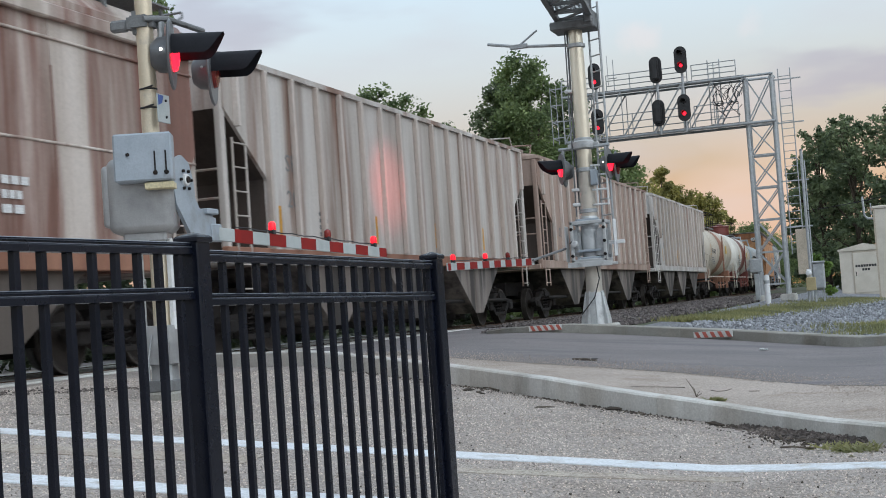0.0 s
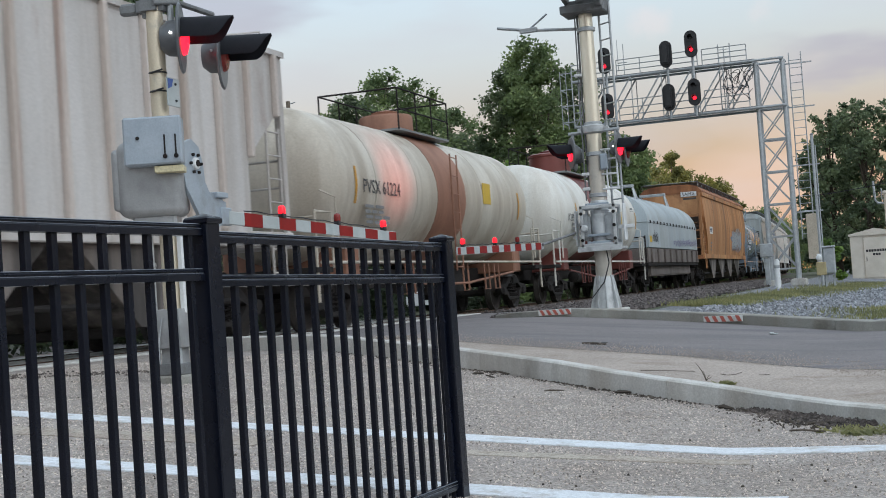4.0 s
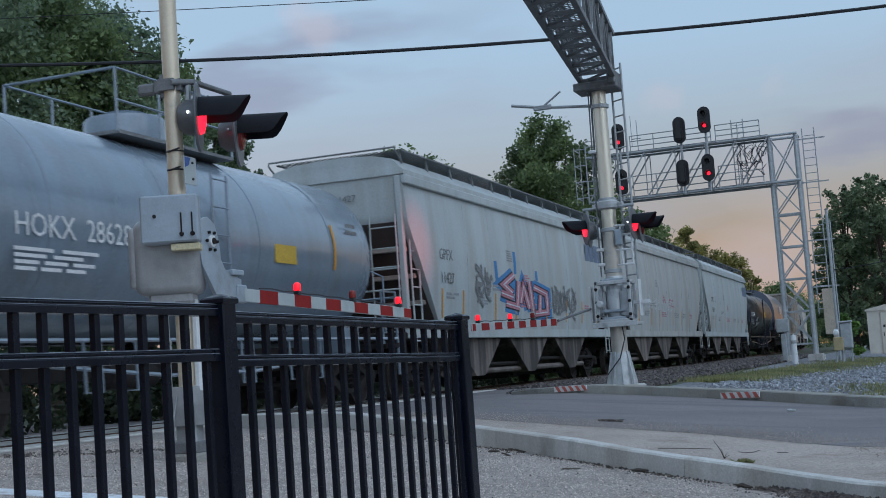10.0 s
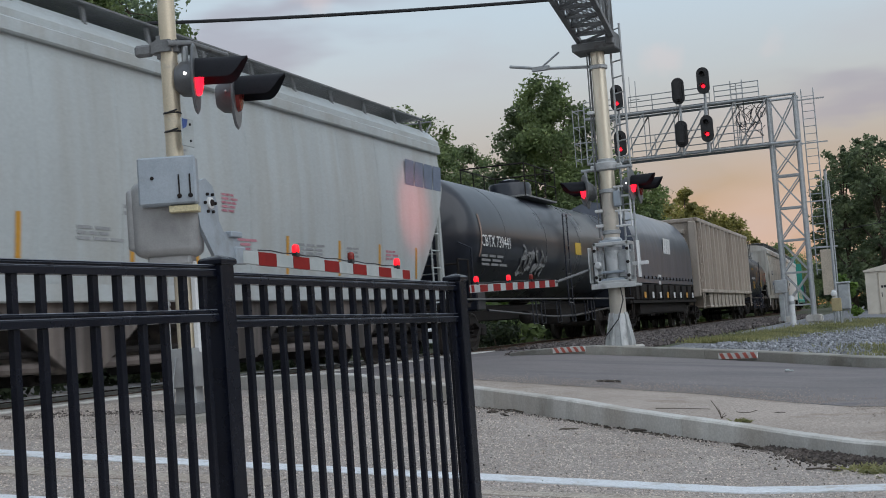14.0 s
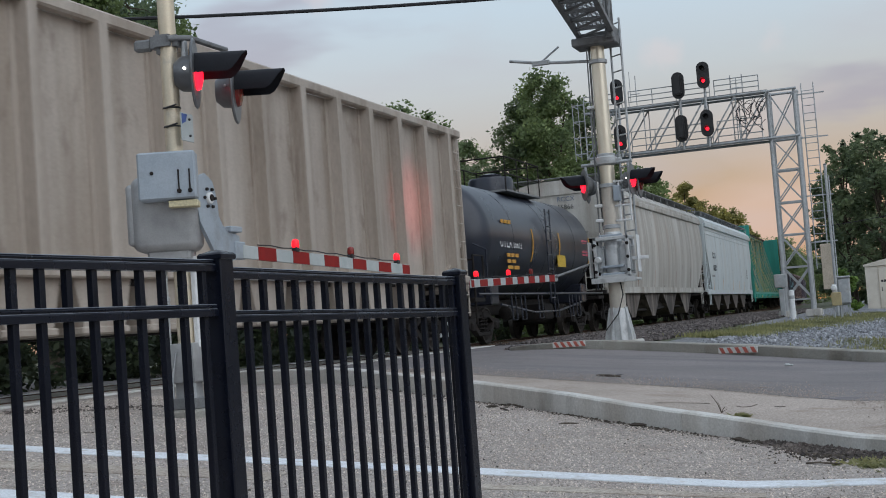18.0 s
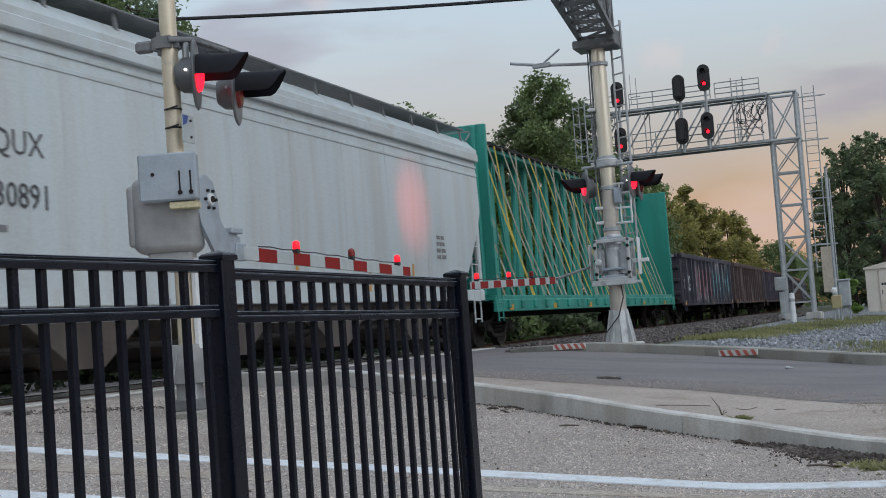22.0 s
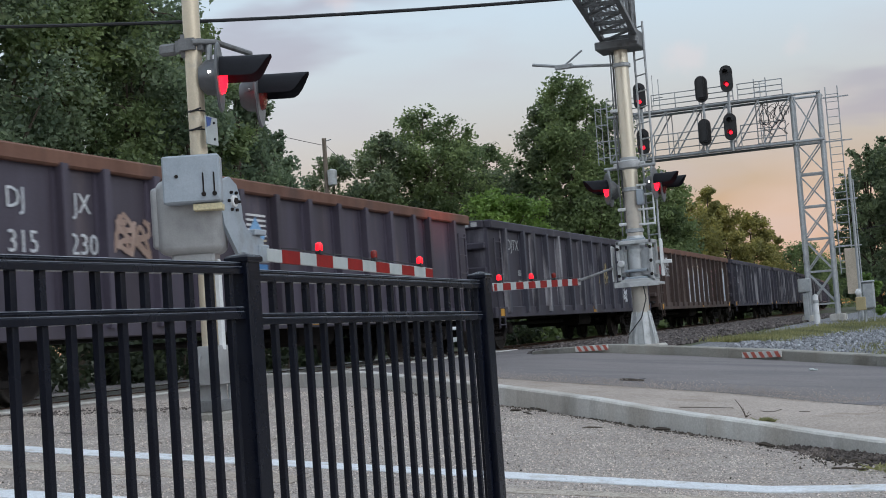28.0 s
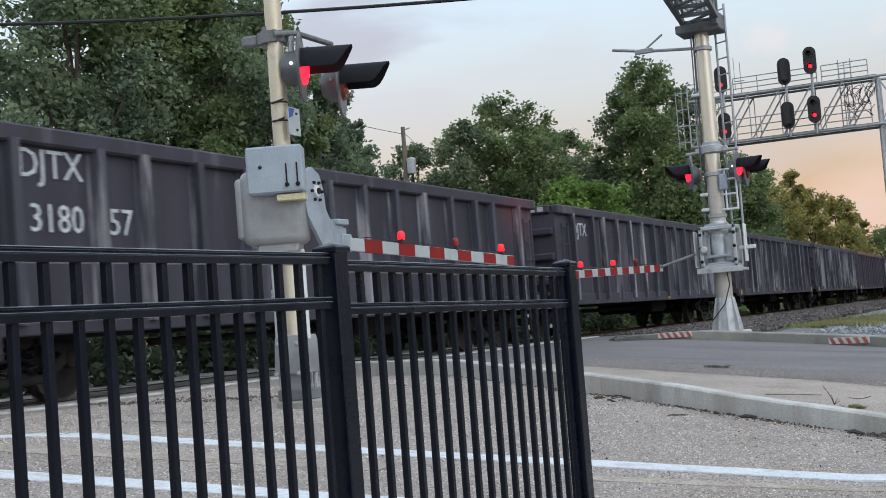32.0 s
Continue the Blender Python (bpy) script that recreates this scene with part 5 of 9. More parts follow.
def arched_letter(car, y0, y1, z0, z1, fill, line, x=1.506, lean=0.0, thick=0.03):
    """A tall letter with a round head, filled, and a bright line round its top."""
    r = (y1 - y0) / 2
    hz = min(r, (z1 - z0) * 0.4)
    arc = [(y0, z0)] + [((y0 + y1) / 2 - r * math.cos(a) + lean * math.sin(a), z1 - hz + hz * math.sin(a)) for a in (math.pi * i / 10 for i in range(11))] + [(y1, z0)]
    body = None
    if fill:
        body = part("graffiti_letter", Mesh().add([(x, a, b) for a, b in arc], [tuple(range(len(arc)))]), fill, car, "round-headed sprayed letter", smooth=0)
    vs = [(x + 0.004, *q) for pair in band_of(arc[1:-1], thick, 1) for q in pair]
    part("outline" if body else "graffiti_stroke", Mesh().add(vs, [(2 * i, 2 * i + 1, 2 * i + 3, 2 * i + 2) for i in range(len(vs) // 2 - 1)]), line, body or car, "sprayed outline", smooth=0)


def marks(car, x, y, z, lines, size, material, gap=1.45):
    for i, t in enumerate(lines):
        lettering(t, size, material, car, pose(x, y, z - i * size * gap, 90, 0, 90))


def roof_walk(car, half, z, wide, paint, drop, edge):
    """Grating on brackets along the roof's edges, with end hoops."""
    n = 34
    # a slotted plate: open cells between strips and cross bars
    xs, ys = [], []
    for i in range(n):
        x = -wide + 2 * wide * i / n
        xs += [x, x + 2 * wide / n * (0.62 if i < n - 1 else 1.0)]
    k = int(2 * half / 0.75)
    for i in range(k + 1):
        y = -half + (2 * half - 0.03) * i / k
        ys += [y, y + 0.03]
    c = len(xs)
    vs = [(x, y, zz) for zz in (z + 0.025, z) for y in ys for x in xs]
    m = c * len(ys)
    fs = []
    for j in range(len(ys) - 1):
        for i in range(c - 1):
            if i % 2 == 0 or j % 2 == 0:
                q = (j * c + i, j * c + i + 1, (j + 1) * c + i + 1, (j + 1) * c + i)
                fs += [q, tuple(m + v for v in reversed(q))]
    for j in range(len(ys) - 1):
        for i in (0, c - 1):
            fs.append((j * c + i, (j + 1) * c + i, m + (j + 1) * c + i, m + j * c + i))
    w = Mesh().add(vs, fs)
    part("running_board", w, P["grate"], car, "galvanised open grating walkway")
    br = Mesh().box(-0.02, 0.02, -0.03, 0.03, 0, 1.0).data("bracket")
    br.materials.append(P["grate"])
    k = int(2 * half / 1.5)
    for i in range(k + 1):
        part("bracket", br, None, car, at=pose(wide - 0.03, -half + 0.1 + i * (2 * half - 0.2) / k, z - drop, 0, -8, 0) @ Matrix.Diagonal((1, 1, drop, 1)))
    for s in (-1, 1):
        hp = Mesh().tube([(wide, s * half, z - 0.25), (wide, s * (half + 0.35), z - 0.05), (wide, s * (half + 0.35), z + 0.02), (-wide, s * (half + 0.35), z + 0.02), (-wide, s * (half + 0.35), z - 0.05), (-wide, s * half, z - 0.25)], 0.02, 6)
        part("grab_rail", hp, P["grate"], car)


def covered_hopper(name, length, paint, label, ribs=0, eave=4.5, sill=1.15, bulge=0.12, dark=None, seams=False, trim=None, walk_wide=1.42, cut=1.55, slope=None, bays=None, end=None, drop=1.6, sillpaint=None, ribpaint=None, foot=None):
    car = thing(name, pose(0, 0, 0), label, "freight wagon", "freight train")
    running_gear(car, length)
    half = length / 2 - 0.62
    lo = sill + 0.22
    mid = eave - drop
    bend = 1.0 if ribs else 1.15
    foot = foot or lo
    rows = []
    for z in ([lo] if foot > lo else []) + [foot + (mid - foot) * i / 8 for i in range(9)]:
        rows.append((z, 1.5 + bulge * math.sin(math.pi * (z - lo) / (eave - lo)), half - cut * min((mid - z) / (mid - foot), 1.0) ** bend))
    sloped = len(rows)
    for i in range(1, 7):
        z = mid + (eave - mid) * i / 6
        rows.append((z, 1.5 + bulge * math.sin(math.pi * (z - lo) / (eave - lo)), half))
    part("body", shell(rows, 12), paint, car, "riveted steel body")
    crown = [(eave + 0.12, 1.45, half + 0.02), (eave + 0.3, 0.5, half - 0.1), (eave + 0.33, 0.3, half - 0.15)] if ribs else [(eave + 0.14, 1.50, half + 0.03), (eave + 0.33, 1.32, half + 0.03), (eave + 0.43, 0.9, half + 0.02), (eave + 0.47, 0.3, half + 0.01)]
    part("roof", shell([(eave, 1.56, half + 0.04), (eave + 0.09, 1.56, half + 0.04)] + crown), trim or paint, car, "shallow steel roof")
    for i in range(10):
        part("roof_hatch", Mesh().lathe([(0.26, 0), (0.28, 0.06), (0.2, 0.1)], 12), trim or paint, car, at=pose(0.0, -half + 1 + i * (2 * half - 2) / 9, eave + 0.33))
    both("side_sill", 1.38, 1.50, -half - 0.1, half + 0.1, sill, lo + 0.02, 0.015, sillpaint or paint, car)
    for s in (-1, 1):
        y0, y1 = sorted((s * (half + 0.25), s * (half - cut - 0.5)))
        part("end_platform", Mesh().box(-1.45, 1.45, y0, y1, sill - 0.02, sill + 0.12, 0.01), dark or paint, car)
        # dark plate over the slope: the shade below the end wall is its colour
        part("slope_sheet", Mesh().prism([(s * (r[2] + 0.016), r[0]) for r in rows[:sloped]] + [(s * (r[2] - 0.01), r[0]) for r in reversed(rows[:sloped])], -1.44, 1.44), slope or P["slopedark"], car, "sloping end sheet with shade in its colour")
        if not ribs:
            for q in (2, 4, 6):
                z, y = rows[q][0], s * (rows[q][2] + 0.05)
                part("end_rib", Mesh().box(-1.4, 1.4, y - 0.05, y + 0.05, z - 0.05, z + 0.05, 0.015), slope or P["tan"], car)
            lad = Mesh()
            for x in (0.78, 1.34):
                lad.tube([(x, s * (half + 0.09), sill), (x, s * (half + 0.09), mid + 0.15)], 0.018, 6)
            for q in range(int((mid - sill) / 0.42) + 1):
                lad.tube([(0.78, s * (half + 0.09), sill + 0.15 + q * 0.42), (1.34, s * (half + 0.09), sill + 0.15 + q * 0.42)], 0.014, 6)
            part("end_ladder", lad, paint, car, "steel end ladder")
        if end:
            y0, y1 = sorted((s * (half - 0.01), s * (half + 0.012)))
            part("end_wall", Mesh().box(-1.48, 1.48, y0, y1, mid, eave), end, car, "rust-stained end wall")
    for s in (-1, 1):
        for x in (-1.42, 1.42):
            part("corner_post", Mesh().box(x - 0.06, x + 0.06, s * half - 0.07, s * half + 0.07, lo - 0.05, eave - 0.02, 0.015), paint, car)
            ladder(car, x + (0.07 if x > 0 else -0.07), s * (half - 0.45), sill - 0.5, min(mid + 0.1, 3.4), paint)
        for x in (-0.7, 0.7):
            part("brace", Mesh().tube([(x, s * (half - 0.1), lo), (x * 0.8, s * (half - 0.2), mid)], 0.05, 6), dark or paint, car)
        part("end_rail", Mesh().tube([(-1.42, s * (half + 0.02), sill + 1.0), (1.42, s * (half + 0.02), sill + 1.0)], 0.02, 6).tube([(-1.42, s * (half + 0.02), sill + 1.45), (1.42, s * (half + 0.02), sill + 1.45)], 0.02, 6), paint, car)
    nb = 3 if length < 19 else 4
    span = 2 * (half - cut) - 1.6
    for i in range(nb):
        y = -span / 2 + span * (i + 0.5) / nb
        wv = span / nb / 2
        b = Mesh().prism([(-wv, lo), (wv, lo), (0.30, 0.34), (-0.30, 0.34)], -1.36, 1.36)
        bay = part("hopper_bay", b, bays or P["grime"], car, "sloping discharge hopper", at=pose(0, y, 0))
        part("outlet_gate", GEAR["gate"], None, bay)
    part("brake_pipe", Mesh().tube([(1.2, -half + cut, 0.62), (1.2, -1.0, 0.58), (1.2, 1.5, 0.66), (1.2, half - cut, 0.62)], 0.045, 8), M["steel"], car)
    part("air_reservoir", Mesh().lathe([(0.05, -0.75), (0.19, -0.68), (0.2, 0.68), (0.05, 0.75)], 14, pose(1.0, 0.4, 0.72, 90, 0, 0)), M["steel"], car)
    if ribs:
        rib = Mesh().box(0, 0.10, -0.045, 0.045, 0, 1, 0.012).data("side_post")
        rib.materials.append(ribpaint or paint)
        for i in range(ribs):
            y = -half + 0.35 + i * (2 * half - 0.7) / (ribs - 1)
            e = max(0, cut - (half - abs(y)))
            z0 = foot + (mid - foot) * min(e / cut, 1) if e > 0 else lo
            for x, r in ((1.5, 0), (-1.5, 180)):
                part("side_post", rib, None, car, at=pose(x, y, z0, 0, 0, r) @ Matrix.Diagonal((1, 1, eave - z0, 1)))
    else:
        k = 8
        seam = Mesh().box(0, 0.008, -0.014, 0.014, 0, 1).data("weld_seam")
        seam.materials.append(paint)
        for i in range(1, k):
            y = -half + cut + 0.1 + (2 * half - 2 * cut - 0.2) * i / k
            for a in range(4):
                z0, z1 = lo + (eave - lo) * a / 4, lo + (eave - lo) * (a + 1) / 4
                w0, w1 = (1.5 + bulge * math.sin(math.pi * (z - lo) / (eave - lo)) for z in (z0, z1))
                part("weld_seam", seam, None, car, at=pose(w0 - 0.002, y, z0, 0, math.degrees(math.atan2(w1 - w0, z1 - z0)), 0) @ Matrix.Diagonal((1, 1, math.hypot(w1 - w0, z1 - z0), 1)))
    if not ribs:
        both("top_chord", 1.49, 1.60, -half - 0.02, half + 0.02, eave - 0.20, eave - 0.01, 0.02, paint, car, "boxed top chord")
    if seams:
        for z in (eave - 0.45, eave - 1.75):
            part("weld_seam", Mesh().box(1.5, 1.52 + bulge, -half, half, z, z + 0.035, 0.01), paint, car)
    if ribs:
        for s in (-1, 1):
            part("grab_rail", Mesh().tube([(1.3, s * (half - 0.05), eave + 0.1), (1.3, s * (half - 0.3), eave + 0.42), (0.5, s * (half - 0.3), eave + 0.46)], 0.02, 6), paint, car)
        roof_walk(car, half - 0.3, eave + 0.36, 0.42, paint, 0.12, 1.5)
    else:
        roof_walk(car, half - 0.3, eave + 0.53, walk_wide, paint, 0.46, 1.5)
    wf = lambda z: 1.5 + bulge * math.sin(math.pi * min(max((z - lo) / (eave - lo), 0), 1))
    return car, half, wf


def stripes(car, wf, ys, z, h, material=None):
    for y in ys:
        vs = [(wf(z + h * k / 5) + 0.005, y + e, z + h * k / 5) for k in range(6) for e in (-0.05, 0.05)]
        part("reflector", Mesh().add(vs, [(2 * k, 2 * k + 1, 2 * k + 3, 2 * k + 2) for k in range(5)]), material or P["yellow"], car, "yellow reflective strip")


def tank_wagon(name, length, paint, label, bands=(), dome=None, r=1.5, c=2.72, seams=5, railing=True, dark_low=False, mid=0.0):
    car = thing(name, pose(0, 0, 0), label, "tank wagon", "freight train")
    running_gear(car, length)
    h = length / 2 - 1.25
    turn = pose(0, 0, c, -90, 0, 0)

    def drum(y0, y1, rad, ends=False):
        prof = [(rad, y0), (rad, y1)]
        if ends:
            cap = [(math.sin(a), 0.55 * math.cos(a)) for a in (math.radians(d) for d in (6, 25, 45, 62, 76, 90))]
            prof = [(rad * s, y0 - rad * k) for s, k in cap[:-1]] + prof + [(rad * s, y1 + rad * k) for s, k in reversed(cap[:-1])]
        return Mesh().lathe(prof, 44, turn)

    part("tank_shell", drum(-h + 0.7, h - 0.7, r, True), paint, car, "welded cylindrical tank")
    for i in range(seams):
        y = -h + 1.0 + (2 * h - 2) * (i + 0.5) / seams
        part("weld_seam", drum(y - 0.02, y + 0.02, r + 0.005), paint, car)
    for y0, y1, m in bands:
        part("painted_band", drum(y0, y1, r + 0.008), m, car, "painted band round the tank")
    for s in (-1, 1):
        part("saddle", Mesh().box(-1.3, 1.3, s * (h - 1.2) - 0.3, s * (h - 1.2) + 0.3, 0.95, c - 1.1, 0.03), dome or paint, car)
        pl = Mesh().box(-1.45, 1.45, s * (length / 2 - 0.85) - 0.35, s * (length / 2 - 0.85) + 0.35, 1.02, 1.12, 0.01)
        part("end_platform", pl, M["steel"], car)
        er = Mesh()
        for x in (-1.42, 1.42):
            er.tube([(x, s * (length / 2 - 0.6), 0.5), (x, s * (length / 2 - 0.6), 2.1)], 0.03, 6)
            er.tube([(x, s * (length / 2 - 1.3), 1.1), (x, s * (length / 2 - 1.3), 2.1), (x, s * (length / 2 - 0.6), 2.1)], 0.025, 6)
        er.tube([(-1.42, s * (length / 2 - 0.6), 2.0), (1.42, s * (length / 2 - 0.6), 2.0)], 0.025, 6)
        part("end_rail", er, paint if not dark_low else M["steel"], car)
        part("grab_rail", Mesh().tube([(1.2, s * (h - 0.1), c - 0.2), (1.5, s * (h - 0.1), c - 0.35), (1.5, s * (h - 0.1), 1.3)], 0.02, 6), paint, car)
    part("side_rail", Mesh().tube([(1.46, -length / 2 + 0.7, 1.2), (1.46, length / 2 - 0.7, 1.2)], 0.03, 6).tube([(-1.46, -length / 2 + 0.7, 1.2), (-1.46, length / 2 - 0.7, 1.2)], 0.03, 6), paint, car)
    ladder(car, r + 0.06, 0.0, 1.0, c + 0.9, dome or paint)
    top = c + r
    dm = part("dome", Mesh().lathe([(0.68, -0.2), (0.68, 0.52), (0.72, 0.56), (0.72, 0.62), (0.62, 0.66), (0.2, 0.68)] if mid else [(0.62, -0.15), (0.62, 0.36), (0.58, 0.42), (0.2, 0.45)], 24), dome or paint, car, "manway dome", at=pose(0, mid, top))
    part("dome_lid", Mesh().lathe([(0.3, 0), (0.32, 0.07), (0.1, 0.12)], 16), dome or paint, dm, at=pose(0, 0, 0.67 if mid else 0.44))
    part("top_platform", Mesh().box(-0.95, 0.95, mid - 1.6, mid + 1.6, top - 0.12, top - 0.07), P["grate"], car)
    if railing:
        rl = Mesh()
        for x in (-0.93, 0.93):
            for z in (0.45, 0.9):
                rl.tube([(x, mid - 1.6, top - 0.1 + z), (x, mid + 1.6, top - 0.1 + z)], 0.02, 6)
            for y in (-1.6, -0.5, 0.5, 1.6):
                rl.tube([(x, mid + y, top - 0.1), (x, mid + y, top + 0.8)], 0.02, 6)
        for y in (-1.6, 1.6):
            rl.tube([(-0.93, mid + y, top + 0.8), (0.93, mid + y, top + 0.8)], 0.02, 6)
        part("top_railing", rl, paint if paint is P["bluegrey"] else M["steel"], car)
    pp = Mesh().tube([(1.30, -h + 1.6, 0.95), (1.34, -1.2, 0.72), (1.34, 1.2, 0.72), (1.30, h - 1.6, 0.95)], 0.03, 6)
    for y in (-3.2, -2.4, -0.8, 0.8, 2.4, 3.2):
        pp.tube([(1.34, y, 1.2), (1.36, y, 0.55), (1.36, y + 0.35, 0.55), (1.34, y + 0.35, 1.2)], 0.022, 6)
    part("side_step", pp, dome or paint, car, "bent pipe steps below the tank")
    part("brake_gear", Mesh().box(0.3, 1.0, 0.9, 1.9, 0.5, 0.95, 0.04).lathe([(0.05, -0.6), (0.18, -0.55), (0.18, 0.55), (0.05, 0.6)], 12, pose(0.75, -1.4, 0.75, 90, 0, 0)), M["steel"], car, "brake reservoir and cylinder")
    part("bottom_valve", Mesh().lathe([(0.16, 0), (0.16, 0.4), (0.3, 0.45), (0.3, 0.6)], 14), M["steel"], car, at=pose(0, 0, c - r - 0.5))
    wf = lambda z: math.sqrt(max(r * r - (z - c) ** 2, 0.01)) + 0.01
    return car, h, wf


def coil_wagon(name, length, paint, label, top=3.75, side=2.75, low=1.75, dark=None, frames=True, joint=None):
    car = thing(name, pose(0, 0, 0), label, "freight wagon", "freight train")
    running_gear(car, length)
    h = length / 2 - (0.8 if frames else 1.3)
    prof = [(1.52, low), (1.52, side)]
    for i in range(1, 9):
        a = math.radians(90 * i / 8)
        prof.append((1.52 * math.cos(a) if i < 8 else 0.05, side + (top - side) * math.sin(a)))
    rows = []
    for w, z in prof:
        k = (z - low) / (top - low)
        rows.append((z, w, h - (0.42 if frames else 0.12) * max(0, (k - 0.35) / 0.65) ** 2))
    part("hood", shell(rows, 8), paint, car, "rounded removable steel hood")
    joint = joint or side
    part("hood_joint", Mesh().box(-1.54, 1.54, -h - 0.01, h + 0.01, joint - 0.02, joint + 0.03, 0.01), paint, car)
    stud = Mesh().box(1.52, 1.57, -0.035, 0.035, joint - 0.05, joint + 0.06, 0.01).data("clamp")
    stud.materials.append(M["steel"])
    for i in range(16):
        part("clamp", stud, None, car, at=pose(0, -h + 0.5 + i * (2 * h - 1) / 15, 0))
    bd = Mesh().box(-1.5, 1.5, -h - 0.15, h + 0.15, 1.15, low - 0.03, 0.02).box(-1.3, 1.3, -h + 1.2, h - 1.2, 0.62, 1.15, 0.05)
    part("body", bd, dark or paint, car, "grimy steel trough")
    part("deck", Mesh().box(-1.48, 1.48, -length / 2 + 0.6, length / 2 - 0.6, 1.02, 1.14, 0.01), M["steel"], car)
    rb = Mesh().box(1.5, 1.58, -0.06, 0.06, 1.15, low - 0.05, 0.01).data("side_post")
    rb.materials.append(dark or paint)
    for i in range(9):
        part("side_post", rb, None, car, at=pose(0, -h + 0.4 + i * (2 * h - 0.8) / 8, 0))
    for s in (-1, 1):
        er = Mesh()
        for x in (-1.4, 1.4):
            er.tube([(x, s * (length / 2 - 0.65), 0.5), (x, s * (length / 2 - 0.65), 2.2), (x, s * (length / 2 - 1.15), 2.2), (x, s * (length / 2 - 1.15), 1.1)], 0.03, 6)
        er.tube([(-1.4, s * (length / 2 - 0.65), 2.15), (1.4, s * (length / 2 - 0.65), 2.15)], 0.025, 6)
        part("end_rail", er, paint if not dark else M["steel"], car)
        if frames:
            y = s * (h - 2.6)
            fr = Mesh()
            for x in (-0.75, 0.75):
                fr.beam((x, y - 0.35, side + 0.75), (x * 0.7, y, top + 0.42), 0.07, 0.07)
                fr.beam((x, y + 0.35, side + 0.75), (x * 0.7, y, top + 0.42), 0.07, 0.07)
            fr.box(-0.6, 0.6, y - 0.12, y + 0.12, top + 0.36, top + 0.48, 0.02)
            part("lifting_frame", fr, M["galv"], car, "welded lifting frame")
    if frames:
        part("ridge_beam", Mesh().box(-0.22, 0.22, -h + 0.8, h - 0.8, top - 0.02, top + 0.07, 0.02), M["galv"], car)
    return car, h


def open_hopper(name, length, paint, label):
    car = thing(name, pose(0, 0, 0), label, "freight wagon", "freight train")
    running_gear(car, length)
    h, top, lo = length / 2 - 0.8, 4.7, 1.45
    for x in (-1.43, 1.37):
        part("side_wall", Mesh().box(x, x + 0.06, -h, h, lo, top, 0.01), paint, car)
    for s in (-1, 1):
        part("end_wall", Mesh().prism([(s * h, top), (s * h, 2.3), (s * (h - 1.6), 1.2), (s * (h - 1.7), 1.28), (s * (h - 0.07), 2.36), (s * (h - 0.07), top)], -1.5, 1.5), paint, car)
        for i in range(6):
            z = 2.35 + i * 0.36
            part("end_rib", Mesh().box(-1.45, 1.0, s * (h + 0.08) - 0.1, s * (h + 0.08) + 0.1, z, z + 0.2, 0.03), paint, car)
        for x in (-1.36, 1.36):
            part("corner_post", Mesh().box(x - 0.17, x + 0.17, s * (h + 0.07) - 0.13, s * (h + 0.07) + 0.13, lo - 0.2, top, 0.03), paint, car)
        ladder(car, 1.60, s * (h - 0.3), 0.7, top - 0.3, paint, 0.2)
    part("top_chord", Mesh().box(1.44, 1.62, -h - 0.1, h + 0.1, top - 0.02, top + 0.16, 0.03).box(-1.62, -1.44, -h - 0.1, h + 0.1, top - 0.02, top + 0.16, 0.03).box(-1.44, 1.44, -h - 0.1, -h + 0.08, top - 0.02, top + 0.16, 0.03).box(-1.44, 1.44, h - 0.08, h + 0.1, top - 0.02, top + 0.16, 0.03), paint, car)
    both("side_sill", 1.46, 1.64, -h, h, lo - 0.02, lo + 0.14, 0.02, paint, car)
    part("floor", Mesh().box(-1.46, 1.46, -h + 1.5, h - 1.5, lo - 0.1, lo, 0.01), M["steel"], car)
    rib = Mesh().prism([(-0.17, 0), (0.17, 0), (0.17, 1), (-0.17, 1)], 0, 0.02).prism([(-0.095, 0), (0.095, 0), (0.095, 1), (-0.095, 1)], 0.02, 0.22).data("side_post")
    rib.materials.append(paint)
    n = 14
    for i in range(n):
        y = -h + 0.75 + i * (2 * h - 1.5) / (n - 1)
        for x, r in ((1.43, 0), (-1.43, 180)):
            part("side_post", rib, None, car, at=pose(x, y, lo, 0, 0, r) @ Matrix.Diagonal((1, 1, top - lo, 1)))
    ch = Mesh().prism([(-0.62, lo), (0.62, lo), (0.42, 0.78), (-0.42, 0.78)], 0.5, 1.5).box(0.45, 1.53, -0.5, 0.5, 0.74, 0.84, 0.02).data("discharge_chute")
    ch.materials.append(paint)
    for i in range(10):
        y = -h + 3.4 + i * (2 * h - 6.8) / 9
        part("discharge_chute", ch, None, car, at=pose(0, y, 0))
        part("discharge_chute", ch, None, car, at=pose(0, y, 0, 0, 0, 180))
    bars(car, 1.432, -h + 1.35, 3.4, 3, 0.35, 0.09, P["inkpale"])
    return car


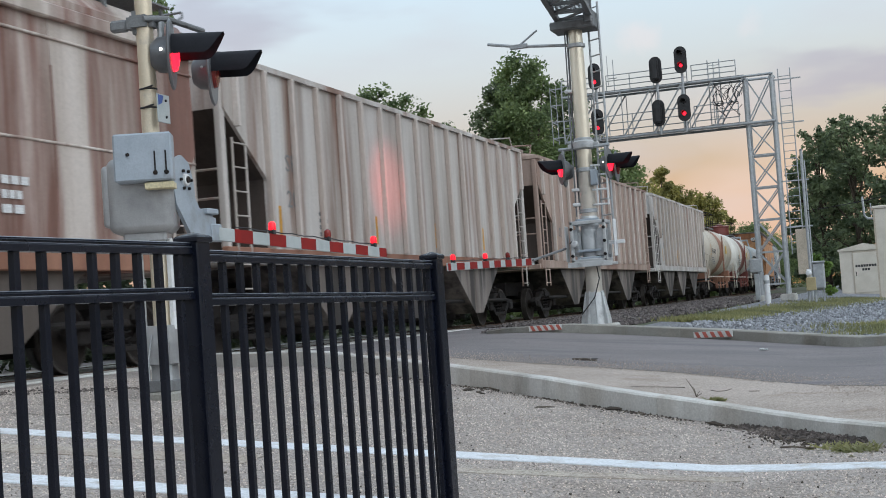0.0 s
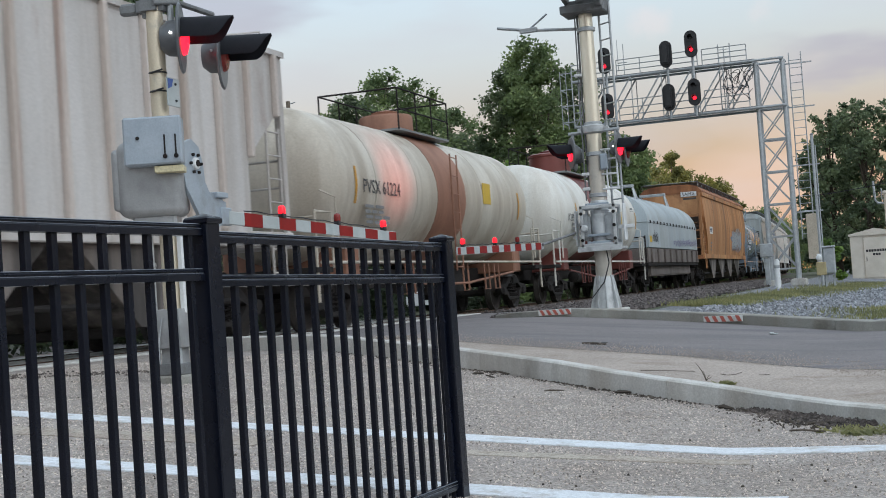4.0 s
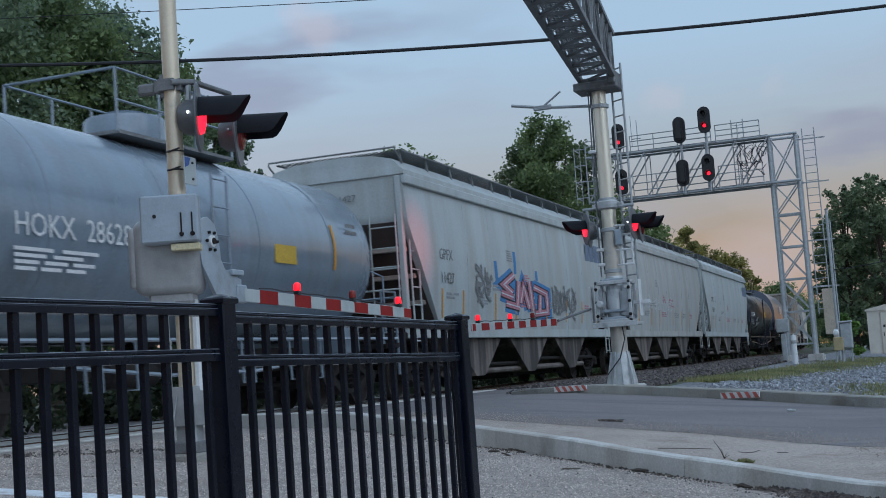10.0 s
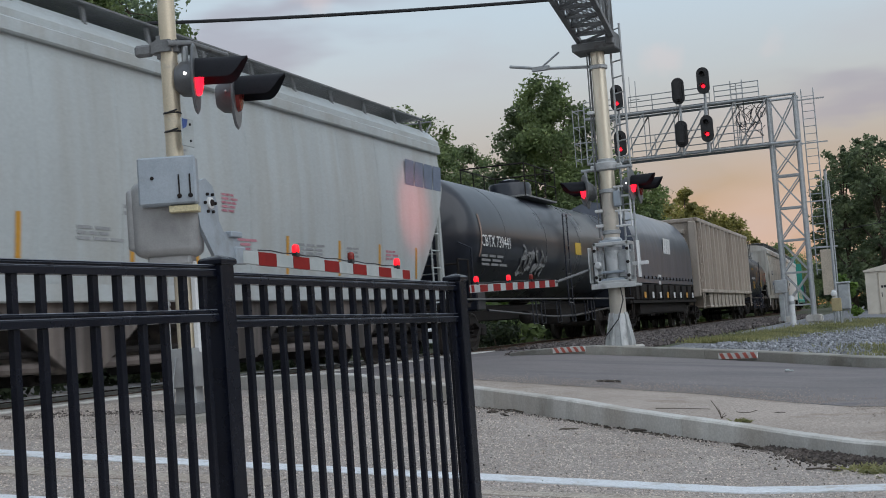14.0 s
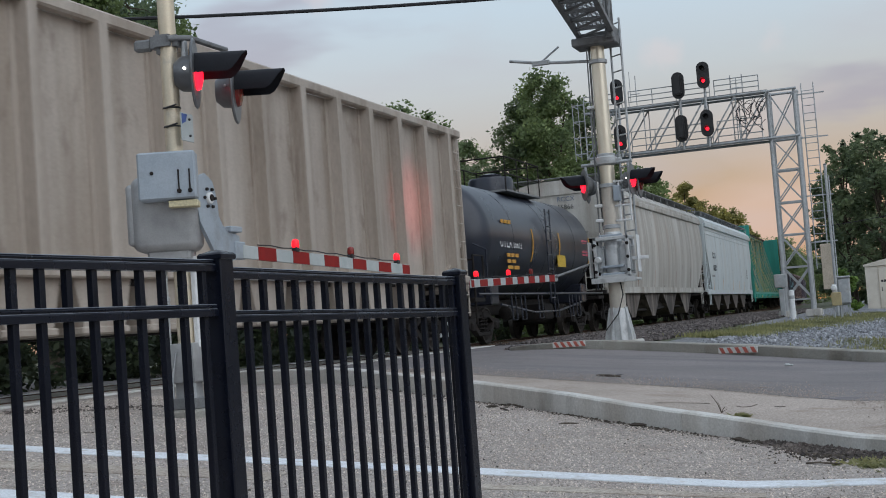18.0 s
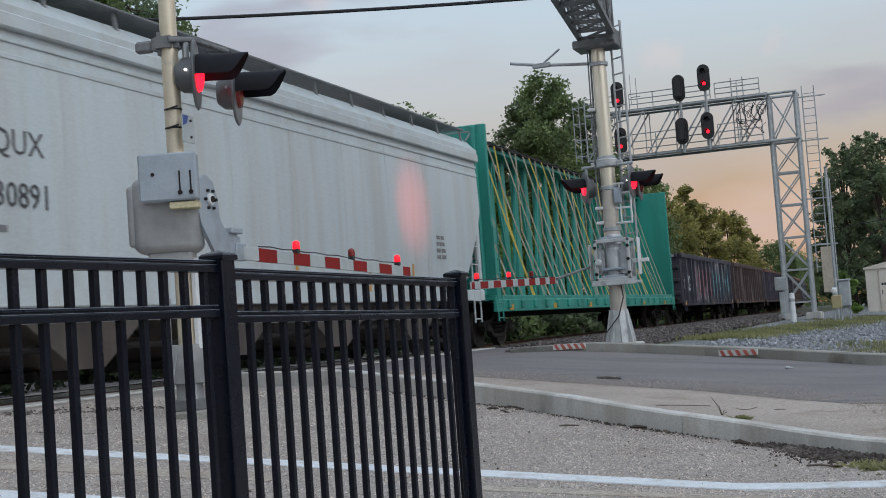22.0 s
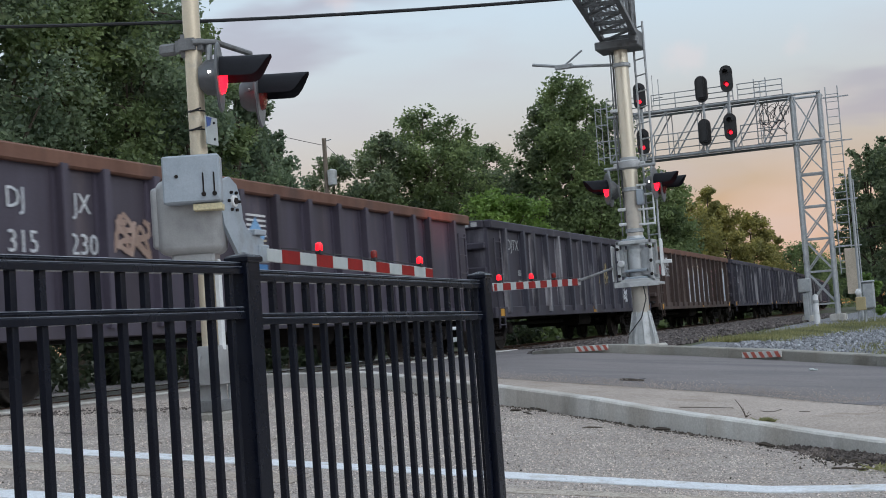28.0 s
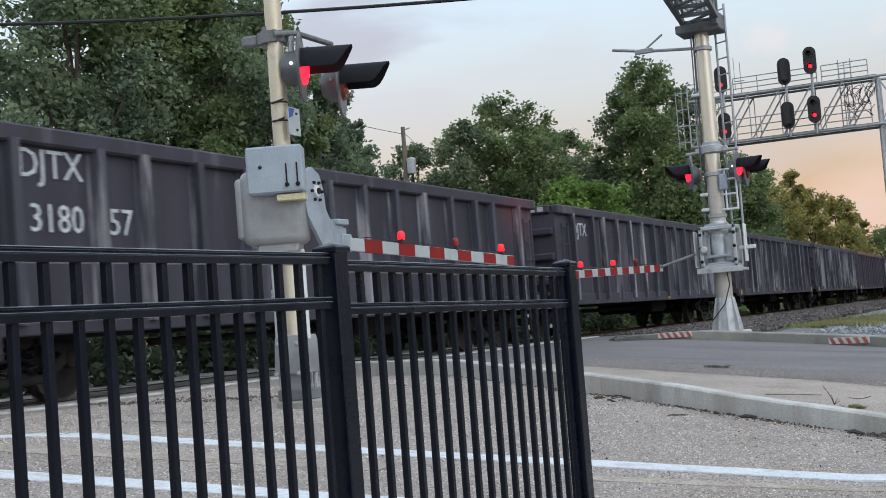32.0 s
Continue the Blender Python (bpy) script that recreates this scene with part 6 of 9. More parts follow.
def centerbeam(name, length, label):
    car = thing(name, pose(0, 0, 0), label, "freight wagon", "freight train")
    running_gear(car, length)
    g, h, top, deck = P["green"], length / 2 - 0.75, 5.3, 1.22
    part("deck", Mesh().box(-1.5, 1.5, -h, h, deck - 0.12, deck, 0.01), g, car, "riser-fitted loading deck")
    both("side_sill", 1.42, 1.52, -h, h, 0.82, deck - 0.1, 0.015, g, car)
    winch = Mesh().box(1.5, 1.58, -0.09, 0.09, 0.9, 1.1, 0.02).data("strap_winch")
    winch.materials.append(g)
    for i in range(20):
        part("strap_winch", winch, None, car, at=pose(0, -h + 0.9 + i * (2 * h - 1.8) / 19, 0))
    for s in (-1, 1):
        bw = part("bulkhead", Mesh().box(-1.5, 1.5, s * (h - 0.15) - 0.06, s * (h - 0.15) + 0.06, deck, top + 0.05, 0.02), g, car, "solid end bulkhead")
        for x in (-1.2, -0.4, 0.4, 1.2):
            part("bulkhead_rib", Mesh().box(x - 0.07, x + 0.07, s * (h - 0.02) - 0.08, s * (h - 0.02) + 0.08, deck, top, 0.02), g, bw)
        for x in (-1.35, 1.35):
            ladder(car, x + 0.16, s * (h - 0.28), 0.6, 2.9, g, 0.18)
    part("top_chord", Mesh().box(-0.42, 0.42, -h + 0.1, h - 0.1, top - 0.14, top, 0.02), g, car, "wide top chord of the centre beam")
    part("edge_guard", Mesh().tube([(0.45, -h + 0.2 + k * (2 * h - 0.4) / 60, top + 0.02 + 0.025 * math.sin(k * 2.1)) for k in range(61)], 0.055, 6), M["steel"], car, "dark rubber guard along the top chord")
    knob = Mesh().box(-0.5, 0.5, -0.08, 0.08, top - 0.02, top + 0.12, 0.03).data("strap_anchor")
    knob.materials.append(M["steel"])
    n = 20
    bay = (2 * h - 0.6) / n
    post = Mesh().prism([(-0.26, deck), (0.26, deck), (0.15, top - 0.12), (-0.15, top - 0.12)], -0.05, 0.05).data("centre_post")
    post.materials.append(g)
    for i in range(n + 1):
        y = -h + 0.3 + i * bay
        part("strap_anchor", knob, None, car, at=pose(0, y, 0))
        if 0 < i < n:
            part("centre_post", post, None, car, at=pose(0, y, 0))
    part("web_plate", Mesh().box(-0.12, 0.12, h - 3.6, h - 0.2, deck, top - 0.12, 0.01), g, car)
    part("web_plate", Mesh().box(-0.12, 0.12, -h + 0.2, -h + 2.2, deck, top - 0.12, 0.01), g, car)
    for i in range(n):
        y = -h + 0.3 + i * bay
        a, b = (deck, top - 0.2) if i % 2 else (top - 0.2, deck)
        part("diagonal", Mesh().beam((0.1, y, a), (0.1, y + bay, b), 0.06, 0.09), g, car)
    rng = random.Random(11)
    for i in range(33):
        # taut straps, nearly all drawn the same way, a few loose ones across them
        loose = i % 3 == 2
        y = -h + 0.7 + i * (2 * h - 2.4) / 32
        lean = -rng.uniform(0.5, 1.3) if loose else rng.uniform(0.85, 1.25)
        slack = rng.uniform(0.15, 0.45) if loose else rng.uniform(0.0, 0.06)
        a, b = Vector((0.48, y, top + 0.05)), Vector((1.5, y + lean, 1.0))
        mid = a.lerp(b, 0.5) - Vector((slack, 0, slack * 0.3))
        w = rng.uniform(0.038, 0.05)
        vs = []
        for p in (a, a.lerp(mid, 0.55), mid, mid.lerp(b, 0.5), b):
            vs += [p + Vector((0, -w, 0)), p + Vector((0.012, w, 0))]
        st = Mesh().add(vs, [(2 * k, 2 * k + 1, 2 * k + 3, 2 * k + 2) for k in range(4)])
        yellow = rng.random() < 0.22
        part("tie_down_strap", st, P["strapyellow"] if yellow else P["strap"], car, "hanging yellow strap" if yellow else "hanging grey strap")
    for i in range(6):
        part("reflector", Mesh().box(1.525, 1.532, -h + 1 + i * 4.0, -h + 1.3 + i * 4.0, 0.86, 1.0), P["yellow"], car, "yellow reflective strip")
    return car


def gondola(name, length, paint, label, chord=None, ribs=None):
    car = thing(name, pose(0, 0, 0), label, "gondola wagon", "freight train")
    running_gear(car, length)
    h, top, lo = length / 2 - 0.72, 2.9, 0.85
    chord = chord or paint
    for x in (-1.5, 1.45):
        part("side_wall", Mesh().box(x, x + 0.05, -h, h, lo, top, 0.01), paint, car)
    part("floor", Mesh().box(-1.45, 1.45, -h, h, lo + 0.1, lo + 0.22, 0.01), M["steel"], car)
    both("side_sill", 1.47, 1.56, -h, h, 0.74, lo + 0.14, 0.015, paint, car)
    both("top_chord", 1.42, 1.60, -h - 0.05, h + 0.05, top - 0.14, top + 0.06, 0.025, chord, car, "heavy top chord")
    for s in (-1, 1):
        e = part("end_wall", Mesh().box(-1.5, 1.5, s * h - 0.04, s * h + 0.04, lo, top, 0.01), paint, car)
        for z in (1.2, 1.75, 2.3):
            part("end_rib", Mesh().box(-1.45, 1.45, s * (h + 0.06) - 0.08, s * (h + 0.06) + 0.08, z, z + 0.16, 0.03), paint, e)
        part("end_chord", Mesh().box(-1.42, 1.42, s * h - 0.12, s * h + 0.12, top - 0.12, top + 0.06, 0.025), chord, car)
        ladder(car, 1.56, s * (h - 0.42), 0.5, top - 0.35, paint, 0.2)
        part("end_platform", Mesh().box(-1.4, 1.4, s * (h + 0.3) - 0.25, s * (h + 0.3) + 0.25, 0.98, 1.06), M["steel"], car)
    rib = Mesh().prism([(-0.13, 0), (0.13, 0), (0.13, 1), (-0.13, 1)], 0, 0.015).prism([(-0.065, 0), (0.065, 0), (0.065, 1), (-0.065, 1)], 0.015, 0.13).data("side_post")
    rib.materials.append(ribs or paint)
    n = 14
    for i in range(n):
        y = -h + 0.93 + i * (2 * h - 1.86) / (n - 1) + {1: 0.28, 12: -0.28}.get(i, 0.0)
        for x, r in ((1.5, 0), (-1.5, 180)):
            part("side_post", rib, None, car, at=pose(x, y, lo, 0, 0, r) @ Matrix.Diagonal((1, 1, top - lo - 0.1, 1)))
    for y in (-h + 0.45, h - 0.45, 0.6):
        part("reflector", Mesh().box(1.565, 1.572, y - 0.12, y + 0.12, 0.78, 0.95), P["yellow"], car, "yellow reflective strip")
    part("brake_gear", Mesh().box(-0.7, 0.9, 1.2, 2.6, 0.45, 0.8, 0.04).tube([(0.4, -3.5, 0.6), (0.4, 3.5, 0.6)], 0.05, 8), M["steel"], car)
    return car, h


TRAIN = []  # wagon, distance of its middle along the train


def couple(car, start, end):
    TRAIN.append((car, (start + end) / 2))
    return car


def build_train():
    car, h, wf = covered_hopper("hopper_wagon", 18.6, P["grey_rust"], "pale grey covered hopper wagon streaked with rust", 0, 4.6, 1.3, 0.02, seams=True, sillpaint=P["rustband"])
    couple(car, -2.0, 16.6)
    bars(car, 1.53, h - 4.5, 2.3, 3, 0.6, 0.1, P["inkwhite"])
    spec = ((16.35, 34.55, P["grey"], "pale grey ribbed covered hopper wagon with rusty lower edge", ["SR", "20"]),
            (34.85, 53.05, P["brown_grey"], "brown-grey ribbed covered hopper wagon", ["", "03"]),
            (53.5, 70.9, P["silver"], "silver-grey ribbed covered hopper wagon", ["SRN", "1030"]))
    for a, b, paint, label, text in spec:
        car, h, wf = covered_hopper("hopper_wagon", b - a, paint, label, 17, 4.6, 1.45, 0.0, cut=1.35, drop=0.76, foot=2.82, sillpaint=P["rustband"] if paint is P["grey"] else None, ribpaint=P["ribpale"], bays=P["baygrime"])
        couple(car, a, b)
        marks(car, 1.505, -h + 2.05, 3.0, text, 0.42, P["inkpale"])
        bars(car, 1.505, -h + 3.3, 2.3, 4, 0.5, 0.07, P["inkpale"])
        stripes(car, lambda z: 1.5, (-h + 1.75, -h + 6, 1.0, h - 4), 1.85, 0.55)
    car, h, wf = tank_wagon("tank_wagon", 15.7, P["cream"], "cream tank wagon with a rust-brown band", [(-1.0, 0.9, P["rustband"])], P["rustband"])
    couple(car, 70.8, 86.5)
    marks(car, 1.51, -h + 1.42, 2.52, ["PVSX 61224"], 0.38, P["ink"])
    bars(car, 1.49, -h + 1.5, 2.24, 4, 1.6, 0.06, P["inkpale"])
    part("placard", Mesh().box(1.5, 1.51, 2.2, 2.8, 2.6, 3.1), P["placard"], car, "yellow warning placard")
    stripes(car, wf, (-h + 1.1, h - 1.4), 2.3, 0.7)
    car, h, wf = tank_wagon("tank_wagon", 14.7, P["white"], "white tank wagon with a maroon middle band", [(-2.0, 0.85, P["maroon"])], P["maroon"], mid=-1.0)
    couple(car, 86.8, 101.5)
    marks(car, 1.50, -5.1, 2.42, ["112703"], 0.33, P["ink"])
    bars(car, 1.48, -h + 1.6, 2.3, 4, 2.0, 0.08, P["inkpale"])
    part("placard", Mesh().box(1.5, 1.51, 2.15, 2.7, 2.45, 2.95), P["placard"], car, "yellow warning placard")
    spray(car, wf, 0.35, 0.85, 1.9, 3.6, None, P["g_white"], 4, 1)
    stripes(car, wf, (-4.0, 1.3, h - 0.9), 2.4, 0.6)
    bars(car, 1.46, 4.5, 3.1, 6, 0.7, 0.07, P["inkpale"])
    car, h = coil_wagon("coil_wagon", 14.5, P["hood"], "steel coil wagon with a pale blue-grey hood", 3.95, 2.75, 1.75, P["grimered"])
    couple(car, 100.85, 115.35)
    spray(car, lambda z: 1.522, -0.6, h - 0.2, 1.85, 2.2, None, P["g_lilac"], 7, 14, None, 0.013)
    spray(car, lambda z: 1.522, -5.55, -4.3, 1.95, 2.4, None, P["g_black"], 8, 5, None, 0.014)
    part("placard", Mesh().box(1.523, 1.53, -6.2, -5.72, 1.95, 2.2), P["placard"], car, "yellow stencil panel")
    car, h, wf = covered_hopper("hopper_wagon", 21.6, P["orange"], "faded orange covered hopper wagon with rusty ends", 0, 4.67, 1.35, 0.12, P["orange_rust"], cut=1.4, drop=1.2, slope=P["slopedark"], bays=P["baygrime"], end=P["orange_end"], trim=P["orange_rust"])
    couple(car, 116.55, 138.15)
    part("sign_plate", Mesh().box(wf(2.8), wf(2.8) + 0.008, -h + 1.72, -h + 2.88, 2.62, 2.98), P["inkwhite"], car, "white plate")
    marks(car, wf(2.8) + 0.012, -h + 1.80, 2.69, ["SAMX"], 0.34, P["inkblue"])
    part("sign_plate", Mesh().box(0.52, 1.30, -h - 0.055, -h - 0.04, 4.50, 4.74), P["inkwhite"], car, "white plate")
    lettering("SAMX", 0.25, P["ink"], car, pose(0.58, -h - 0.06, 4.535, 90, 0, 0))
    part("data_stencil", Mesh().box(0.62, 1.28, -h - 0.022, -h - 0.018, 4.34, 4.44), P["grime"], car, "worn number as a plain bar")
    bars(car, wf, -h + 2.1, 2.1, 3, 0.6, 0.1, P["inkpale"])
    spray(car, wf, 1.9, 4.2, 1.75, 3.1, None, P["g_dull"], 21, 6, P["inkblue"], 0.036, 4)
    spray(car, wf, 4.3, 7.0, 1.75, 3.2, None, P["g_dull"], 22, 7, P["inkblue"], 0.036, 4)
    for y0, y1, z in ((1.1, 2.1, 2.55), (6.9, 7.5, 2.3)):
        part("graffiti_stroke", Mesh().add([(wf(z) + 0.006, y0, z), (wf(z) + 0.006, (y0 + y1) / 2, z - 0.16), (wf(z) + 0.006, y1, z + 0.05), (wf(z) + 0.006, (y0 + y1) / 2, z + 0.18)], [(0, 1, 2, 3)]), P["inkblue"], car, "dark sprayed arrow")
    car, h, wf = tank_wagon("tank_wagon", 15.0, P["bluegrey"], "blue-grey tank wagon with a rusty lower stripe", (), None, seams=4)
    couple(car, 138.0, 153.0)
    marks(car, 1.50, -h + 1.62, 2.42, ["HOKX  286281"], 0.40, P["inkwhite"])
    bars(car, 1.485, -h + 1.62, 2.24, 4, 2.2, 0.045, P["inkwhite"])
    part("placard", Mesh().box(1.49, 1.5, 1.8, 2.55, 2.42, 2.72), P["placard"], car, "yellow warning placard")
    bars(car, 1.46, h - 1.6, 3.2, 6, 0.6, 0.07, P["inkpale"])
    stripes(car, wf, (-h + 0.75, h - 2.2), 2.4, 0.8)
    for a, b, text, paint in ((152.3, 170.9, ["GPFX", "11427"], P["offwhite"]), (170.95, 189.55, ["GPFX", "11545"], P["offwhite2"]), (189.5, 208.1, ["GPFX", "11602"], P["offwhite"])):
        car, h, wf = covered_hopper("hopper_wagon", b - a - 0.1, paint, "off-white smooth-sided covered hopper wagon", 0, 4.5, 1.2, 0.09, M["steel"], cut=1.65, drop=0.95, bays=P["baygrime"])
        couple(car, a, b)
        part("discharge_pipe", Mesh().tube([(1.15, -h + 2.6, 0.44), (1.15, h - 2.6, 0.44)], 0.07, 8), P["grimered"], car, "dirty discharge pipe under the hoppers")
        marks(car, wf(2.9) + 0.004, -h + (1.65 if text[1] == "11427" else 1.9), 2.86, text, 0.34, P["inkpale"])
        bars(car, wf, -h + 2.0, 2.12, 2, 0.9, 0.05, P["inkfaint"])
        bars(car, wf, -h + 5.2, 2.4, 2, 1.3, 0.05, P["inkfaint"])
        stripes(car, wf, (-h + 1.75, -h + 3.1, -h + 5.4, -1.6, 1.2, 3.2, 5.0, h - 1.75), 1.62, 0.62)
        for y, w, red in ((-h + 4.2, 1.1, False), (-1.2, 1.5, True), (1.5, 1.3, False), (3.5, 0.8, False), (5.3, 0.7, True)):
            bars(car, wf, y, 2.1, 3, w, 0.04, P["g_rose"] if red else P["inkfaint"])
        bars(car, wf, -h + 6.4, 3.3, 5, 0.5, 0.035, P["inkfaint"])
        bars(car, wf, -0.9, 2.75, 5, 0.6, 0.035, P["g_rose"])
        lettering(" ".join(text), 0.2, P["inkpale"], car, pose(-0.55, -h - 0.03, 4.05, 90, 0, 0))
        if text[1] != "11545":
            # the owner's large letters are plain blue bars
            bars(car, wf(3.5) + 0.004, 5.75 if text[1] == "11427" else 6.5, 3.5, 1, 2.1, 0.52, P["inkblue"], "owner_mark")
        if text[1] == "11427":
            word = [[[(265, 310), (140, 225), (245, 165)], [(110, 160), (250, 130)], [(165, 80), (330, 55)]], [[(322, 265), (300, 60)]],
                    [[(340, 90), (378, 230), (455, 50)], [(452, 275), (500, 30)]], [[(510, 230), (685, 185), (700, 30), (530, 10)], [(600, 170), (590, 30)]]]
            piece(car, wf, -h + 5.05, 1.78, 0.0069, 0.0031, word, (("graffiti_letter", 25, P["g_rose"], 0.014, "pink sprayed letter"), ("outline", 36, P["g_black"], 0.009, "black sprayed outline"), ("halo", 66, P["g_blue"], 0.004, "blue sprayed background"), ("shine", 5, P["g_white"], 0.018, "pale inner line")))
            piece(car, wf, -h + 5.05, 1.78, 0.0069, 0.0031, [[[(285, 320), (290, 400), (286, 500)]], [[(70, 230), (60, 400)]], [[(560, 290), (556, 370)]]], (("graffiti_stroke", 16, P["g_blue"], 0.004, "blue sprayed flare"),))
            spray(car, wf, -h + 10.4, -h + 13.0, 1.7, 2.7, None, P["inkpale"], 33, 4)
            spray(car, wf, -h + 3.9, -h + 5.1, 1.9, 2.9, None, P["inkpale"], 35, 2)
        elif text[1] == "11545":
            spray(car, wf, -h + 3.9, -h + 9.6, 2.05, 2.7, None, P["g_faint"], 37, 9, None, 0.018, 2)
            bars(car, wf, -h + 9.0, 2.6, 3, 1.2, 0.07, P["g_rose"])
    car, h, wf = tank_wagon("tank_wagon", 19.3, P["blacktank"], "glossy black tank wagon with white lettering", (), None, seams=4, dark_low=True)
    couple(car, 207.95, 227.25)
    marks(car, 1.50, -7.5, 2.45, ["CBTX 739441"], 0.40, P["inkwhite"])
    bars(car, 1.47, -7.5, 2.2, 3, 2.2, 0.06, P["inkpale"])
    spray(car, wf, -4.3, -1.9, 1.75, 2.6, None, P["inkpale"], 41, 4)
    part("placard", Mesh().box(1.5, 1.51, 1.2, 1.85, 2.5, 2.85), P["placard"], car, "yellow warning placard")
    bars(car, 1.48, h - 1.7, 3.0, 6, 0.5, 0.07, P["inkwhite"])
    stripes(car, wf, (-h + 0.9, h - 3.4), 2.2, 1.0, P["brown_grey"])
    car, h = coil_wagon("coil_wagon", 14.8, P["darkhood"], "steel coil wagon with a dark slate hood", 4.75, 2.9, 1.75, M["steel"], False, 1.95)
    couple(car, 225.8, 240.6)
    bars(car, 1.53, -0.55, 2.95, 1, 1.5, 0.6, P["inkwhite"], "owner_mark")
    bars(car, 1.53, -2.0, 1.95, 2, 0.6, 0.14, P["inkwhite"])
    for i in range(8):
        part("reflector", Mesh().box(1.585, 1.59, -h + 0.8 + i * 1.5, -h + 1.15 + i * 1.5, 1.2, 1.42), P["yellow"] if i % 3 == 0 else P["inkwhite"], car, "reflective strip")
    car = open_hopper("hopper_wagon", 21.7, P["tan"], "tan-grey ribbed open-top hopper wagon")
    couple(car, 240.5, 262.2)
    car, h, wf = tank_wagon("tank_wagon", 13.6, P["dulltank"], "black tank wagon with faded lettering and yellow strips", (), None, r=1.48, c=2.6, seams=3, dark_low=True)
    couple(car, 261.7, 275.3)
    marks(car, 1.47, -4.2, 2.35, ["UTLX"], 0.40, P["inkwhite"])
    marks(car, 1.47, -3.1, 2.35, ["66672"], 0.30, P["inkwhite"])
    bars(car, 1.47, -3.7, 2.12, 3, 1.3, 0.09, P["yellow"])
    bars(car, 1.46, -4.0, 2.95, 1, 1.0, 0.09, P["yellow"])
    part("placard", Mesh().box(1.44, 1.45, 1.1, 1.95, 1.95, 2.28), P["placard"], car, "yellow warning placard")
    bars(car, 1.47, 3.9, 2.75, 6, 0.75, 0.05, P["g_pink"])
    stripes(car, wf, (-1.38, 1.28, 4.75), 2.05, 0.85)
    car, h, wf = covered_hopper("hopper_wagon", 20.7, P["dirtywhite"], "dirty white covered hopper wagon with rust stains", 0, 4.5, 1.18, 0.12, M["steel"], cut=1.5, drop=1.52, slope=M["steel"], bays=P["baygrime"])
    couple(car, 274.7, 295.4)
    marks(car, wf(2.9) + 0.004, -h + 2.05, 2.85, ["RCCX", "15866"], 0.42, P["inkblue"], 1.75)
    lettering("RCCX", 0.22, P["inkblue"], car, pose(0.0, -h - 0.02, 4.28, 90, 0, 0))
    lettering("15866", 0.22, P["ink"], car, pose(0.0, -h - 0.02, 4.02, 90, 0, 0))
    for k in range(7):
        part("data_stencil", Mesh().box(0.28, 0.28 + (0.15, 0.28, 0.2, 0.5, 0.42, 0.68, 0.6)[k], -h - 0.022, -h - 0.018, 3.72 - 0.105 * k, 3.76 - 0.105 * k), P["inkpale"], car, "small unreadable stencilled data")
    for k, (y, z, w, t) in enumerate(((1.0, 4.1, 0.55, 0.09), (0.85, 3.8, 0.6, 0.12), (1.15, 3.95, 0.4, 0.06), (1.2, 3.45, 0.35, 0.07), (1.55, 3.15, 0.16, 0.05), (1.5, 2.7, 0.1, 0.2))):
        piece(car, wf, -h + y, z, 1, 1, [[[(0, 0), (w * 0.4, t * 0.3), (w, -t * 0.2)]]], (("rust_stain", t, P["ruststain"], 0.004 + 0.001 * k, "pale rust stain"),))
    piece(car, wf, -h + 1.62, 1.55, 1, 1, [[[(0, 0), (0.0, 0.7), (0.02, 1.3)]]], (("rust_stain", 0.035, P["ruststain"], 0.004, "rust streak"),))
    bars(car, wf, -h + 2.3, 2.0, 2, 1.2, 0.09, P["inkpale"])
    stripes(car, wf, (-h + 1.7, -h + 4.6, -2, 2.5, 6.0), 1.45, 0.6, P["brown_grey"])
    car, h, wf = covered_hopper("hopper_wagon", 20.4, P["ice"], "clean pale ice-grey covered hopper wagon", 0, 4.5, 1.1, 0.05, M["steel"], cut=1.35, drop=1.35)
    couple(car, 295.9, 316.3)
    marks(car, wf(2.9) + 0.004, -h + 1.9, 2.85, ["EQUX", "630891"], 0.42, P["ink"])
    bars(car, wf, -h + 1.4, 1.95, 1, 1.2, 0.08, P["inkpale"])
    bars(car, wf, h - 3.0, 2.4, 4, 0.7, 0.08, P["inkpale"])
    stripes(car, wf, (-h + 1.9, -h + 5.5, 0, 3.0, h - 4.4), 1.3, 0.55)
    part("rub_strip", Mesh().box(1.5, 1.54, -h, h, 3.95, 4.02, 0.01).box(1.5, 1.54, -h, h, 4.15, 4.22, 0.01), P["ice"], car)
    couple(centerbeam("centerbeam_wagon", 24.8, "empty teal-green centerbeam flat wagon with loose straps"), 315.8, 340.6)
    # the rake of gondolas
    kinds = {k: gondola("gondola_wagon", 17.6, P[k], lab, ch, {"gon_black": P["gon_rib"], "gon_brown": P["gon_ribbrown"]}.get(k)) for k, lab, ch in (
        ("gon_black", "black ribbed gondola wagon with worn paint", None),
        ("gon_brown", "red-brown ribbed gondola wagon", None),
        ("gon_grey", "charcoal gondola wagon with a rusty top chord", P["rusttop"]),
        ("gon_rust", "dark rust-brown gondola wagon with a rusty top chord", P["rusttop"]))}
    order = ["gon_black", "gon_brown", "gon_grey", "gon_black", "gon_rust", "gon_black", "gon_black", "gon_black", "gon_black", "gon_grey", "gon_black", "gon_black", "gon_brown", "gon_black", "gon_grey"]
    first = {}
    cars = []
    for i, k in enumerate(order):
        a = 341.2 + 17.65 * i
        base, h = kinds[k]
        if k in first:
            car = copy_thing(base, pose(0, 0, 0))
        else:
            car = first[k] = base
        cars.append(car)
        couple(car, a, a + 17.65)
    flat = lambda z: 1.505
    h = 17.6 / 2 - 0.72
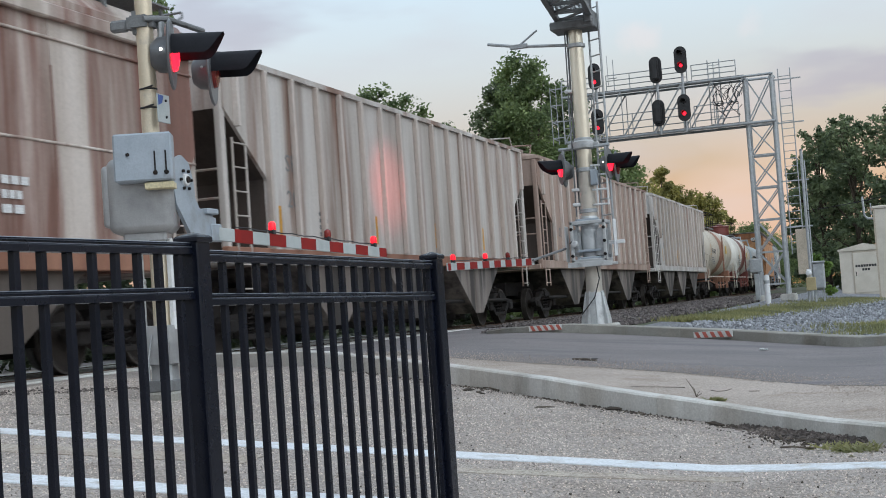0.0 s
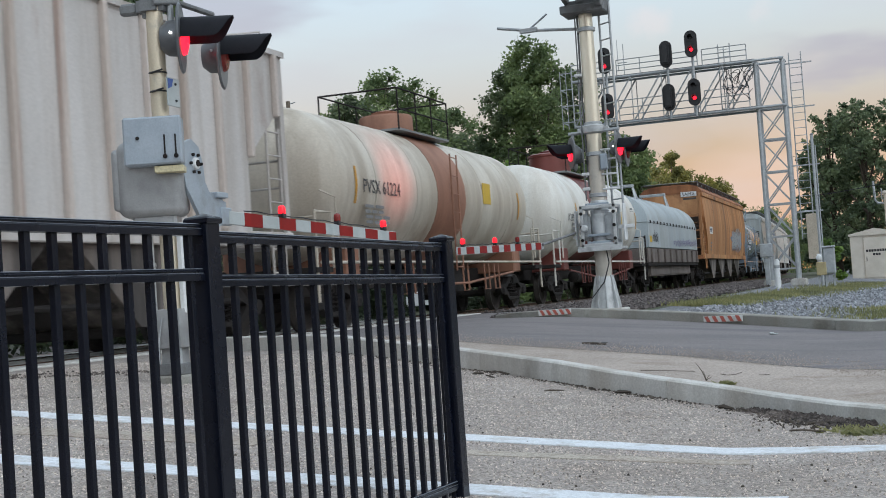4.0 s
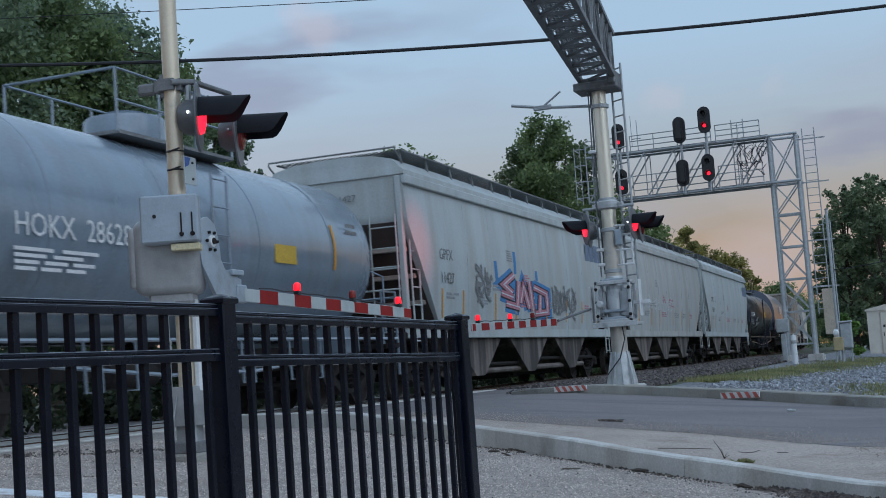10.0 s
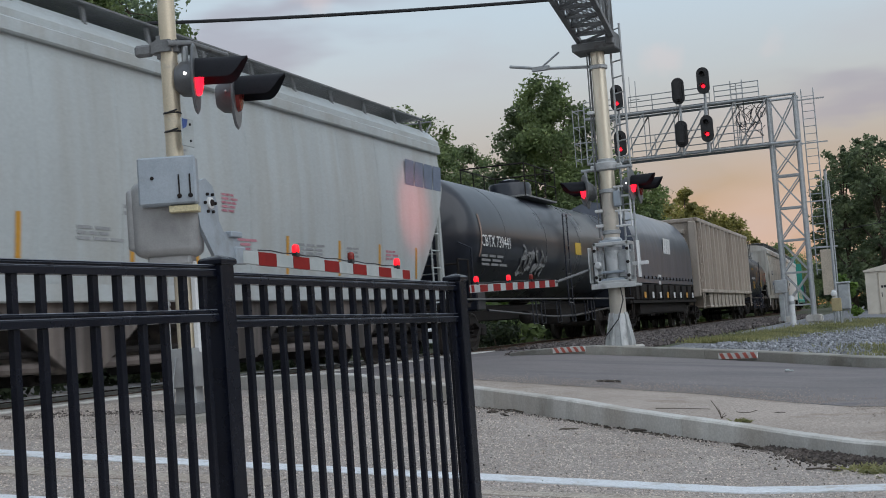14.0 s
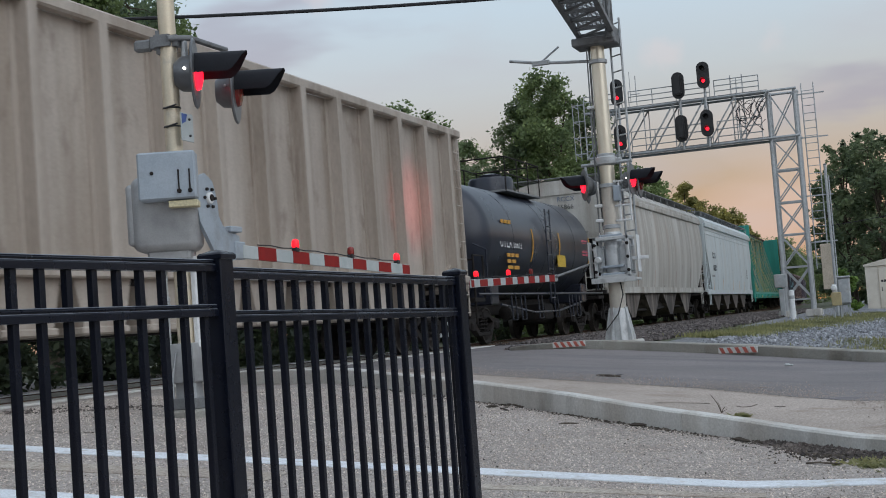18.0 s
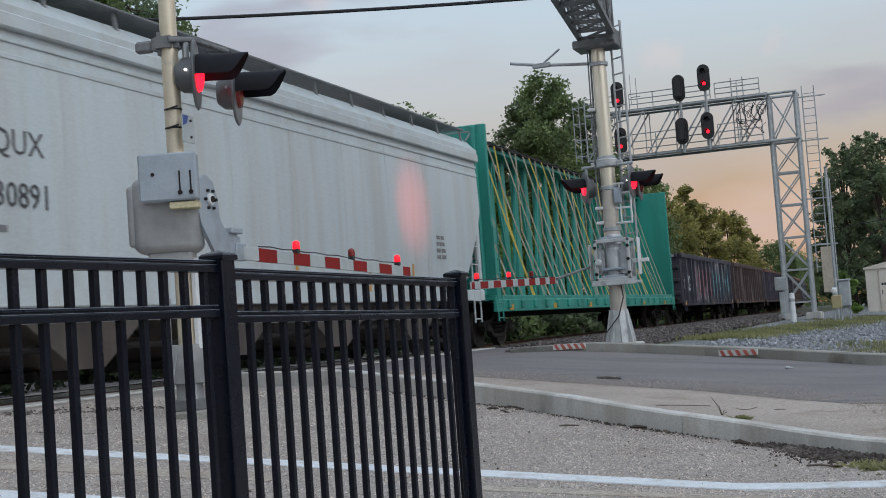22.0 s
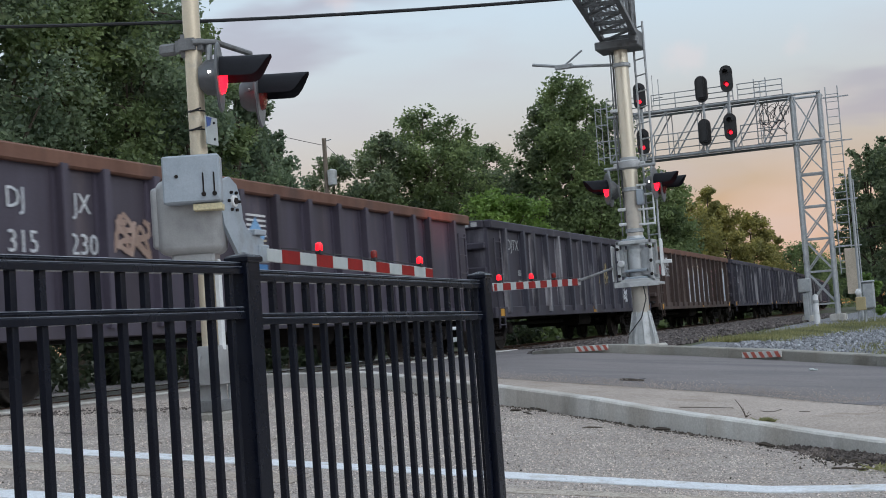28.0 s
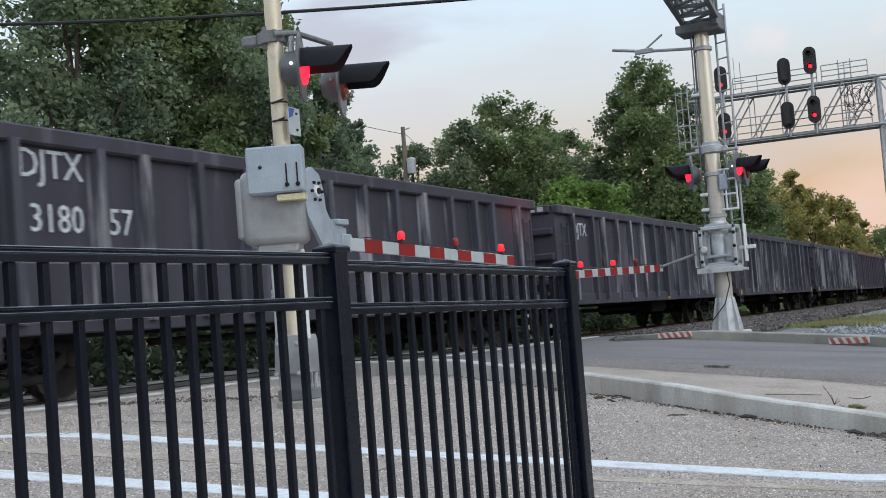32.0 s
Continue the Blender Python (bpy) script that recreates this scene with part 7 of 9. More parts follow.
    for k in (0, 3, 5, 6, 8):
        # the number on the end chord, too small to read
        for j in range(6):
            part("data_stencil", Mesh().box(0.15 + 0.2 * j, 0.29 + 0.2 * j, -h - 0.127, -h - 0.121, 2.82, 2.92), P["g_dull"], cars[k], "stencilled number on the end chord")
    ribs = [-h + 0.93 + i * (2 * h - 1.86) / 13 + {1: 0.28, 12: -0.28}.get(i, 0.0) for i in range(14)]
    rng = random.Random(51)
    for i in range(2, 13):
        # red shapes, then teal ones, sprayed over panels and posts
        a, top = ribs[i] + 0.20, 1.22 + rng.uniform(-0.08, 0.10)
        red = i < 7
        start, sweep = rng.uniform(0, 6.28), rng.uniform(4.6, 6.0)
        loop = [(26 + 24 * math.cos(start + sweep * k / 9) * rng.uniform(0.8, 1.1), 58 + 52 * math.sin(start + sweep * k / 9) * rng.uniform(0.85, 1.08)) for k in range(10)]
        bar = [(rng.uniform(0, 16), rng.uniform(20, 50)), (rng.uniform(18, 34), rng.uniform(40, 75)), (rng.uniform(40, 54), rng.uniform(25, 105))]
        if red:
            layers = (("graffiti_letter", 15, P["g_red"], 0.016, "maroon sprayed shape"), ("outline", 21, P["g_chalk"] if i % 2 else P["g_rose"], 0.011, "pale sprayed outline"), ("shine", 2.2, P["g_chalk"], 0.021, "thin pale line"))
        else:
            layers = (("graffiti_letter", 6.5, P["g_black"] if i % 3 else P["g_chalk"], 0.016, "dark sprayed shape"), ("outline", 17, P["g_teal"], 0.011, "teal sprayed outline"), ("halo", 20, P["g_chalk"] if i % 2 else P["g_black"], 0.006, "sprayed edge"))
        piece(cars[0], flat, a, 1.0, 0.0135, 0.01 * top, [[loop, bar]], layers)
        if red:
            part("graffiti_stroke", Mesh().box(1.506, 1.508, ribs[i] + 0.13, ribs[i + 1] - 0.13, 1.0, 2.25 + rng.uniform(-0.1, 0.1), 0.0), P["g_red"], cars[0], "maroon sprayed ground")
        for k in range(3):
            y = rng.uniform(a - 0.1, a + 0.6)
            part("graffiti_stroke", Mesh().box(1.528, 1.530, y - 0.012, y + 0.014, 0.98, rng.uniform(1.1, 1.6)), (P["g_chalk"], P["g_red"] if red else P["g_teal"], P["g_black"])[k], cars[0], "sprayed drip")
        if i % 4 != 2:
            part("graffiti_stroke", Mesh().box(1.631, 1.634, ribs[i] - 0.064, ribs[i] + 0.064, rng.uniform(1.0, 1.5), rng.uniform(2.1, 2.4)), P["g_red"] if red else P["g_teal"], cars[0], "spray paint across a side post")
    spray(cars[0], flat, -h + 0.4, -h + 3.0, 1.3, 2.2, None, P["g_white"], 53, 3)
    marks(cars[1], 1.515, -5.8, 2.25, ["DJTX", "31152"], 0.35, P["inkwhite"])
    for y, dy, pair in ((-6.72, 0.0, ("DJ", "315")), (-5.60, 0.10, ("JX", "230"))):
        marks(cars[2], 1.515, y + dy, 2.24, pair[:1], 0.35, P["g_white"])
        marks(cars[2], 1.515, y, 1.74, pair[1:], 0.37, P["g_white"])
    st = part("sticker", Mesh().box(1.507, 1.512, -1.42, -0.80, 1.46, 1.72), P["g_blue"], cars[2], "blue painted panel")
    for k in range(9):
        part("sticker_bar", Mesh().box(1.512, 1.515, -1.43, -0.79, 1.84 + 0.075 * k, 1.875 + 0.075 * k), P["g_cream"] if k < 4 else P["inkwhite"], st, "white and cream painted lines")
    part("sticker_diamond", Mesh().add([(1.517, -1.38, 2.14), (1.517, -1.11, 1.88), (1.517, -0.84, 2.14), (1.517, -1.11, 2.44)], [(0, 1, 2, 3)]), P["g_sky"], st, "pale blue diamond")
    spray(cars[2], flat, -4.7, -3.9, 1.65, 2.3, None, P["brown_grey"], 54, 2)
    marks(cars[3], 1.515, -6.80, 2.32, ["DJTX"], 0.36, P["g_dull"])
    marks(cars[3], 1.515, -5.1, 1.72, ["92"], 0.36, P["g_dull"])
    bars(cars[3], 1.51, -6.1, 1.72, 2, 0.55, 0.13, P["inkfaint"])
    spray(cars[3], flat, 1.55, 2.5, 1.55, 2.25, None, P["g_gold"], 57, 2, P["grime"], 0.034)
    spray(cars[3], flat, 2.68, 3.55, 1.6, 2.28, None, P["g_pale"], 55, 3, P["grime"], 0.03)
    spray(cars[3], flat, 4.95, 5.8, 1.7, 2.45, None, P["g_silver"], 56, 2, None, 0.045)
    spray(cars[3], flat, 3.9, 6.4, 0.98, 1.5, None, P["g_white"], 58, 5)
    marks(cars[4], 1.515, -6.80, 2.32, ["DJTX", "31533"], 0.43, P["g_white"], 0.88)
    spray(cars[4], flat, -8.0, -7.2, 2.02, 2.32, None, P["g_pink"], 58, 3)
    rng = random.Random(59)
    for i in range(4, 9):
        arched_letter(cars[4], ribs[i] + 0.15, ribs[i + 1] - 0.15, 0.95, 2.42 + rng.uniform(-0.06, 0.08), P["g_silver"], P["g_cream"] if i != 7 else P["g_chalk"], lean=rng.uniform(-0.08, 0.08), thick=0.026)
        for k in range(5):
            # thin sketch lines left in the pale filling
            z = rng.uniform(1.05, 2.2)
            part("graffiti_stroke", Mesh().add([(1.508, ribs[i] + rng.uniform(0.2, 0.35), z), (1.508, ribs[i] + 0.9, z + rng.uniform(-0.03, 0.05)), (1.508, ribs[i] + 0.88, z + 0.022)], [(0, 1, 2)]), P["g_ash"], cars[4], "faint sketch line")
        for k in range(3):
            z = rng.uniform(1.1, 2.0)
            part("graffiti_stroke", Mesh().add([(1.509, ribs[i] + 0.2, z), (1.509, ribs[i] + rng.uniform(0.5, 0.85), z + rng.uniform(-0.1, 0.2)), (1.509, ribs[i] + 0.8, z + 0.07), (1.509, ribs[i] + 0.22, z + 0.035)], [(0, 1, 2, 3)]), P["g_gold"] if k == 0 and i == 6 else P["inkpale"], cars[4], "thin sprayed shading")
    piece(cars[4], flat, ribs[6] - 0.1, 2.2, 0.01, 0.01, [[[(0, 20), (35, 45), (50, 25), (90, 50), (75, 10)], [(20, 60), (60, 30), (110, 20)]]], (("graffiti_stroke", 3, P["g_cream"], 0.012, "gold sprayed crown"),))
    for k in range(5):
        z = 1.2 + 0.26 * k
        piece(cars[4], flat, ribs[9] + 0.14, z, 0.01, 0.01, [[[(0, 0), (18, 14), (34, -4), (50, 16), (76, 2)]]], (("graffiti_stroke", 3.2, P["g_rose"], 0.012, "pink sprayed squiggle"),))
    for i in (10, 11, 12):
        arched_letter(cars[4], ribs[i] + 0.12, ribs[i + 1] - 0.11, 0.95, 2.5, P["g_black"] if i < 12 else P["g_silver"], P["g_rose"] if i == 10 else P["g_white"], lean=0.06)
    marks(cars[5], 1.515, -7.02, 2.42, ["DJTX"], 0.45, P["g_white"])
    marks(cars[5], 1.515, -6.88, 1.84, ["3180"], 0.44, P["g_white"])
    marks(cars[5], 1.515, -5.58, 1.84, ["57"], 0.44, P["g_white"])
    rng = random.Random(60)
    for y in (-2.6, -1.5, -0.4, 0.8, 1.9):
        blob = [[(rng.uniform(0, 45), rng.uniform(0, 120)) for _ in range(4)], [(rng.uniform(0, 50), 10), (rng.uniform(0, 50), rng.uniform(70, 130))]]
        piece(cars[7], flat, y, 0.95, 0.01, 0.01, [blob], (("graffiti_letter", 11, P["g_chalk"], 0.006, "white sprayed shape"), ("outline", 3, P["g_black"], 0.010, "black sprayed line")))
    marks(cars[6], 1.515, -7.0, 2.32, ["DJTX"], 0.42, P["g_white"])


build_train()


# ------------------------------------------------------------------ black steel fence
def along_y(poly, y0, y1):
    """An (x, z) outline drawn out along y."""
    k = len(poly)
    vs = [(x, y, z) for y in (y0, y1) for x, z in poly]
    fs = [((i + 1) % k, i, k + i, k + (i + 1) % k) for i in range(k)] + [tuple(range(k)), tuple(reversed(range(k, 2 * k)))]
    return Mesh().add(vs, fs)


def build_fence():
    pts = [(-2.20, 1.86, 1.262), (-2.106, 3.694, 1.255), (-2.009, 5.65, 1.218)]
    fence = thing("fence", pose(0, 0, 0), "black powder-coated steel picket fence beside the lot", "fence")
    for x, y, top in pts:
        g = lift(x)
        post = Mesh().box(-0.0375, 0.0375, -0.0375, 0.0375, g - 0.02, top + 0.012, 0.004)
        ob = part("post", post, M["fence"], fence, at=pose(x, y, 0, 0, 0, -3))
        cap = Mesh().add([(sx * w, sy * w, top + z) for w, z in ((0.040, 0.008), (0.044, 0.012), (0.044, 0.024), (0.039, 0.03), (0.004, 0.042)) for sx, sy in ((-1, -1), (1, -1), (1, 1), (-1, 1))],
                         [(3, 2, 1, 0)] + [(4 * k + i, 4 * k + (i + 1) % 4, 4 * k + 4 + (i + 1) % 4, 4 * k + 4 + i) for k in range(4) for i in range(4)] + [(16, 17, 18, 19)])
        part("post_cap", cap, M["fence"], ob)
    for k, (a, b) in enumerate(zip(pts, pts[1:])):
        turn = math.degrees(math.atan2(-(b[0] - a[0]), b[1] - a[1]))
        n = math.dist(a[:2], b[:2])
        top, slope = (a[2], 0.0) if k == 0 else (a[2] - 0.014, math.degrees(math.atan2(b[2] - a[2] + 0.014, n)))
        for z in (-0.036, -0.176, -1.10):
            prof = [(-0.0205, z), (0.0205, z), (0.0205, z + 0.018), (0.0150, z + 0.0235), (0.0150, z + 0.0275), (0.0180, z + 0.0290), (0.0180, z + 0.0305), (0.0110, z + 0.0375), (-0.0110, z + 0.0375), (-0.0205, z + 0.028)]
            rail = part("rail", along_y(prof, 0.03, n - 0.03), M["fence"], fence, at=pose(a[0], a[1], top, slope, 0, turn))
            # thin pale strips: the highlight lines of the rail are put into their colour
            part("bead", along_y([(0.0150, z + 0.0225), (0.0172, z + 0.0220), (0.0172, z + 0.0240), (0.0150, z + 0.0242)], 0.03, n - 0.03), M["fenceedge"], rail, "pale bead painted as a highlight along the rail")
            part("bead", along_y([(0.0110, z + 0.0366), (0.0150, z + 0.0350), (0.0160, z + 0.0362), (0.0110, z + 0.0385)], 0.03, n - 0.03), M["fenceedge"], rail, "pale strip painted as a highlight on the rail top")
        picket = Mesh().box(-0.0112, 0.0112, -0.0112, 0.0112, 0.0, 1.17, 0.002).data("picket")
        picket.materials.append(M["fence"])
        spots = [1 - (0.092 + 0.107 * i) / n for i in range(17)] if k == 0 else [(i + 0.5) / 18 for i in range(18)]
        for w in spots:
            if 0.02 < w < 0.985:
                part("picket", picket, None, fence, at=pose(a[0] + (b[0] - a[0]) * w, a[1] + (b[1] - a[1]) * w, top + math.tan(radians(slope)) * n * w - 1.18, 0, 0, turn))


# ------------------------------------------------------------------ level crossing signals
def flasher(parent, at, lit=True, dark=False):
    """A crossing lamp that faces +x: round background, lens, long hood, back box."""
    plate = M["weathered"] if dark else M["discgrey"]
    bgd = part("background", Mesh().lathe([(0.29, -0.012), (0.305, 0.0), (0.29, 0.012)], 32, pose(0, 0, 0, 0, 90, 0)), plate, parent, "round lamp background", at=at)
    hood = Mesh()
    n, k = 15, 12
    vs = []
    for j in range(k):
        d = 0.01 + 0.44 * j / (k - 1)
        for i in range(n):
            u = j / (k - 1)
            a = math.radians(90 + (i / (n - 1) - 0.5) * (195 if u < 0.6 else 195 - 160 * ((u - 0.6) / 0.4) ** 2.0))
            vs.append((d, 0.175 * math.cos(a), 0.175 * math.sin(a)))
    fs = [(j * n + i, j * n + i + 1, (j + 1) * n + i + 1, (j + 1) * n + i) for j in range(k - 1) for i in range(n - 1)]
    m = len(vs)
    vs2 = [(x, y * 0.96, z * 0.96) for x, y, z in vs]
    hood.add(vs + vs2, fs + [tuple(m + q for q in reversed(f)) for f in fs] + [((k - 1) * n + i, (k - 1) * n + i + 1, m + (k - 1) * n + i + 1, m + (k - 1) * n + i) for i in range(n - 1)])
    part("hood", hood, M["blackhood"], bgd, "long black hood")
    part("lens", Mesh().lathe([(0.15, 0.0), (0.14, 0.03), (0.08, 0.05), (0.01, 0.055)], 24, pose(0.012, 0, 0, 0, 90, 0)), M["redlit"] if lit else M["reddark"], bgd, "lit red lens" if lit else "unlit red lens")
    part("lamp_case", Mesh().lathe([(0.16, 0.0), (0.15, -0.1), (0.1, -0.16), (0.02, -0.17)], 20, pose(-0.01, 0, 0, 0, 90, 0)), plate, bgd, "cast lamp case")
    part("side_lamp", Mesh().lathe([(0.013, 0), (0.011, 0.016), (0.003, 0.02)], 10, pose(-0.07, -0.15, 0.02, 90, 0, 0)), M["whitelit"] if lit else M["alupale"], bgd, "small white side lamp")
    return bgd


def gate_arm(parent, length, lamps, at, narrow=0.075, first=0.28, pitch=0.70):
    """A striped arm along +y."""
    root = part("gate_arm", Mesh().box(-0.014, 0.014, 0, length, -narrow * 0.9, narrow * 0.9, 0.004), M["signwhite"], parent, "red and white striped gate arm", at=at)
    k = int((length - first - 0.1) / pitch) + 1
    for i in range(k):
        y = first + i * pitch
        h = narrow * (0.93 - 0.15 * y / length)
        part("red_stripe", Mesh().box(-0.0175, 0.0175, y, min(y + 0.35, length - 0.002), -h, h), M["signred"], root)
    part("lamp_cable", Mesh().tube([(0, 0.3 + (length - 0.6) * i / 14, narrow + 0.012 + 0.01 * (i % 2)) for i in range(15)], 0.006, 5), M["wire"], root)
    for y, lit in lamps:
        lp = part("arm_lamp_base", Mesh().box(-0.03, 0.03, y - 0.03, y + 0.03, narrow * 0.85, narrow + 0.04, 0.006), M["black"], root)
        part("arm_lamp", Mesh().lathe([(0.034, 0), (0.038, 0.025), (0.034, 0.07), (0.014, 0.085)], 14), M["redsmall"] if lit else M["reddark"], lp, "lit red arm lamp" if lit else "unlit red arm lamp", at=pose(0, y, narrow + 0.03))
    return root


def build_gate():
    """The crossing signal nearest the lot, with its gate mechanism."""
    x, y = -5.93, 9.80
    g = thing("crossing_signal", pose(x, y, 0), "aluminium level-crossing signal with lowered gate and red flashers", "crossing signal")
    part("foundation", Mesh().box(-0.15, 0.15, -0.15, 0.15, 0.3, 0.47, 0.02), M["kerbdark"], g, "concrete foundation")
    part("mast", Mesh().tube([(0, 0, 0.62), (0, 0, 6.2)], 0.073, 24), M["polealu"], g, "tall aluminium mast")
    part("base_plate", Mesh().box(-0.135, 0.135, -0.135, 0.135, 0.47, 0.565, 0.008), M["weathered"], g, "dark steel base plate")
    bs = Mesh().lathe([(0.120, 0.565), (0.115, 0.60), (0.115, 0.69), (0.195, 0.70), (0.200, 0.73), (0.186, 0.98), (0.176, 1.02), (0.10, 1.025)], 4, pose(0, 0, 0, 0, 0, 45))
    part("mast_base", bs, M["casegrey"], g, "tapered cast aluminium base")
    bolt = Mesh().lathe([(0.022, 0), (0.022, 0.07), (0.012, 0.08)], 8).data("bolt")
    bolt.materials.append(M["galv"])
    for bx in (-0.14, 0.14):
        for by in (-0.14, 0.14):
            part("bolt", bolt, None, g, at=pose(bx * 0.75, by * 0.75, 0.565) @ Matrix.Diagonal((1, 1, 1.8, 1)))
    part("conduit", Mesh().tube([(-0.13, -0.07, 1.0), (-0.13, -0.07, 1.72)], 0.024, 10).lathe([(0.03, 1.33), (0.036, 1.335), (0.036, 1.365), (0.03, 1.37), (0.03, 1.38), (0.036, 1.385), (0.036, 1.415), (0.03, 1.42)], 12, pose(-0.13, -0.07, 0)), M["alupale"], g, "slim conduit with white couplings")
    part("ground_cable", Mesh().tube([(-0.06, -0.16, 0.57), (-0.05, -0.17, 0.75), (-0.02, -0.15, 0.95)], 0.008, 6), M["galv"], g, "grey cable stub")
    for bx, bz in ((-0.09, 0.95), (0.09, 0.95), (-0.11, 0.70), (0.11, 0.70)):
        part("bolt", bolt, None, g, at=pose(bx, -0.125 - (1.0 - bz) * 0.08, bz, 90, 0, 0) @ Matrix.Diagonal((0.8, 0.8, 0.5, 1)))
    part("conduit", Mesh().box(0.085, 0.135, -0.02, 0.03, 0.98, 1.75, 0.008), M["whitemetal"], g, "white channel")
    # gate mechanism on the track side, its cover, the flat junction box towards the road
    back = part("gate_mechanism", Mesh().pillow(-0.45, 0.10, -0.24, 0.22, 1.80, 2.44, 0.09), M["casegrey"], g, "rounded cast gate mechanism case", at=pose(0.06, 0.06, 0, 0, 0, 22))
    part("case_flange", Mesh().pillow(-0.49, -0.40, -0.2, 0.2, 1.86, 2.38, 0.04), M["casegrey"], back)
    part("mechanism_foot", Mesh().box(-0.34, 0.02, -0.16, 0.16, 1.72, 1.82, 0.02).box(-0.2, -0.12, -0.2, 0.1, 1.66, 1.74, 0.01), M["casegrey"], back)
    box = part("junction_box", Mesh().box(-0.235, 0.235, -0.08, 0.08, 2.21, 2.62, 0.02), M["boxgrey"], g, "flat aluminium junction box", at=pose(0.05, -0.20, 0, 0, 0, 22))
    part("box_door", Mesh().box(-0.24, 0.24, -0.125, -0.088, 2.215, 2.615, 0.015), M["boxgrey"], box, "box door")
    for bx in (0.10, 0.19):
        part("latch", Mesh().box(bx - 0.006, bx + 0.006, -0.135, -0.12, 2.29, 2.46, 0.002).lathe([(0.02, 0), (0.016, 0.03)], 10, pose(bx, -0.125, 2.28, 90, 0, 0)), M["steel"], box)
    part("latch", Mesh().lathe([(0.016, 0), (0.012, 0.02)], 10, pose(-0.12, -0.125, 2.44, 90, 0, 0)), M["steel"], box)
    part("label_plate", Mesh().box(0.0, 0.24, -0.10, 0.06, 2.15, 2.205, 0.005), M["brass"], box, "yellowed strip under the box")
    # gate arm support plates
    plate = [(-0.04, 2.34), (0.0, 2.42), (0.12, 2.46), (0.24, 2.40), (0.30, 2.26), (0.32, 2.10), (0.38, 2.02), (0.55, 1.96), (0.66, 1.94), (0.66, 1.74), (0.40, 1.70), (0.22, 1.78), (0.0, 2.04), (-0.04, 2.2)]
    arm = part("arm_support", Mesh().prism(plate, 0.10, 0.135), M["boxgrey"], g, "curved gate-arm support plate", at=pose(0.06, 0.02, 0.0))
    for i in range(6):
        a = math.tau * i / 6
        part("bolt", Mesh().lathe([(0.014, 0), (0.013, 0.02)], 8), M["steel"], arm, at=pose(0.135, 0.17 + 0.085 * math.cos(a), 2.25 + 0.085 * math.sin(a), 0, 90, 0))
    hub = part("hub", Mesh().lathe([(0.055, 0), (0.05, 0.02), (0.04, 0.024)], 18), M["whitemetal"], arm, "pale hub ring", at=pose(0.135, 0.17, 2.25, 0, 90, 0))
    part("hub_pin", Mesh().lathe([(0.03, 0.02), (0.028, 0.035)], 12), M["steel"], hub)
    part("arm_bracket", Mesh().box(0.08, 0.17, 0.46, 0.66, 1.97, 2.02, 0.008).box(0.08, 0.11, 0.46, 0.66, 1.90, 1.99, 0.008).box(0.09, 0.15, 0.56, 0.74, 1.73, 1.89, 0.01), M["boxgrey"], arm)
    gate_arm(g, 4.0, ((1.07, True), (2.37, False), (3.65, True)), pose(0.2, 0.70, 1.80, -1.5, 0, 0), 0.066)
    # cross arm and lamps
    part("clamp", Mesh().box(-0.14, 0.10, -0.10, 0.10, 3.50, 3.70, 0.05).box(-0.3, -0.14, -0.04, 0.04, 3.54, 3.64, 0.02), M["weathered"], g, "cross-arm clamp", at=pose(0, 0, 0, 0, 0, 10))
    part("cross_arm", Mesh().tube([(0.05, -0.1, 3.61), (0.16, 0.1, 3.63), (0.17, 0.70, 3.63)], 0.026, 10), M["weathered"], g)
    flasher(g, pose(0.21, 0.06, 3.31, 0, 0.5, 24))
    flasher(g, pose(0.24, 0.70, 3.25, 0, 0.5, 21), False)
    part("lamp_hanger", Mesh().tube([(0.12, 0.06, 3.63), (0.12, 0.06, 3.3)], 0.03, 8), M["galv"], g)
    part("lamp_hanger", Mesh().tube([(0.15, 0.70, 3.64), (0.15, 0.70, 3.3)], 0.03, 8), M["galv"], g)
    sg = part("notice_plate", Mesh().box(-0.07, 0.13, -0.006, 0.006, 2.82, 3.06, 0.003), M["signwhite"], g, "small blue and white notice plate", at=pose(0.16, -0.07, -0.1, 0, 0, 92))
    part("plate_header", Mesh().add([(-0.066, -0.0085, 3.05), (-0.066, -0.0085, 2.96), (0.0, -0.0085, 2.985), (0.03, -0.0085, 3.05)], [(0, 1, 2, 3)]), M["blue"], sg, "blue corner field")
    for bz in (2.87, 3.01):
        part("bolt", Mesh().lathe([(0.012, 0), (0.010, 0.012)], 8, pose(0.06, -0.006, bz, 90, 0, 0)), M["black"], sg)
    for z in (2.86, 3.02):
        part("strap", Mesh().lathe([(0.076, z), (0.08, z + 0.006), (0.076, z + 0.014)], 20).tube([(-0.02, -0.08, z), (0.12, -0.13, z + 0.01)], 0.008, 6), M["black"], g)


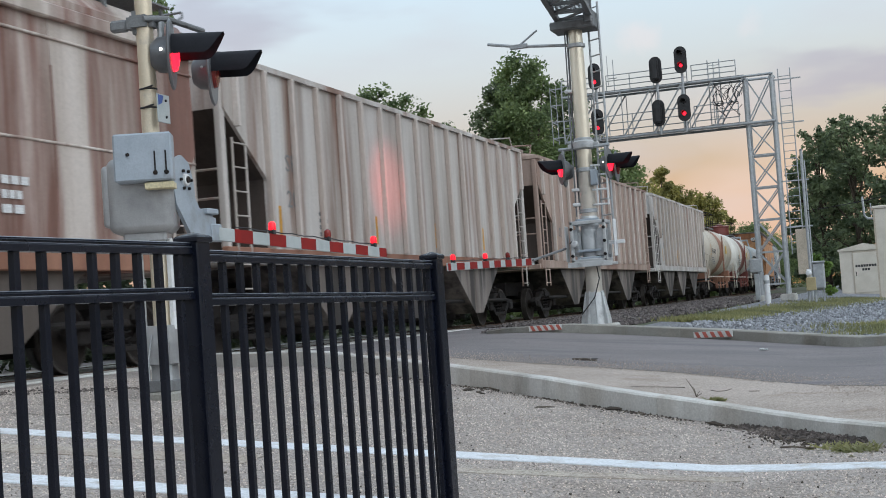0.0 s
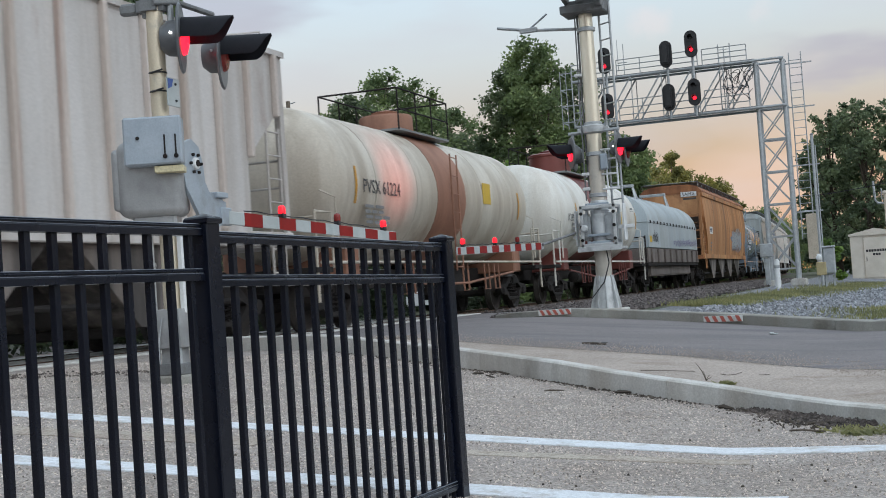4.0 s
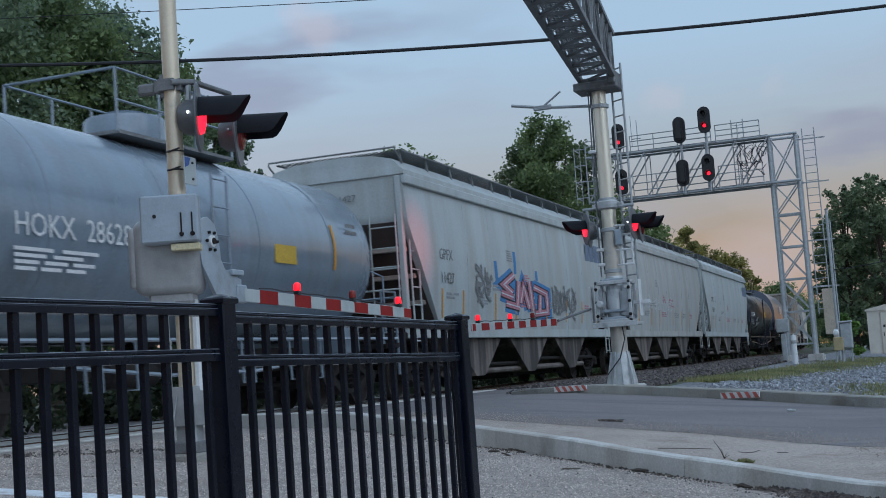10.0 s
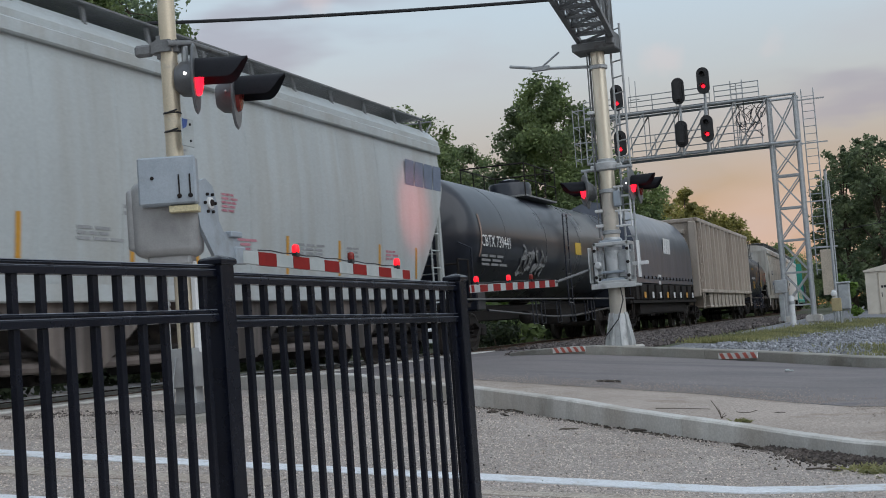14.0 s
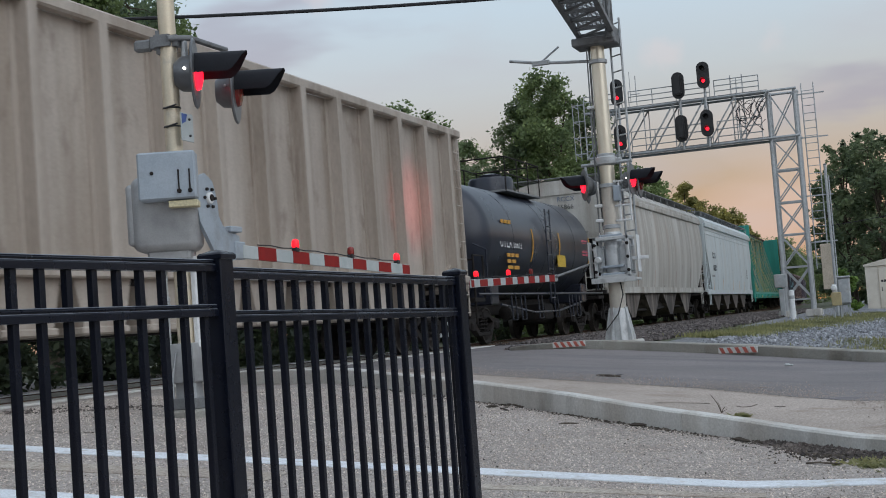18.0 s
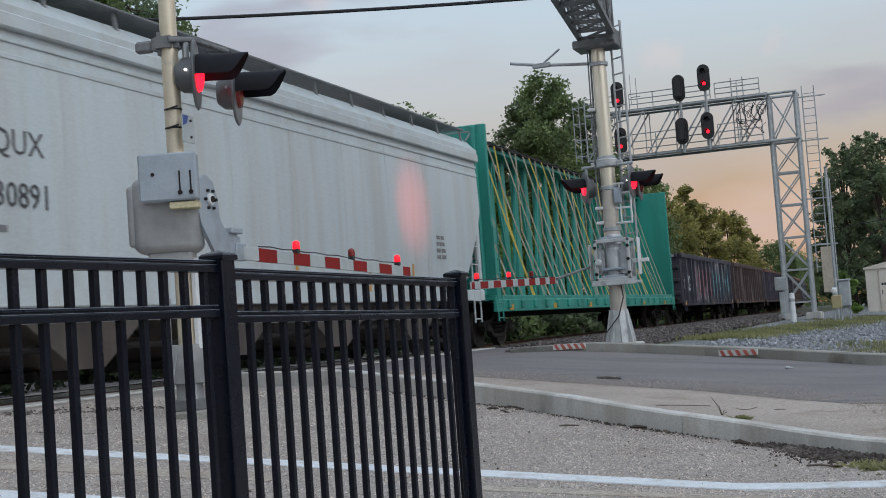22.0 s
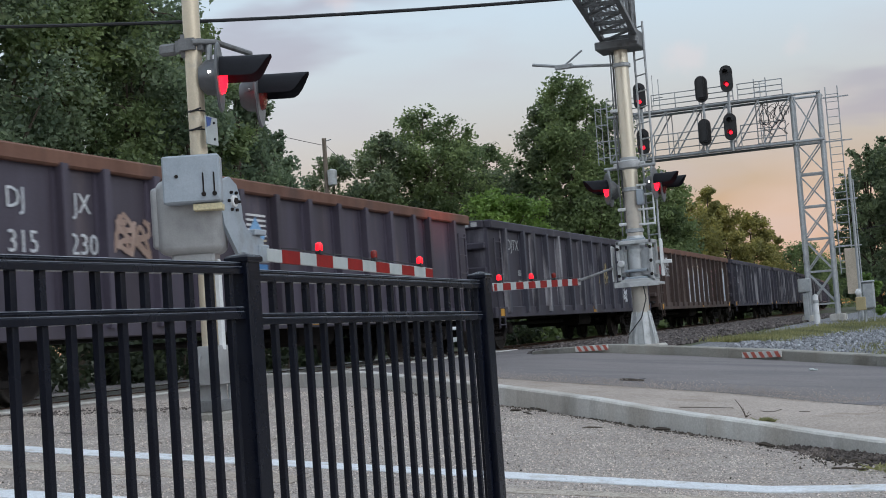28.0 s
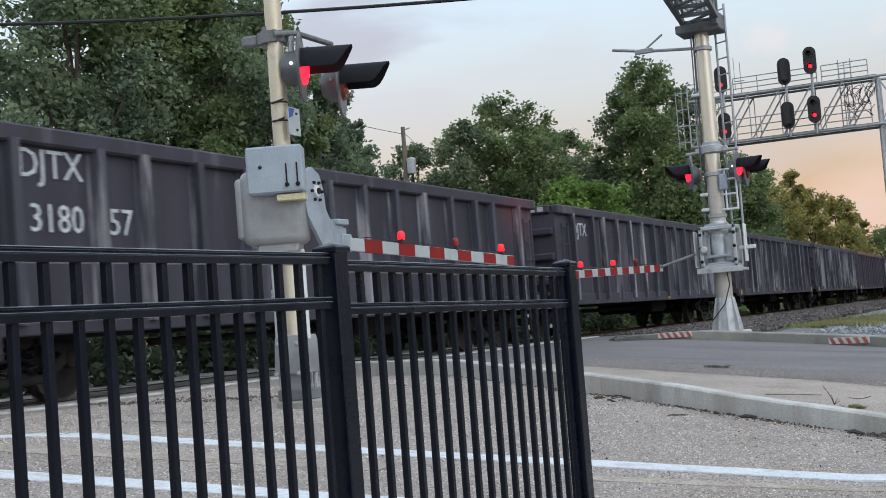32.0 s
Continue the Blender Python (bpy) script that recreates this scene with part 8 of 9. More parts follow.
def build_mast():
    """The cantilever crossing signal on the far kerb."""
    x, y = -5.55, 24.6
    g = thing("cantilever_signal", pose(x, y, 0), "tall aluminium cantilever signal with truss arm, flashers and gate", "crossing signal")
    part("foundation", Mesh().box(-0.38, 0.38, -0.36, 0.36, 0.1, 0.50, 0.03), M["kerb"], g, "concrete foundation")
    part("mast", Mesh().tube([(0, 0, 0.5), (0, 0, 3.42)], [0.156, 0.148], 28), M["mastalu"], g, "thick dull aluminium mast")
    part("mast_top", Mesh().tube([(0, 0, 3.42), (0, 0, 6.25)], [0.142, 0.132], 28), M["alu"], g, "slimmer bright upper mast")
    for i, a in enumerate(range(0, 360, 45)):
        m = pose(0, 0, 0, 0, 0, a + 20)
        part("base_fin", Mesh().add([(0.14, -0.02, 1.12), (0.175, -0.02, 1.12), (0.285, -0.02, 0.56), (0.285, -0.02, 0.5), (0.14, -0.02, 0.5), (0.14, 0.02, 1.12), (0.175, 0.02, 1.12), (0.285, 0.02, 0.56), (0.285, 0.02, 0.5), (0.14, 0.02, 0.5)],
             [(0, 1, 2, 3, 4), (9, 8, 7, 6, 5), (1, 6, 7, 2), (2, 7, 8, 3), (0, 5, 6, 1)], m), M["alupale"], g, "cast base fin")
    part("base_cone", Mesh().lathe([(0.215, 0.5), (0.205, 0.6), (0.172, 1.05), (0.160, 1.10)], 24), M["alupale"], g, "cast base cone")
    for z in (1.78, 2.28, 2.6, 3.38, 3.95, 5.75):
        part("band", Mesh().lathe([(0.15, z), (0.172, z + 0.01), (0.172, z + 0.07), (0.15, z + 0.08)], 24), M["galv"], g, "clamp band")
    # ladder on the far side
    ld = Mesh()
    lx = ((0.20, 0.28), (0.44, 0.10))
    for px, py in lx:
        ld.tube([(px, py, 2.45), (px, py, 6.6)], 0.022, 8)
    for i in range(14):
        z = 2.55 + i * 0.305
        ld.tube([(*lx[0], z), (*lx[1], z)], 0.014, 6)
    part("ladder", ld, M["galv"], g, "mast ladder")
    part("cable_riser", Mesh().tube([(-0.17, 0.06, 2.6), (-0.19, 0.06, 4.5), (-0.17, 0.06, 6.2)], 0.02, 8), M["weathered"], g)
    # lamps on a short cross arm
    part("cross_arm", Mesh().tube([(-0.5, 0.05, 3.85), (0.5, -0.05, 3.85)], 0.035, 10).tube([(-0.42, 0.04, 3.85), (-0.42, 0.04, 3.6)], 0.03, 8).tube([(0.42, -0.04, 3.85), (0.42, -0.04, 3.6)], 0.03, 8), M["galv"], g)
    flasher(g, pose(-0.46, 0.0, 3.48, 0, 0, 207), True, True)
    flasher(g, pose(0.46, 0.0, 3.50, 0, 0, -3), True, True)
    flasher(g, pose(-0.50, 0.40, 3.46, 0, 0, 183), False, True)
    flasher(g, pose(0.52, 0.40, 3.46, 0, 0, 3), False, True)
    # gate mechanism with frame and counterweight plates
    fr = Mesh()
    for px in (-0.30, 0.32):
        fr.box(px - 0.03, px + 0.03, -0.26, -0.20, 1.66, 2.45, 0.01).box(px - 0.03, px + 0.03, 0.2, 0.26, 1.66, 2.45, 0.01)
    for z in (1.66, 2.38):
        fr.box(-0.33, 0.35, -0.26, -0.20, z, z + 0.07, 0.01).box(-0.33, 0.35, 0.2, 0.26, z, z + 0.07, 0.01).box(-0.33, -0.27, -0.26, 0.26, z, z + 0.07, 0.01).box(0.29, 0.35, -0.26, 0.26, z, z + 0.07, 0.01)
    part("gate_frame", fr, M["alupale"], g, "bolted steel gate frame")
    part("sleeve", Mesh().lathe([(0.150, 1.70), (0.170, 1.72), (0.170, 2.5), (0.150, 2.54)], 24), M["alupale"], g, "pale clamp sleeve")
    part("frame_shelf", Mesh().box(-0.40, 0.44, -0.30, 0.26, 1.60, 1.65, 0.008).box(-0.40, 0.44, -0.31, -0.285, 1.58, 1.68, 0.006), M["alupale"], g, "bolted frame shelf")
    part("collar", Mesh().lathe([(0.145, 3.80), (0.20, 3.83), (0.21, 3.95), (0.15, 3.99)], 20).box(-0.3, 0.3, -0.05, 0.05, 3.84, 3.93, 0.01), M["alupale"], g, "cast cross-arm collar")
    sb = Mesh()
    for px in (0.22, 0.42):
        sb.tube([(px, -0.1, 2.72), (px, -0.1, 3.5)], 0.02, 6)
    for z in (2.74, 3.02, 3.3, 3.48):
        sb.tube([(0.12, -0.1, z), (0.42, -0.1, z)], 0.02, 6)
    part("step_bracket", sb, M["whitemetal"], g, "pale step bracket")
    part("cable_riser", Mesh().tube([(-0.22, -0.06, 2.55), (-0.21, -0.06, 4.2), (-0.19, -0.06, 6.1)], 0.014, 8), M["weathered"], g)
    for z in (2.74, 3.02, 4.9):
        part("riser_clamp", Mesh().box(-0.27, -0.12, -0.11, 0.0, z, z + 0.06, 0.012), M["whitemetal"], g)
    for px in (-0.30, 0.32):
        for z in (1.80, 2.05, 2.30):
            part("bolt", Mesh().lathe([(0.035, 0), (0.03, 0.03)], 6, pose(px, -0.27, z, 90, 0, 0)), M["steel"], g)
    part("gate_mechanism", Mesh().box(0.12, 0.36, -0.2, 0.2, 1.74, 2.3, 0.05), M["galv"], g, "grey gate mechanism case")
    part("terminal_box", Mesh().box(-0.36, -0.16, -0.18, 0.18, 1.8, 2.3, 0.05), M["galv"], g)
    part("motor_case", Mesh().lathe([(0.06, 0), (0.068, 0.03), (0.068, 0.1), (0.045, 0.13)], 16, pose(-0.24, -0.22, 2.02, 90, 0, 0)), M["alupale"], g)
    for z in (1.72, 1.86, 2.44):
        # bolted half-clamps across the sleeve
        part("half_clamp", Mesh().box(-0.21, 0.23, -0.22, -0.17, z, z + 0.05, 0.012).lathe([(0.026, 0), (0.022, 0.05)], 8, pose(-0.19, -0.20, z + 0.025, 90, 0, 0)).lathe([(0.026, 0), (0.022, 0.05)], 8, pose(0.21, -0.20, z + 0.025, 90, 0, 0)), M["boxgrey"], g, "bolted half-clamp")
    part("counterweight", Mesh().box(0.46, 0.49, -0.12, 0.1, 1.75, 2.45, 0.02).box(0.30, 0.66, -0.06, 0.0, 1.98, 2.05, 0.01), M["whitemetal"], g, "pale counterweight plate")
    part("counterweight", Mesh().box(-0.47, -0.44, -0.12, 0.1, 1.70, 2.38, 0.02), M["whitemetal"], g, "pale counterweight plate")
    part("arm_tube", Mesh().tube([(-0.47, -0.1, 1.96), (-0.52, -2.3, 1.72)], 0.024, 10), M["weathered"], g, "grey arm adapter tube")
    gate_arm(g, 4.66, ((1.58, False), (2.82, True), (4.38, True)), pose(-0.56, -2.14, 1.70, -1.5, 0, 180), 0.064, 0.2, 0.62)
    part("cable", Mesh().tube([(0.1, -0.16, 1.7), (0.16, -0.22, 1.35), (0.05, -0.24, 1.0), (-0.2, -0.3, 0.7)], 0.012, 6), M["black"], g)
    part("side_box", Mesh().box(0.12, 0.26, -0.2, -0.08, 3.1, 3.4, 0.02), M["boxgrey"], g, "small grey tag box")
    # long sign bracket
    br = Mesh().tube([(-0.1, 0, 5.82), (-1.15, 0, 5.93), (-1.75, 0.02, 6.05)], 0.03, 8)
    br.tube([(-1.15, 0, 5.92), (-0.75, 0.02, 6.20)], 0.02, 8).box(-1.3, -0.95, -0.04, 0.04, 5.88, 5.97, 0.01)
    part("bracket_arm", br, M["galv"], g, "folded bracket arm")
    # truss arm over the road
    dirv = Vector((0.125, -1, 0)).normalized()
    side = Vector((1, 0.125, 0)).normalized()
    base = Vector((0.0, 0, 0))
    L, n = 10.5, 14

    def P3(d, s, z):
        return base + dirv * d + side * s + Vector((0, 0, z))

    for s in (-0.32, 0.32):
        for z in (6.32, 7.25):
            part("truss_chord", Mesh().beam(P3(-0.35, s, z), P3(L, s, z), 0.09, 0.09), M["weathered"], g, "truss chord")
        for i in range(n):
            a, b = L * i / n, L * (i + 1) / n
            part("truss_web", Mesh().beam(P3(a, s, 6.32 if i % 2 else 7.25), P3(b, s, 7.25 if i % 2 else 6.32), 0.05, 0.05).beam(P3(a, s, 6.32), P3(a, s, 7.25), 0.045, 0.045), M["weathered"], g)
    for i in range(n):
        a, b = L * i / n, L * (i + 1) / n
        part("truss_web", Mesh().beam(P3(a, -0.32, 6.30), P3(a, 0.32, 6.30), 0.05, 0.06).beam(P3(a, -0.32, 6.30), P3(b, 0.32, 6.30), 0.04, 0.04), M["weathered"], g)
    # open mesh floor of the walkway
    gr = Mesh()
    for i in range(7):
        s = -0.24 + 0.08 * i
        gr.beam(P3(0.3, s, 6.42), P3(L, s, 6.42), 0.012, 0.03)
    for i in range(100):
        d = 0.3 + (L - 0.3) * i / 99
        gr.beam(P3(d, -0.28, 6.42), P3(d, 0.28, 6.42), 0.02, 0.012)
    part("walkway_grating", gr, M["weathered"], g, "open steel grating")
    part("truss_seat", Mesh().box(-0.42, 0.42, -0.3, 0.3, 6.08, 6.24, 0.02).box(-0.3, 0.3, -0.24, 0.24, 6.24, 6.32, 0.01).box(0.25, 0.4, -0.35, 0.3, 6.15, 6.42, 0.02), M["weathered"], g, "heavy truss seat plate")


def build_stripes():
    """Red and white reflector bars on the road face of the far kerb."""
    for (x0, y0), (x1, y1) in (((-6.56, 23.5), (-5.92, 23.37)), ((-3.42, 22.52), (-2.73, 22.09))):
        d = Vector((x1 - x0, y1 - y0, 0))
        a = math.degrees(math.atan2(d.y, d.x))
        gz = lift((x0 + x1) / 2)
        n = d.length
        bar = thing("kerb_reflector", pose(x0, y0, gz, 0, 0, a), "red and white slanted stripe panel on the kerb face", "reflector panel", "kerb reflectors")
        part("panel", Mesh().box(0, n, -0.035, -0.012, 0.035, 0.135, 0.003), M["stripewhite"], bar)
        for i in range(5):
            u = 0.02 + i * n / 5
            w = n / 10
            part("red_stripe", Mesh().add([(u + 0.06, -0.038, 0.037), (u + 0.06 + w, -0.038, 0.037), (u + w, -0.038, 0.133), (u, -0.038, 0.133)], [(0, 1, 2, 3)]), M["stripered"], bar)


# ------------------------------------------------------------------ railway signal bridge
def signal_head(parent, x, y, z, lit, yaw=0):
    """A black oval railway signal that faces -y."""
    n = 24
    ring = [(0.26 * math.cos(a), (0.30 if math.sin(a) > 0 else -0.30) + 0.26 * math.sin(a)) for a in (math.tau * (i + 0.5) / n for i in range(n))]
    vs = [(px, -0.02, pz) for px, pz in ring] + [(px, 0.02, pz) for px, pz in ring]
    mb = Mesh().add(vs, [tuple(range(n)), tuple(reversed(range(n, 2 * n)))] + [((i + 1) % n, i, n + i, n + (i + 1) % n) for i in range(n)])
    hd = part("signal_head", mb, M["black"], parent, "black oval railway signal head", at=pose(x, y, z, 0, 0, yaw))
    part("head_case", Mesh().box(-0.15, 0.15, 0.02, 0.25, -0.42, 0.42, 0.05), M["black"], hd)
    for dz, on in ((0.26, False), (-0.24, lit)):
        m = Mesh()
        k = 9
        pts = []
        for d in (0.0, 0.26):
            pts += [(0.11 * math.cos(a), -0.02 - d, dz + 0.11 * math.sin(a)) for a in (math.radians(-10 + 200 * i / (k - 1)) for i in range(k))]
        m.add(pts, [(i, i + 1, k + i + 1, k + i) for i in range(k - 1)])
        part("hood", m, M["black"], hd)
        part("lens", Mesh().lathe([(0.078, 0), (0.065, 0.02), (0.01, 0.03)], 18, pose(0, -0.022, dz, 90, 0, 0)), M["sigred"] if on else M["black"], hd, "lit red signal lens" if on else "")


def build_bridge():
    y0 = 56.0
    xl, xr = -5.62, -4.55
    g = thing("signal_bridge", pose(0, 0, 0), "galvanised cantilever signal bridge with red railway signals", "signal bridge")
    zt, zb = 9.62, 7.68
    for y in (y0 - 0.35, y0 + 0.35):
        for x in (xl, xr):
            part("tower_leg", Mesh().tube([(x, y, 0.45), (x, y, zt + 0.05)], 0.085, 12), M["galv"], g, "tubular tower leg")
            part("leg_foot", Mesh().box(x - 0.3, x + 0.3, y - 0.3, y + 0.3, 0.3, 0.6, 0.04), M["kerb"], g, "concrete footing")
        levels = (9.62, 7.68, 6.35, 5.02, 3.69, 2.36, 1.03)
        for za, zc in zip(levels, levels[1:]):
            part("tower_brace", Mesh().beam((xl, y, za), (xr, y, zc), 0.05, 0.05), M["galv"], g)
            part("tower_brace", Mesh().beam((xl, y + 0.01, zc), (xr, y + 0.01, za), 0.05, 0.05), M["galv"], g)
            part("tower_brace", Mesh().beam((xl, y, zc), (xr, y, zc), 0.07, 0.07), M["galv"], g)
    for i in range(5):
        za, zc = 0.7 + (zt - 0.8) * i / 5, 0.7 + (zt - 0.8) * (i + 1) / 5
        for x in (xl, xr):
            part("tower_brace", Mesh().beam((x, y0 - 0.35, za), (x, y0 + 0.35, zc), 0.05, 0.06), M["galv"], g)
    xe = -13.3
    for y in (y0 - 0.55, y0 + 0.55):
        for z, r in ((zt, 0.055), (zb, 0.06)):
            part("bridge_chord", Mesh().tube([(xr + 0.1, y, z), (xe, y, z)], r, 10), M["galv"], g, "long bridge chord")
        n = 6
        for i in range(n):
            a, b = xl + (xe - xl) * i / n, xl + (xe - xl) * (i + 1) / n
            part("bridge_web", Mesh().beam((a, y, zt if i % 2 else zt), (b, y, zb), 0.055, 0.055).beam((b, y, zb), (b, y, zt), 0.035, 0.035), M["galv"], g)
    for z in (zb + 0.06, zt + 0.06):
        part("walkway", Mesh().box(xe, xl, y0 - 0.5, y0 + 0.5, z, z + 0.03), P["grate"], g, "grating walkway")
    for z0 in (zb, zt):
        hs = (0.3, 0.6, 0.92) if z0 == zb else (0.25, 0.47, 0.70)
        for h in hs:
            for a, b in ((-5.9, -7.7), (-7.9, -9.1), (-9.3, -11.3), (-11.6, -13.25)):
                part("handrail", Mesh().tube([(a, y0 - 0.7, z0 + h), (b, y0 - 0.7, z0 + h)], 0.022, 6), M["galv"], g, "pipe handrail")
        for x in (-5.9, -6.8, -7.7, -7.9, -9.1, -9.3, -10.3, -11.3, -11.6, -12.5, -13.25):
            part("rail_post", Mesh().tube([(x, y0 - 0.7, z0), (x, y0 - 0.7, z0 + hs[-1])], 0.022, 6), M["galv"], g)
    # ladder and cage at the left end, ladder at the tower
    for lx, z0, z1, yy in ((-4.05, 2.2, 9.85, y0), (-6.9, zb, 10.6, y0 + 0.2)):
        ld = Mesh()
        for s in (-0.24, 0.24):
            ld.tube([(lx + s, yy, z0), (lx + s, yy, z1)], 0.025, 6)
        for i in range(int((z1 - z0) / 0.31)):
            ld.tube([(lx - 0.24, yy, z0 + 0.2 + i * 0.31), (lx + 0.24, yy, z0 + 0.2 + i * 0.31)], 0.016, 5)
        part("ladder", ld, M["galv"], g, "steel ladder")
    part("ladder_guard", Mesh().box(-4.10, -3.66, y0 - 0.08, y0 - 0.03, 1.35, 3.2, 0.01), M["tanpanel"], g, "tan ladder guard panel")
    for z in (3.3, 5.2, 7.6, 9.4):
        part("ladder_stay", Mesh().beam((xr, y0, z), (-3.4, y0, z), 0.05, 0.05), M["galv"], g)
    cg = Mesh()
    for z in (7.9, 8.6, 9.3, 10.0):
        cg.tube([(-13.25, y0 - 0.8, z), (-13.75, y0 - 0.8, z), (-13.75, y0 + 0.2, z)], 0.025, 6)
    for x in (-13.25, -13.5, -13.75):
        cg.tube([(x, y0 - 0.8, 7.6), (x, y0 - 0.8, 10.1)], 0.02, 6)
    part("end_cage", cg, M["galv"], g, "railing cage at the bridge end")
    # signals on their poles
    for x, zs, lit in ((-8.06, (10.55, 8.55), True), (-9.12, (10.25, 8.45), False), (-11.72, (10.3, 8.35), True)):
        part("signal_pole", Mesh().tube([(x, y0 - 0.85, zb - 0.1), (x, y0 - 0.85, zs[0] + 0.1)], 0.055, 10), M["galv"], g)
        for z in zs:
            signal_head(g, x, y0 - 1.05, z, lit, 0 if lit else 180)
    # slack signal cables at the tower
    rng = random.Random(5)
    for i in range(5):
        z0, w = rng.uniform(8.3, 9.2), rng.uniform(0.22, 0.4)
        pts = [(-5.75 - 1.1 * k / 40 + 0.12 * math.sin(k * 0.62 + i), y0 - 0.72 - 0.02 * i, z0 + w * math.sin(k * 0.31 + i * 0.9) - 0.004 * k * (i % 3)) for k in range(41)]
        part("signal_cable", Mesh().tube(pts, 0.014, 6), M["wire"], g, "looped black signal cable")
    part("antenna", Mesh().tube([(-11.1, y0, zt), (-11.1, y0, 11.1)], 0.02, 6).tube([(-11.35, y0, 10.3), (-10.95, y0, 10.3)], 0.02, 6).tube([(-11.35, y0, 10.0), (-11.35, y0, 11.3)], 0.015, 6), M["galv"], g)
    part("tower_box", Mesh().box(-5.95, -5.45, y0 - 0.95, y0 - 0.7, 1.55, 2.1, 0.03).box(-5.8, -5.6, y0 - 0.9, y0 - 0.75, 0.4, 1.5, 0.02), M["galv"], g, "grey equipment box")


def build_trackside():
    b = thing("bollard", pose(-4.86, 50.4, lift(-4.86)), "white cylindrical bollard beside the track", "bollard")
    part("tube", Mesh().lathe([(0.10, -0.05), (0.10, 1.0), (0.08, 1.06), (0.02, 1.08)], 18), M["whitemetal"], b)
    part("band", Mesh().lathe([(0.101, 0.75), (0.104, 0.76), (0.104, 0.86), (0.101, 0.87)], 18), M["galv"], b)
    s = thing("equipment_shed", pose(-2.2, 82.5, lift(-3)), "cream metal equipment shed with a low gable on the gravel", "shed")
    part("housing", Mesh().box(-1.38, 1.38, -1.2, 1.2, -0.15, 2.55, 0.02), M["shed"], s)
    gable = [(-1.46, 2.5), (1.46, 2.5), (1.46, 2.6), (0.0, 2.9), (-1.46, 2.6)]
    part("roof", Mesh().add([(x, y, z) for y in (-1.28, 1.28) for x, z in gable], [(0, 1, 2, 3, 4), (9, 8, 7, 6, 5), (1, 0, 5, 6), (2, 1, 6, 7), (3, 2, 7, 8), (4, 3, 8, 9), (0, 4, 9, 5)]), M["shed"], s, "low gable roof")
    door = part("door", Mesh().box(-0.62, 0.80, -1.235, -1.19, 0.02, 2.38, 0.01), M["shed"], s, "wide steel door")
    part("door_frame", Mesh().box(-0.66, -0.62, -1.245, -1.19, 0.0, 2.42).box(0.80, 0.84, -1.245, -1.19, 0.0, 2.42).box(-0.62, 0.80, -1.245, -1.19, 2.38, 2.42), M["tanpanel"], door)
    part("door_handle", Mesh().box(-0.52, -0.48, -1.26, -1.235, 1.0, 1.25, 0.008), M["steel"], door)
    for k in range(8):
        part("notice_bar", Mesh().box(-0.52 + 0.15 * k, -0.40 + 0.15 * k, -1.242, -1.236, 1.52, 1.66), M["black"], door, "unreadable notice as plain bars")
    for k in range(3):
        part("notice_bar", Mesh().box(-0.15 + 0.15 * k, -0.03 + 0.15 * k, -1.242, -1.236, 1.30, 1.43), M["black"], door, "unreadable notice as plain bars")
    s2 = thing("equipment_shed", pose(0.22, 66.0, lift(0)), "tall cream equipment shed with a vent pipe", "shed")
    part("housing", Mesh().box(-1.4, 1.4, -1.4, 1.4, -0.15, 4.18, 0.02), M["shed"], s2)
    part("roof", Mesh().box(-1.46, 1.46, -1.46, 1.46, 4.18, 4.32, 0.03), M["shed"], s2, "flat overhanging roof")
    part("corner_trim", Mesh().box(-1.42, -1.34, -1.42, -1.38, -0.1, 4.18).box(-1.42, -1.38, -1.38, -1.3, -0.1, 4.18), M["tanpanel"], s2)
    part("vent_pipe", Mesh().tube([(-1.38, -1.3, 3.75), (-1.68, -1.3, 3.77), (-1.80, -1.3, 3.92), (-1.84, -1.3, 4.8)], 0.055, 8).tube([(-1.40, -1.34, 3.9), (-1.5, -1.34, 3.95), (-1.5, -1.34, 4.45)], 0.03, 6), M["galv"], s2, "bent grey vent pipe")
    c = thing("relay_cabinet", pose(-3.09, 52.2, lift(-2.95)), "grey relay cabinet on legs", "cabinet")
    part("case", Mesh().box(-0.21, 0.21, -0.25, 0.25, 0.58, 1.55, 0.03), M["galv"], c)
    part("door", Mesh().box(-0.18, 0.18, -0.265, -0.24, 0.62, 1.5, 0.008), M["galv"], c, "cabinet door")
    part("leg", Mesh().box(-0.18, -0.11, -0.05, 0.05, -0.05, 0.6), M["galv"], c)
    part("leg", Mesh().box(0.11, 0.18, -0.05, 0.05, -0.05, 0.6), M["galv"], c)
    part("hood", Mesh().box(-0.24, 0.24, -0.3, 0.3, 1.55, 1.62, 0.02), M["galv"], c)
    m = thing("meter_box", pose(-3.25, 49.9, lift(-3.2)), "ochre meter box on two posts", "cabinet")
    part("case", Mesh().box(-0.17, 0.17, -0.12, 0.12, 0.52, 1.0, 0.02), M["yellowbox"], m)
    part("meter", Mesh().lathe([(0.10, 0), (0.11, 0.03), (0.09, 0.12), (0.03, 0.14)], 14, pose(-0.06, 0.02, 1.16, 90, 0, 0)).box(-0.13, 0.03, 0.02, 0.1, 1.0, 1.3, 0.01), M["whitemetal"], m, "pale glass-domed meter")
    for x in (-0.12, 0.12):
        part("post", Mesh().tube([(x, 0.1, -0.05), (x, 0.1, 0.7)], 0.03, 8), M["galv"], m)
    p = thing("steel_pole", pose(-3.5, 54.0, lift(-3.5)), "slim grey steel pole with cable connections", "pole")
    part("pole", Mesh().tube([(0, 0, -0.1), (0, 0, 6.0)], 0.06, 12), M["galv"], p)
    part("conduit", Mesh().tube([(0.1, 0, -0.1), (0.1, 0, 5.6)], 0.025, 8), M["galv"], p)
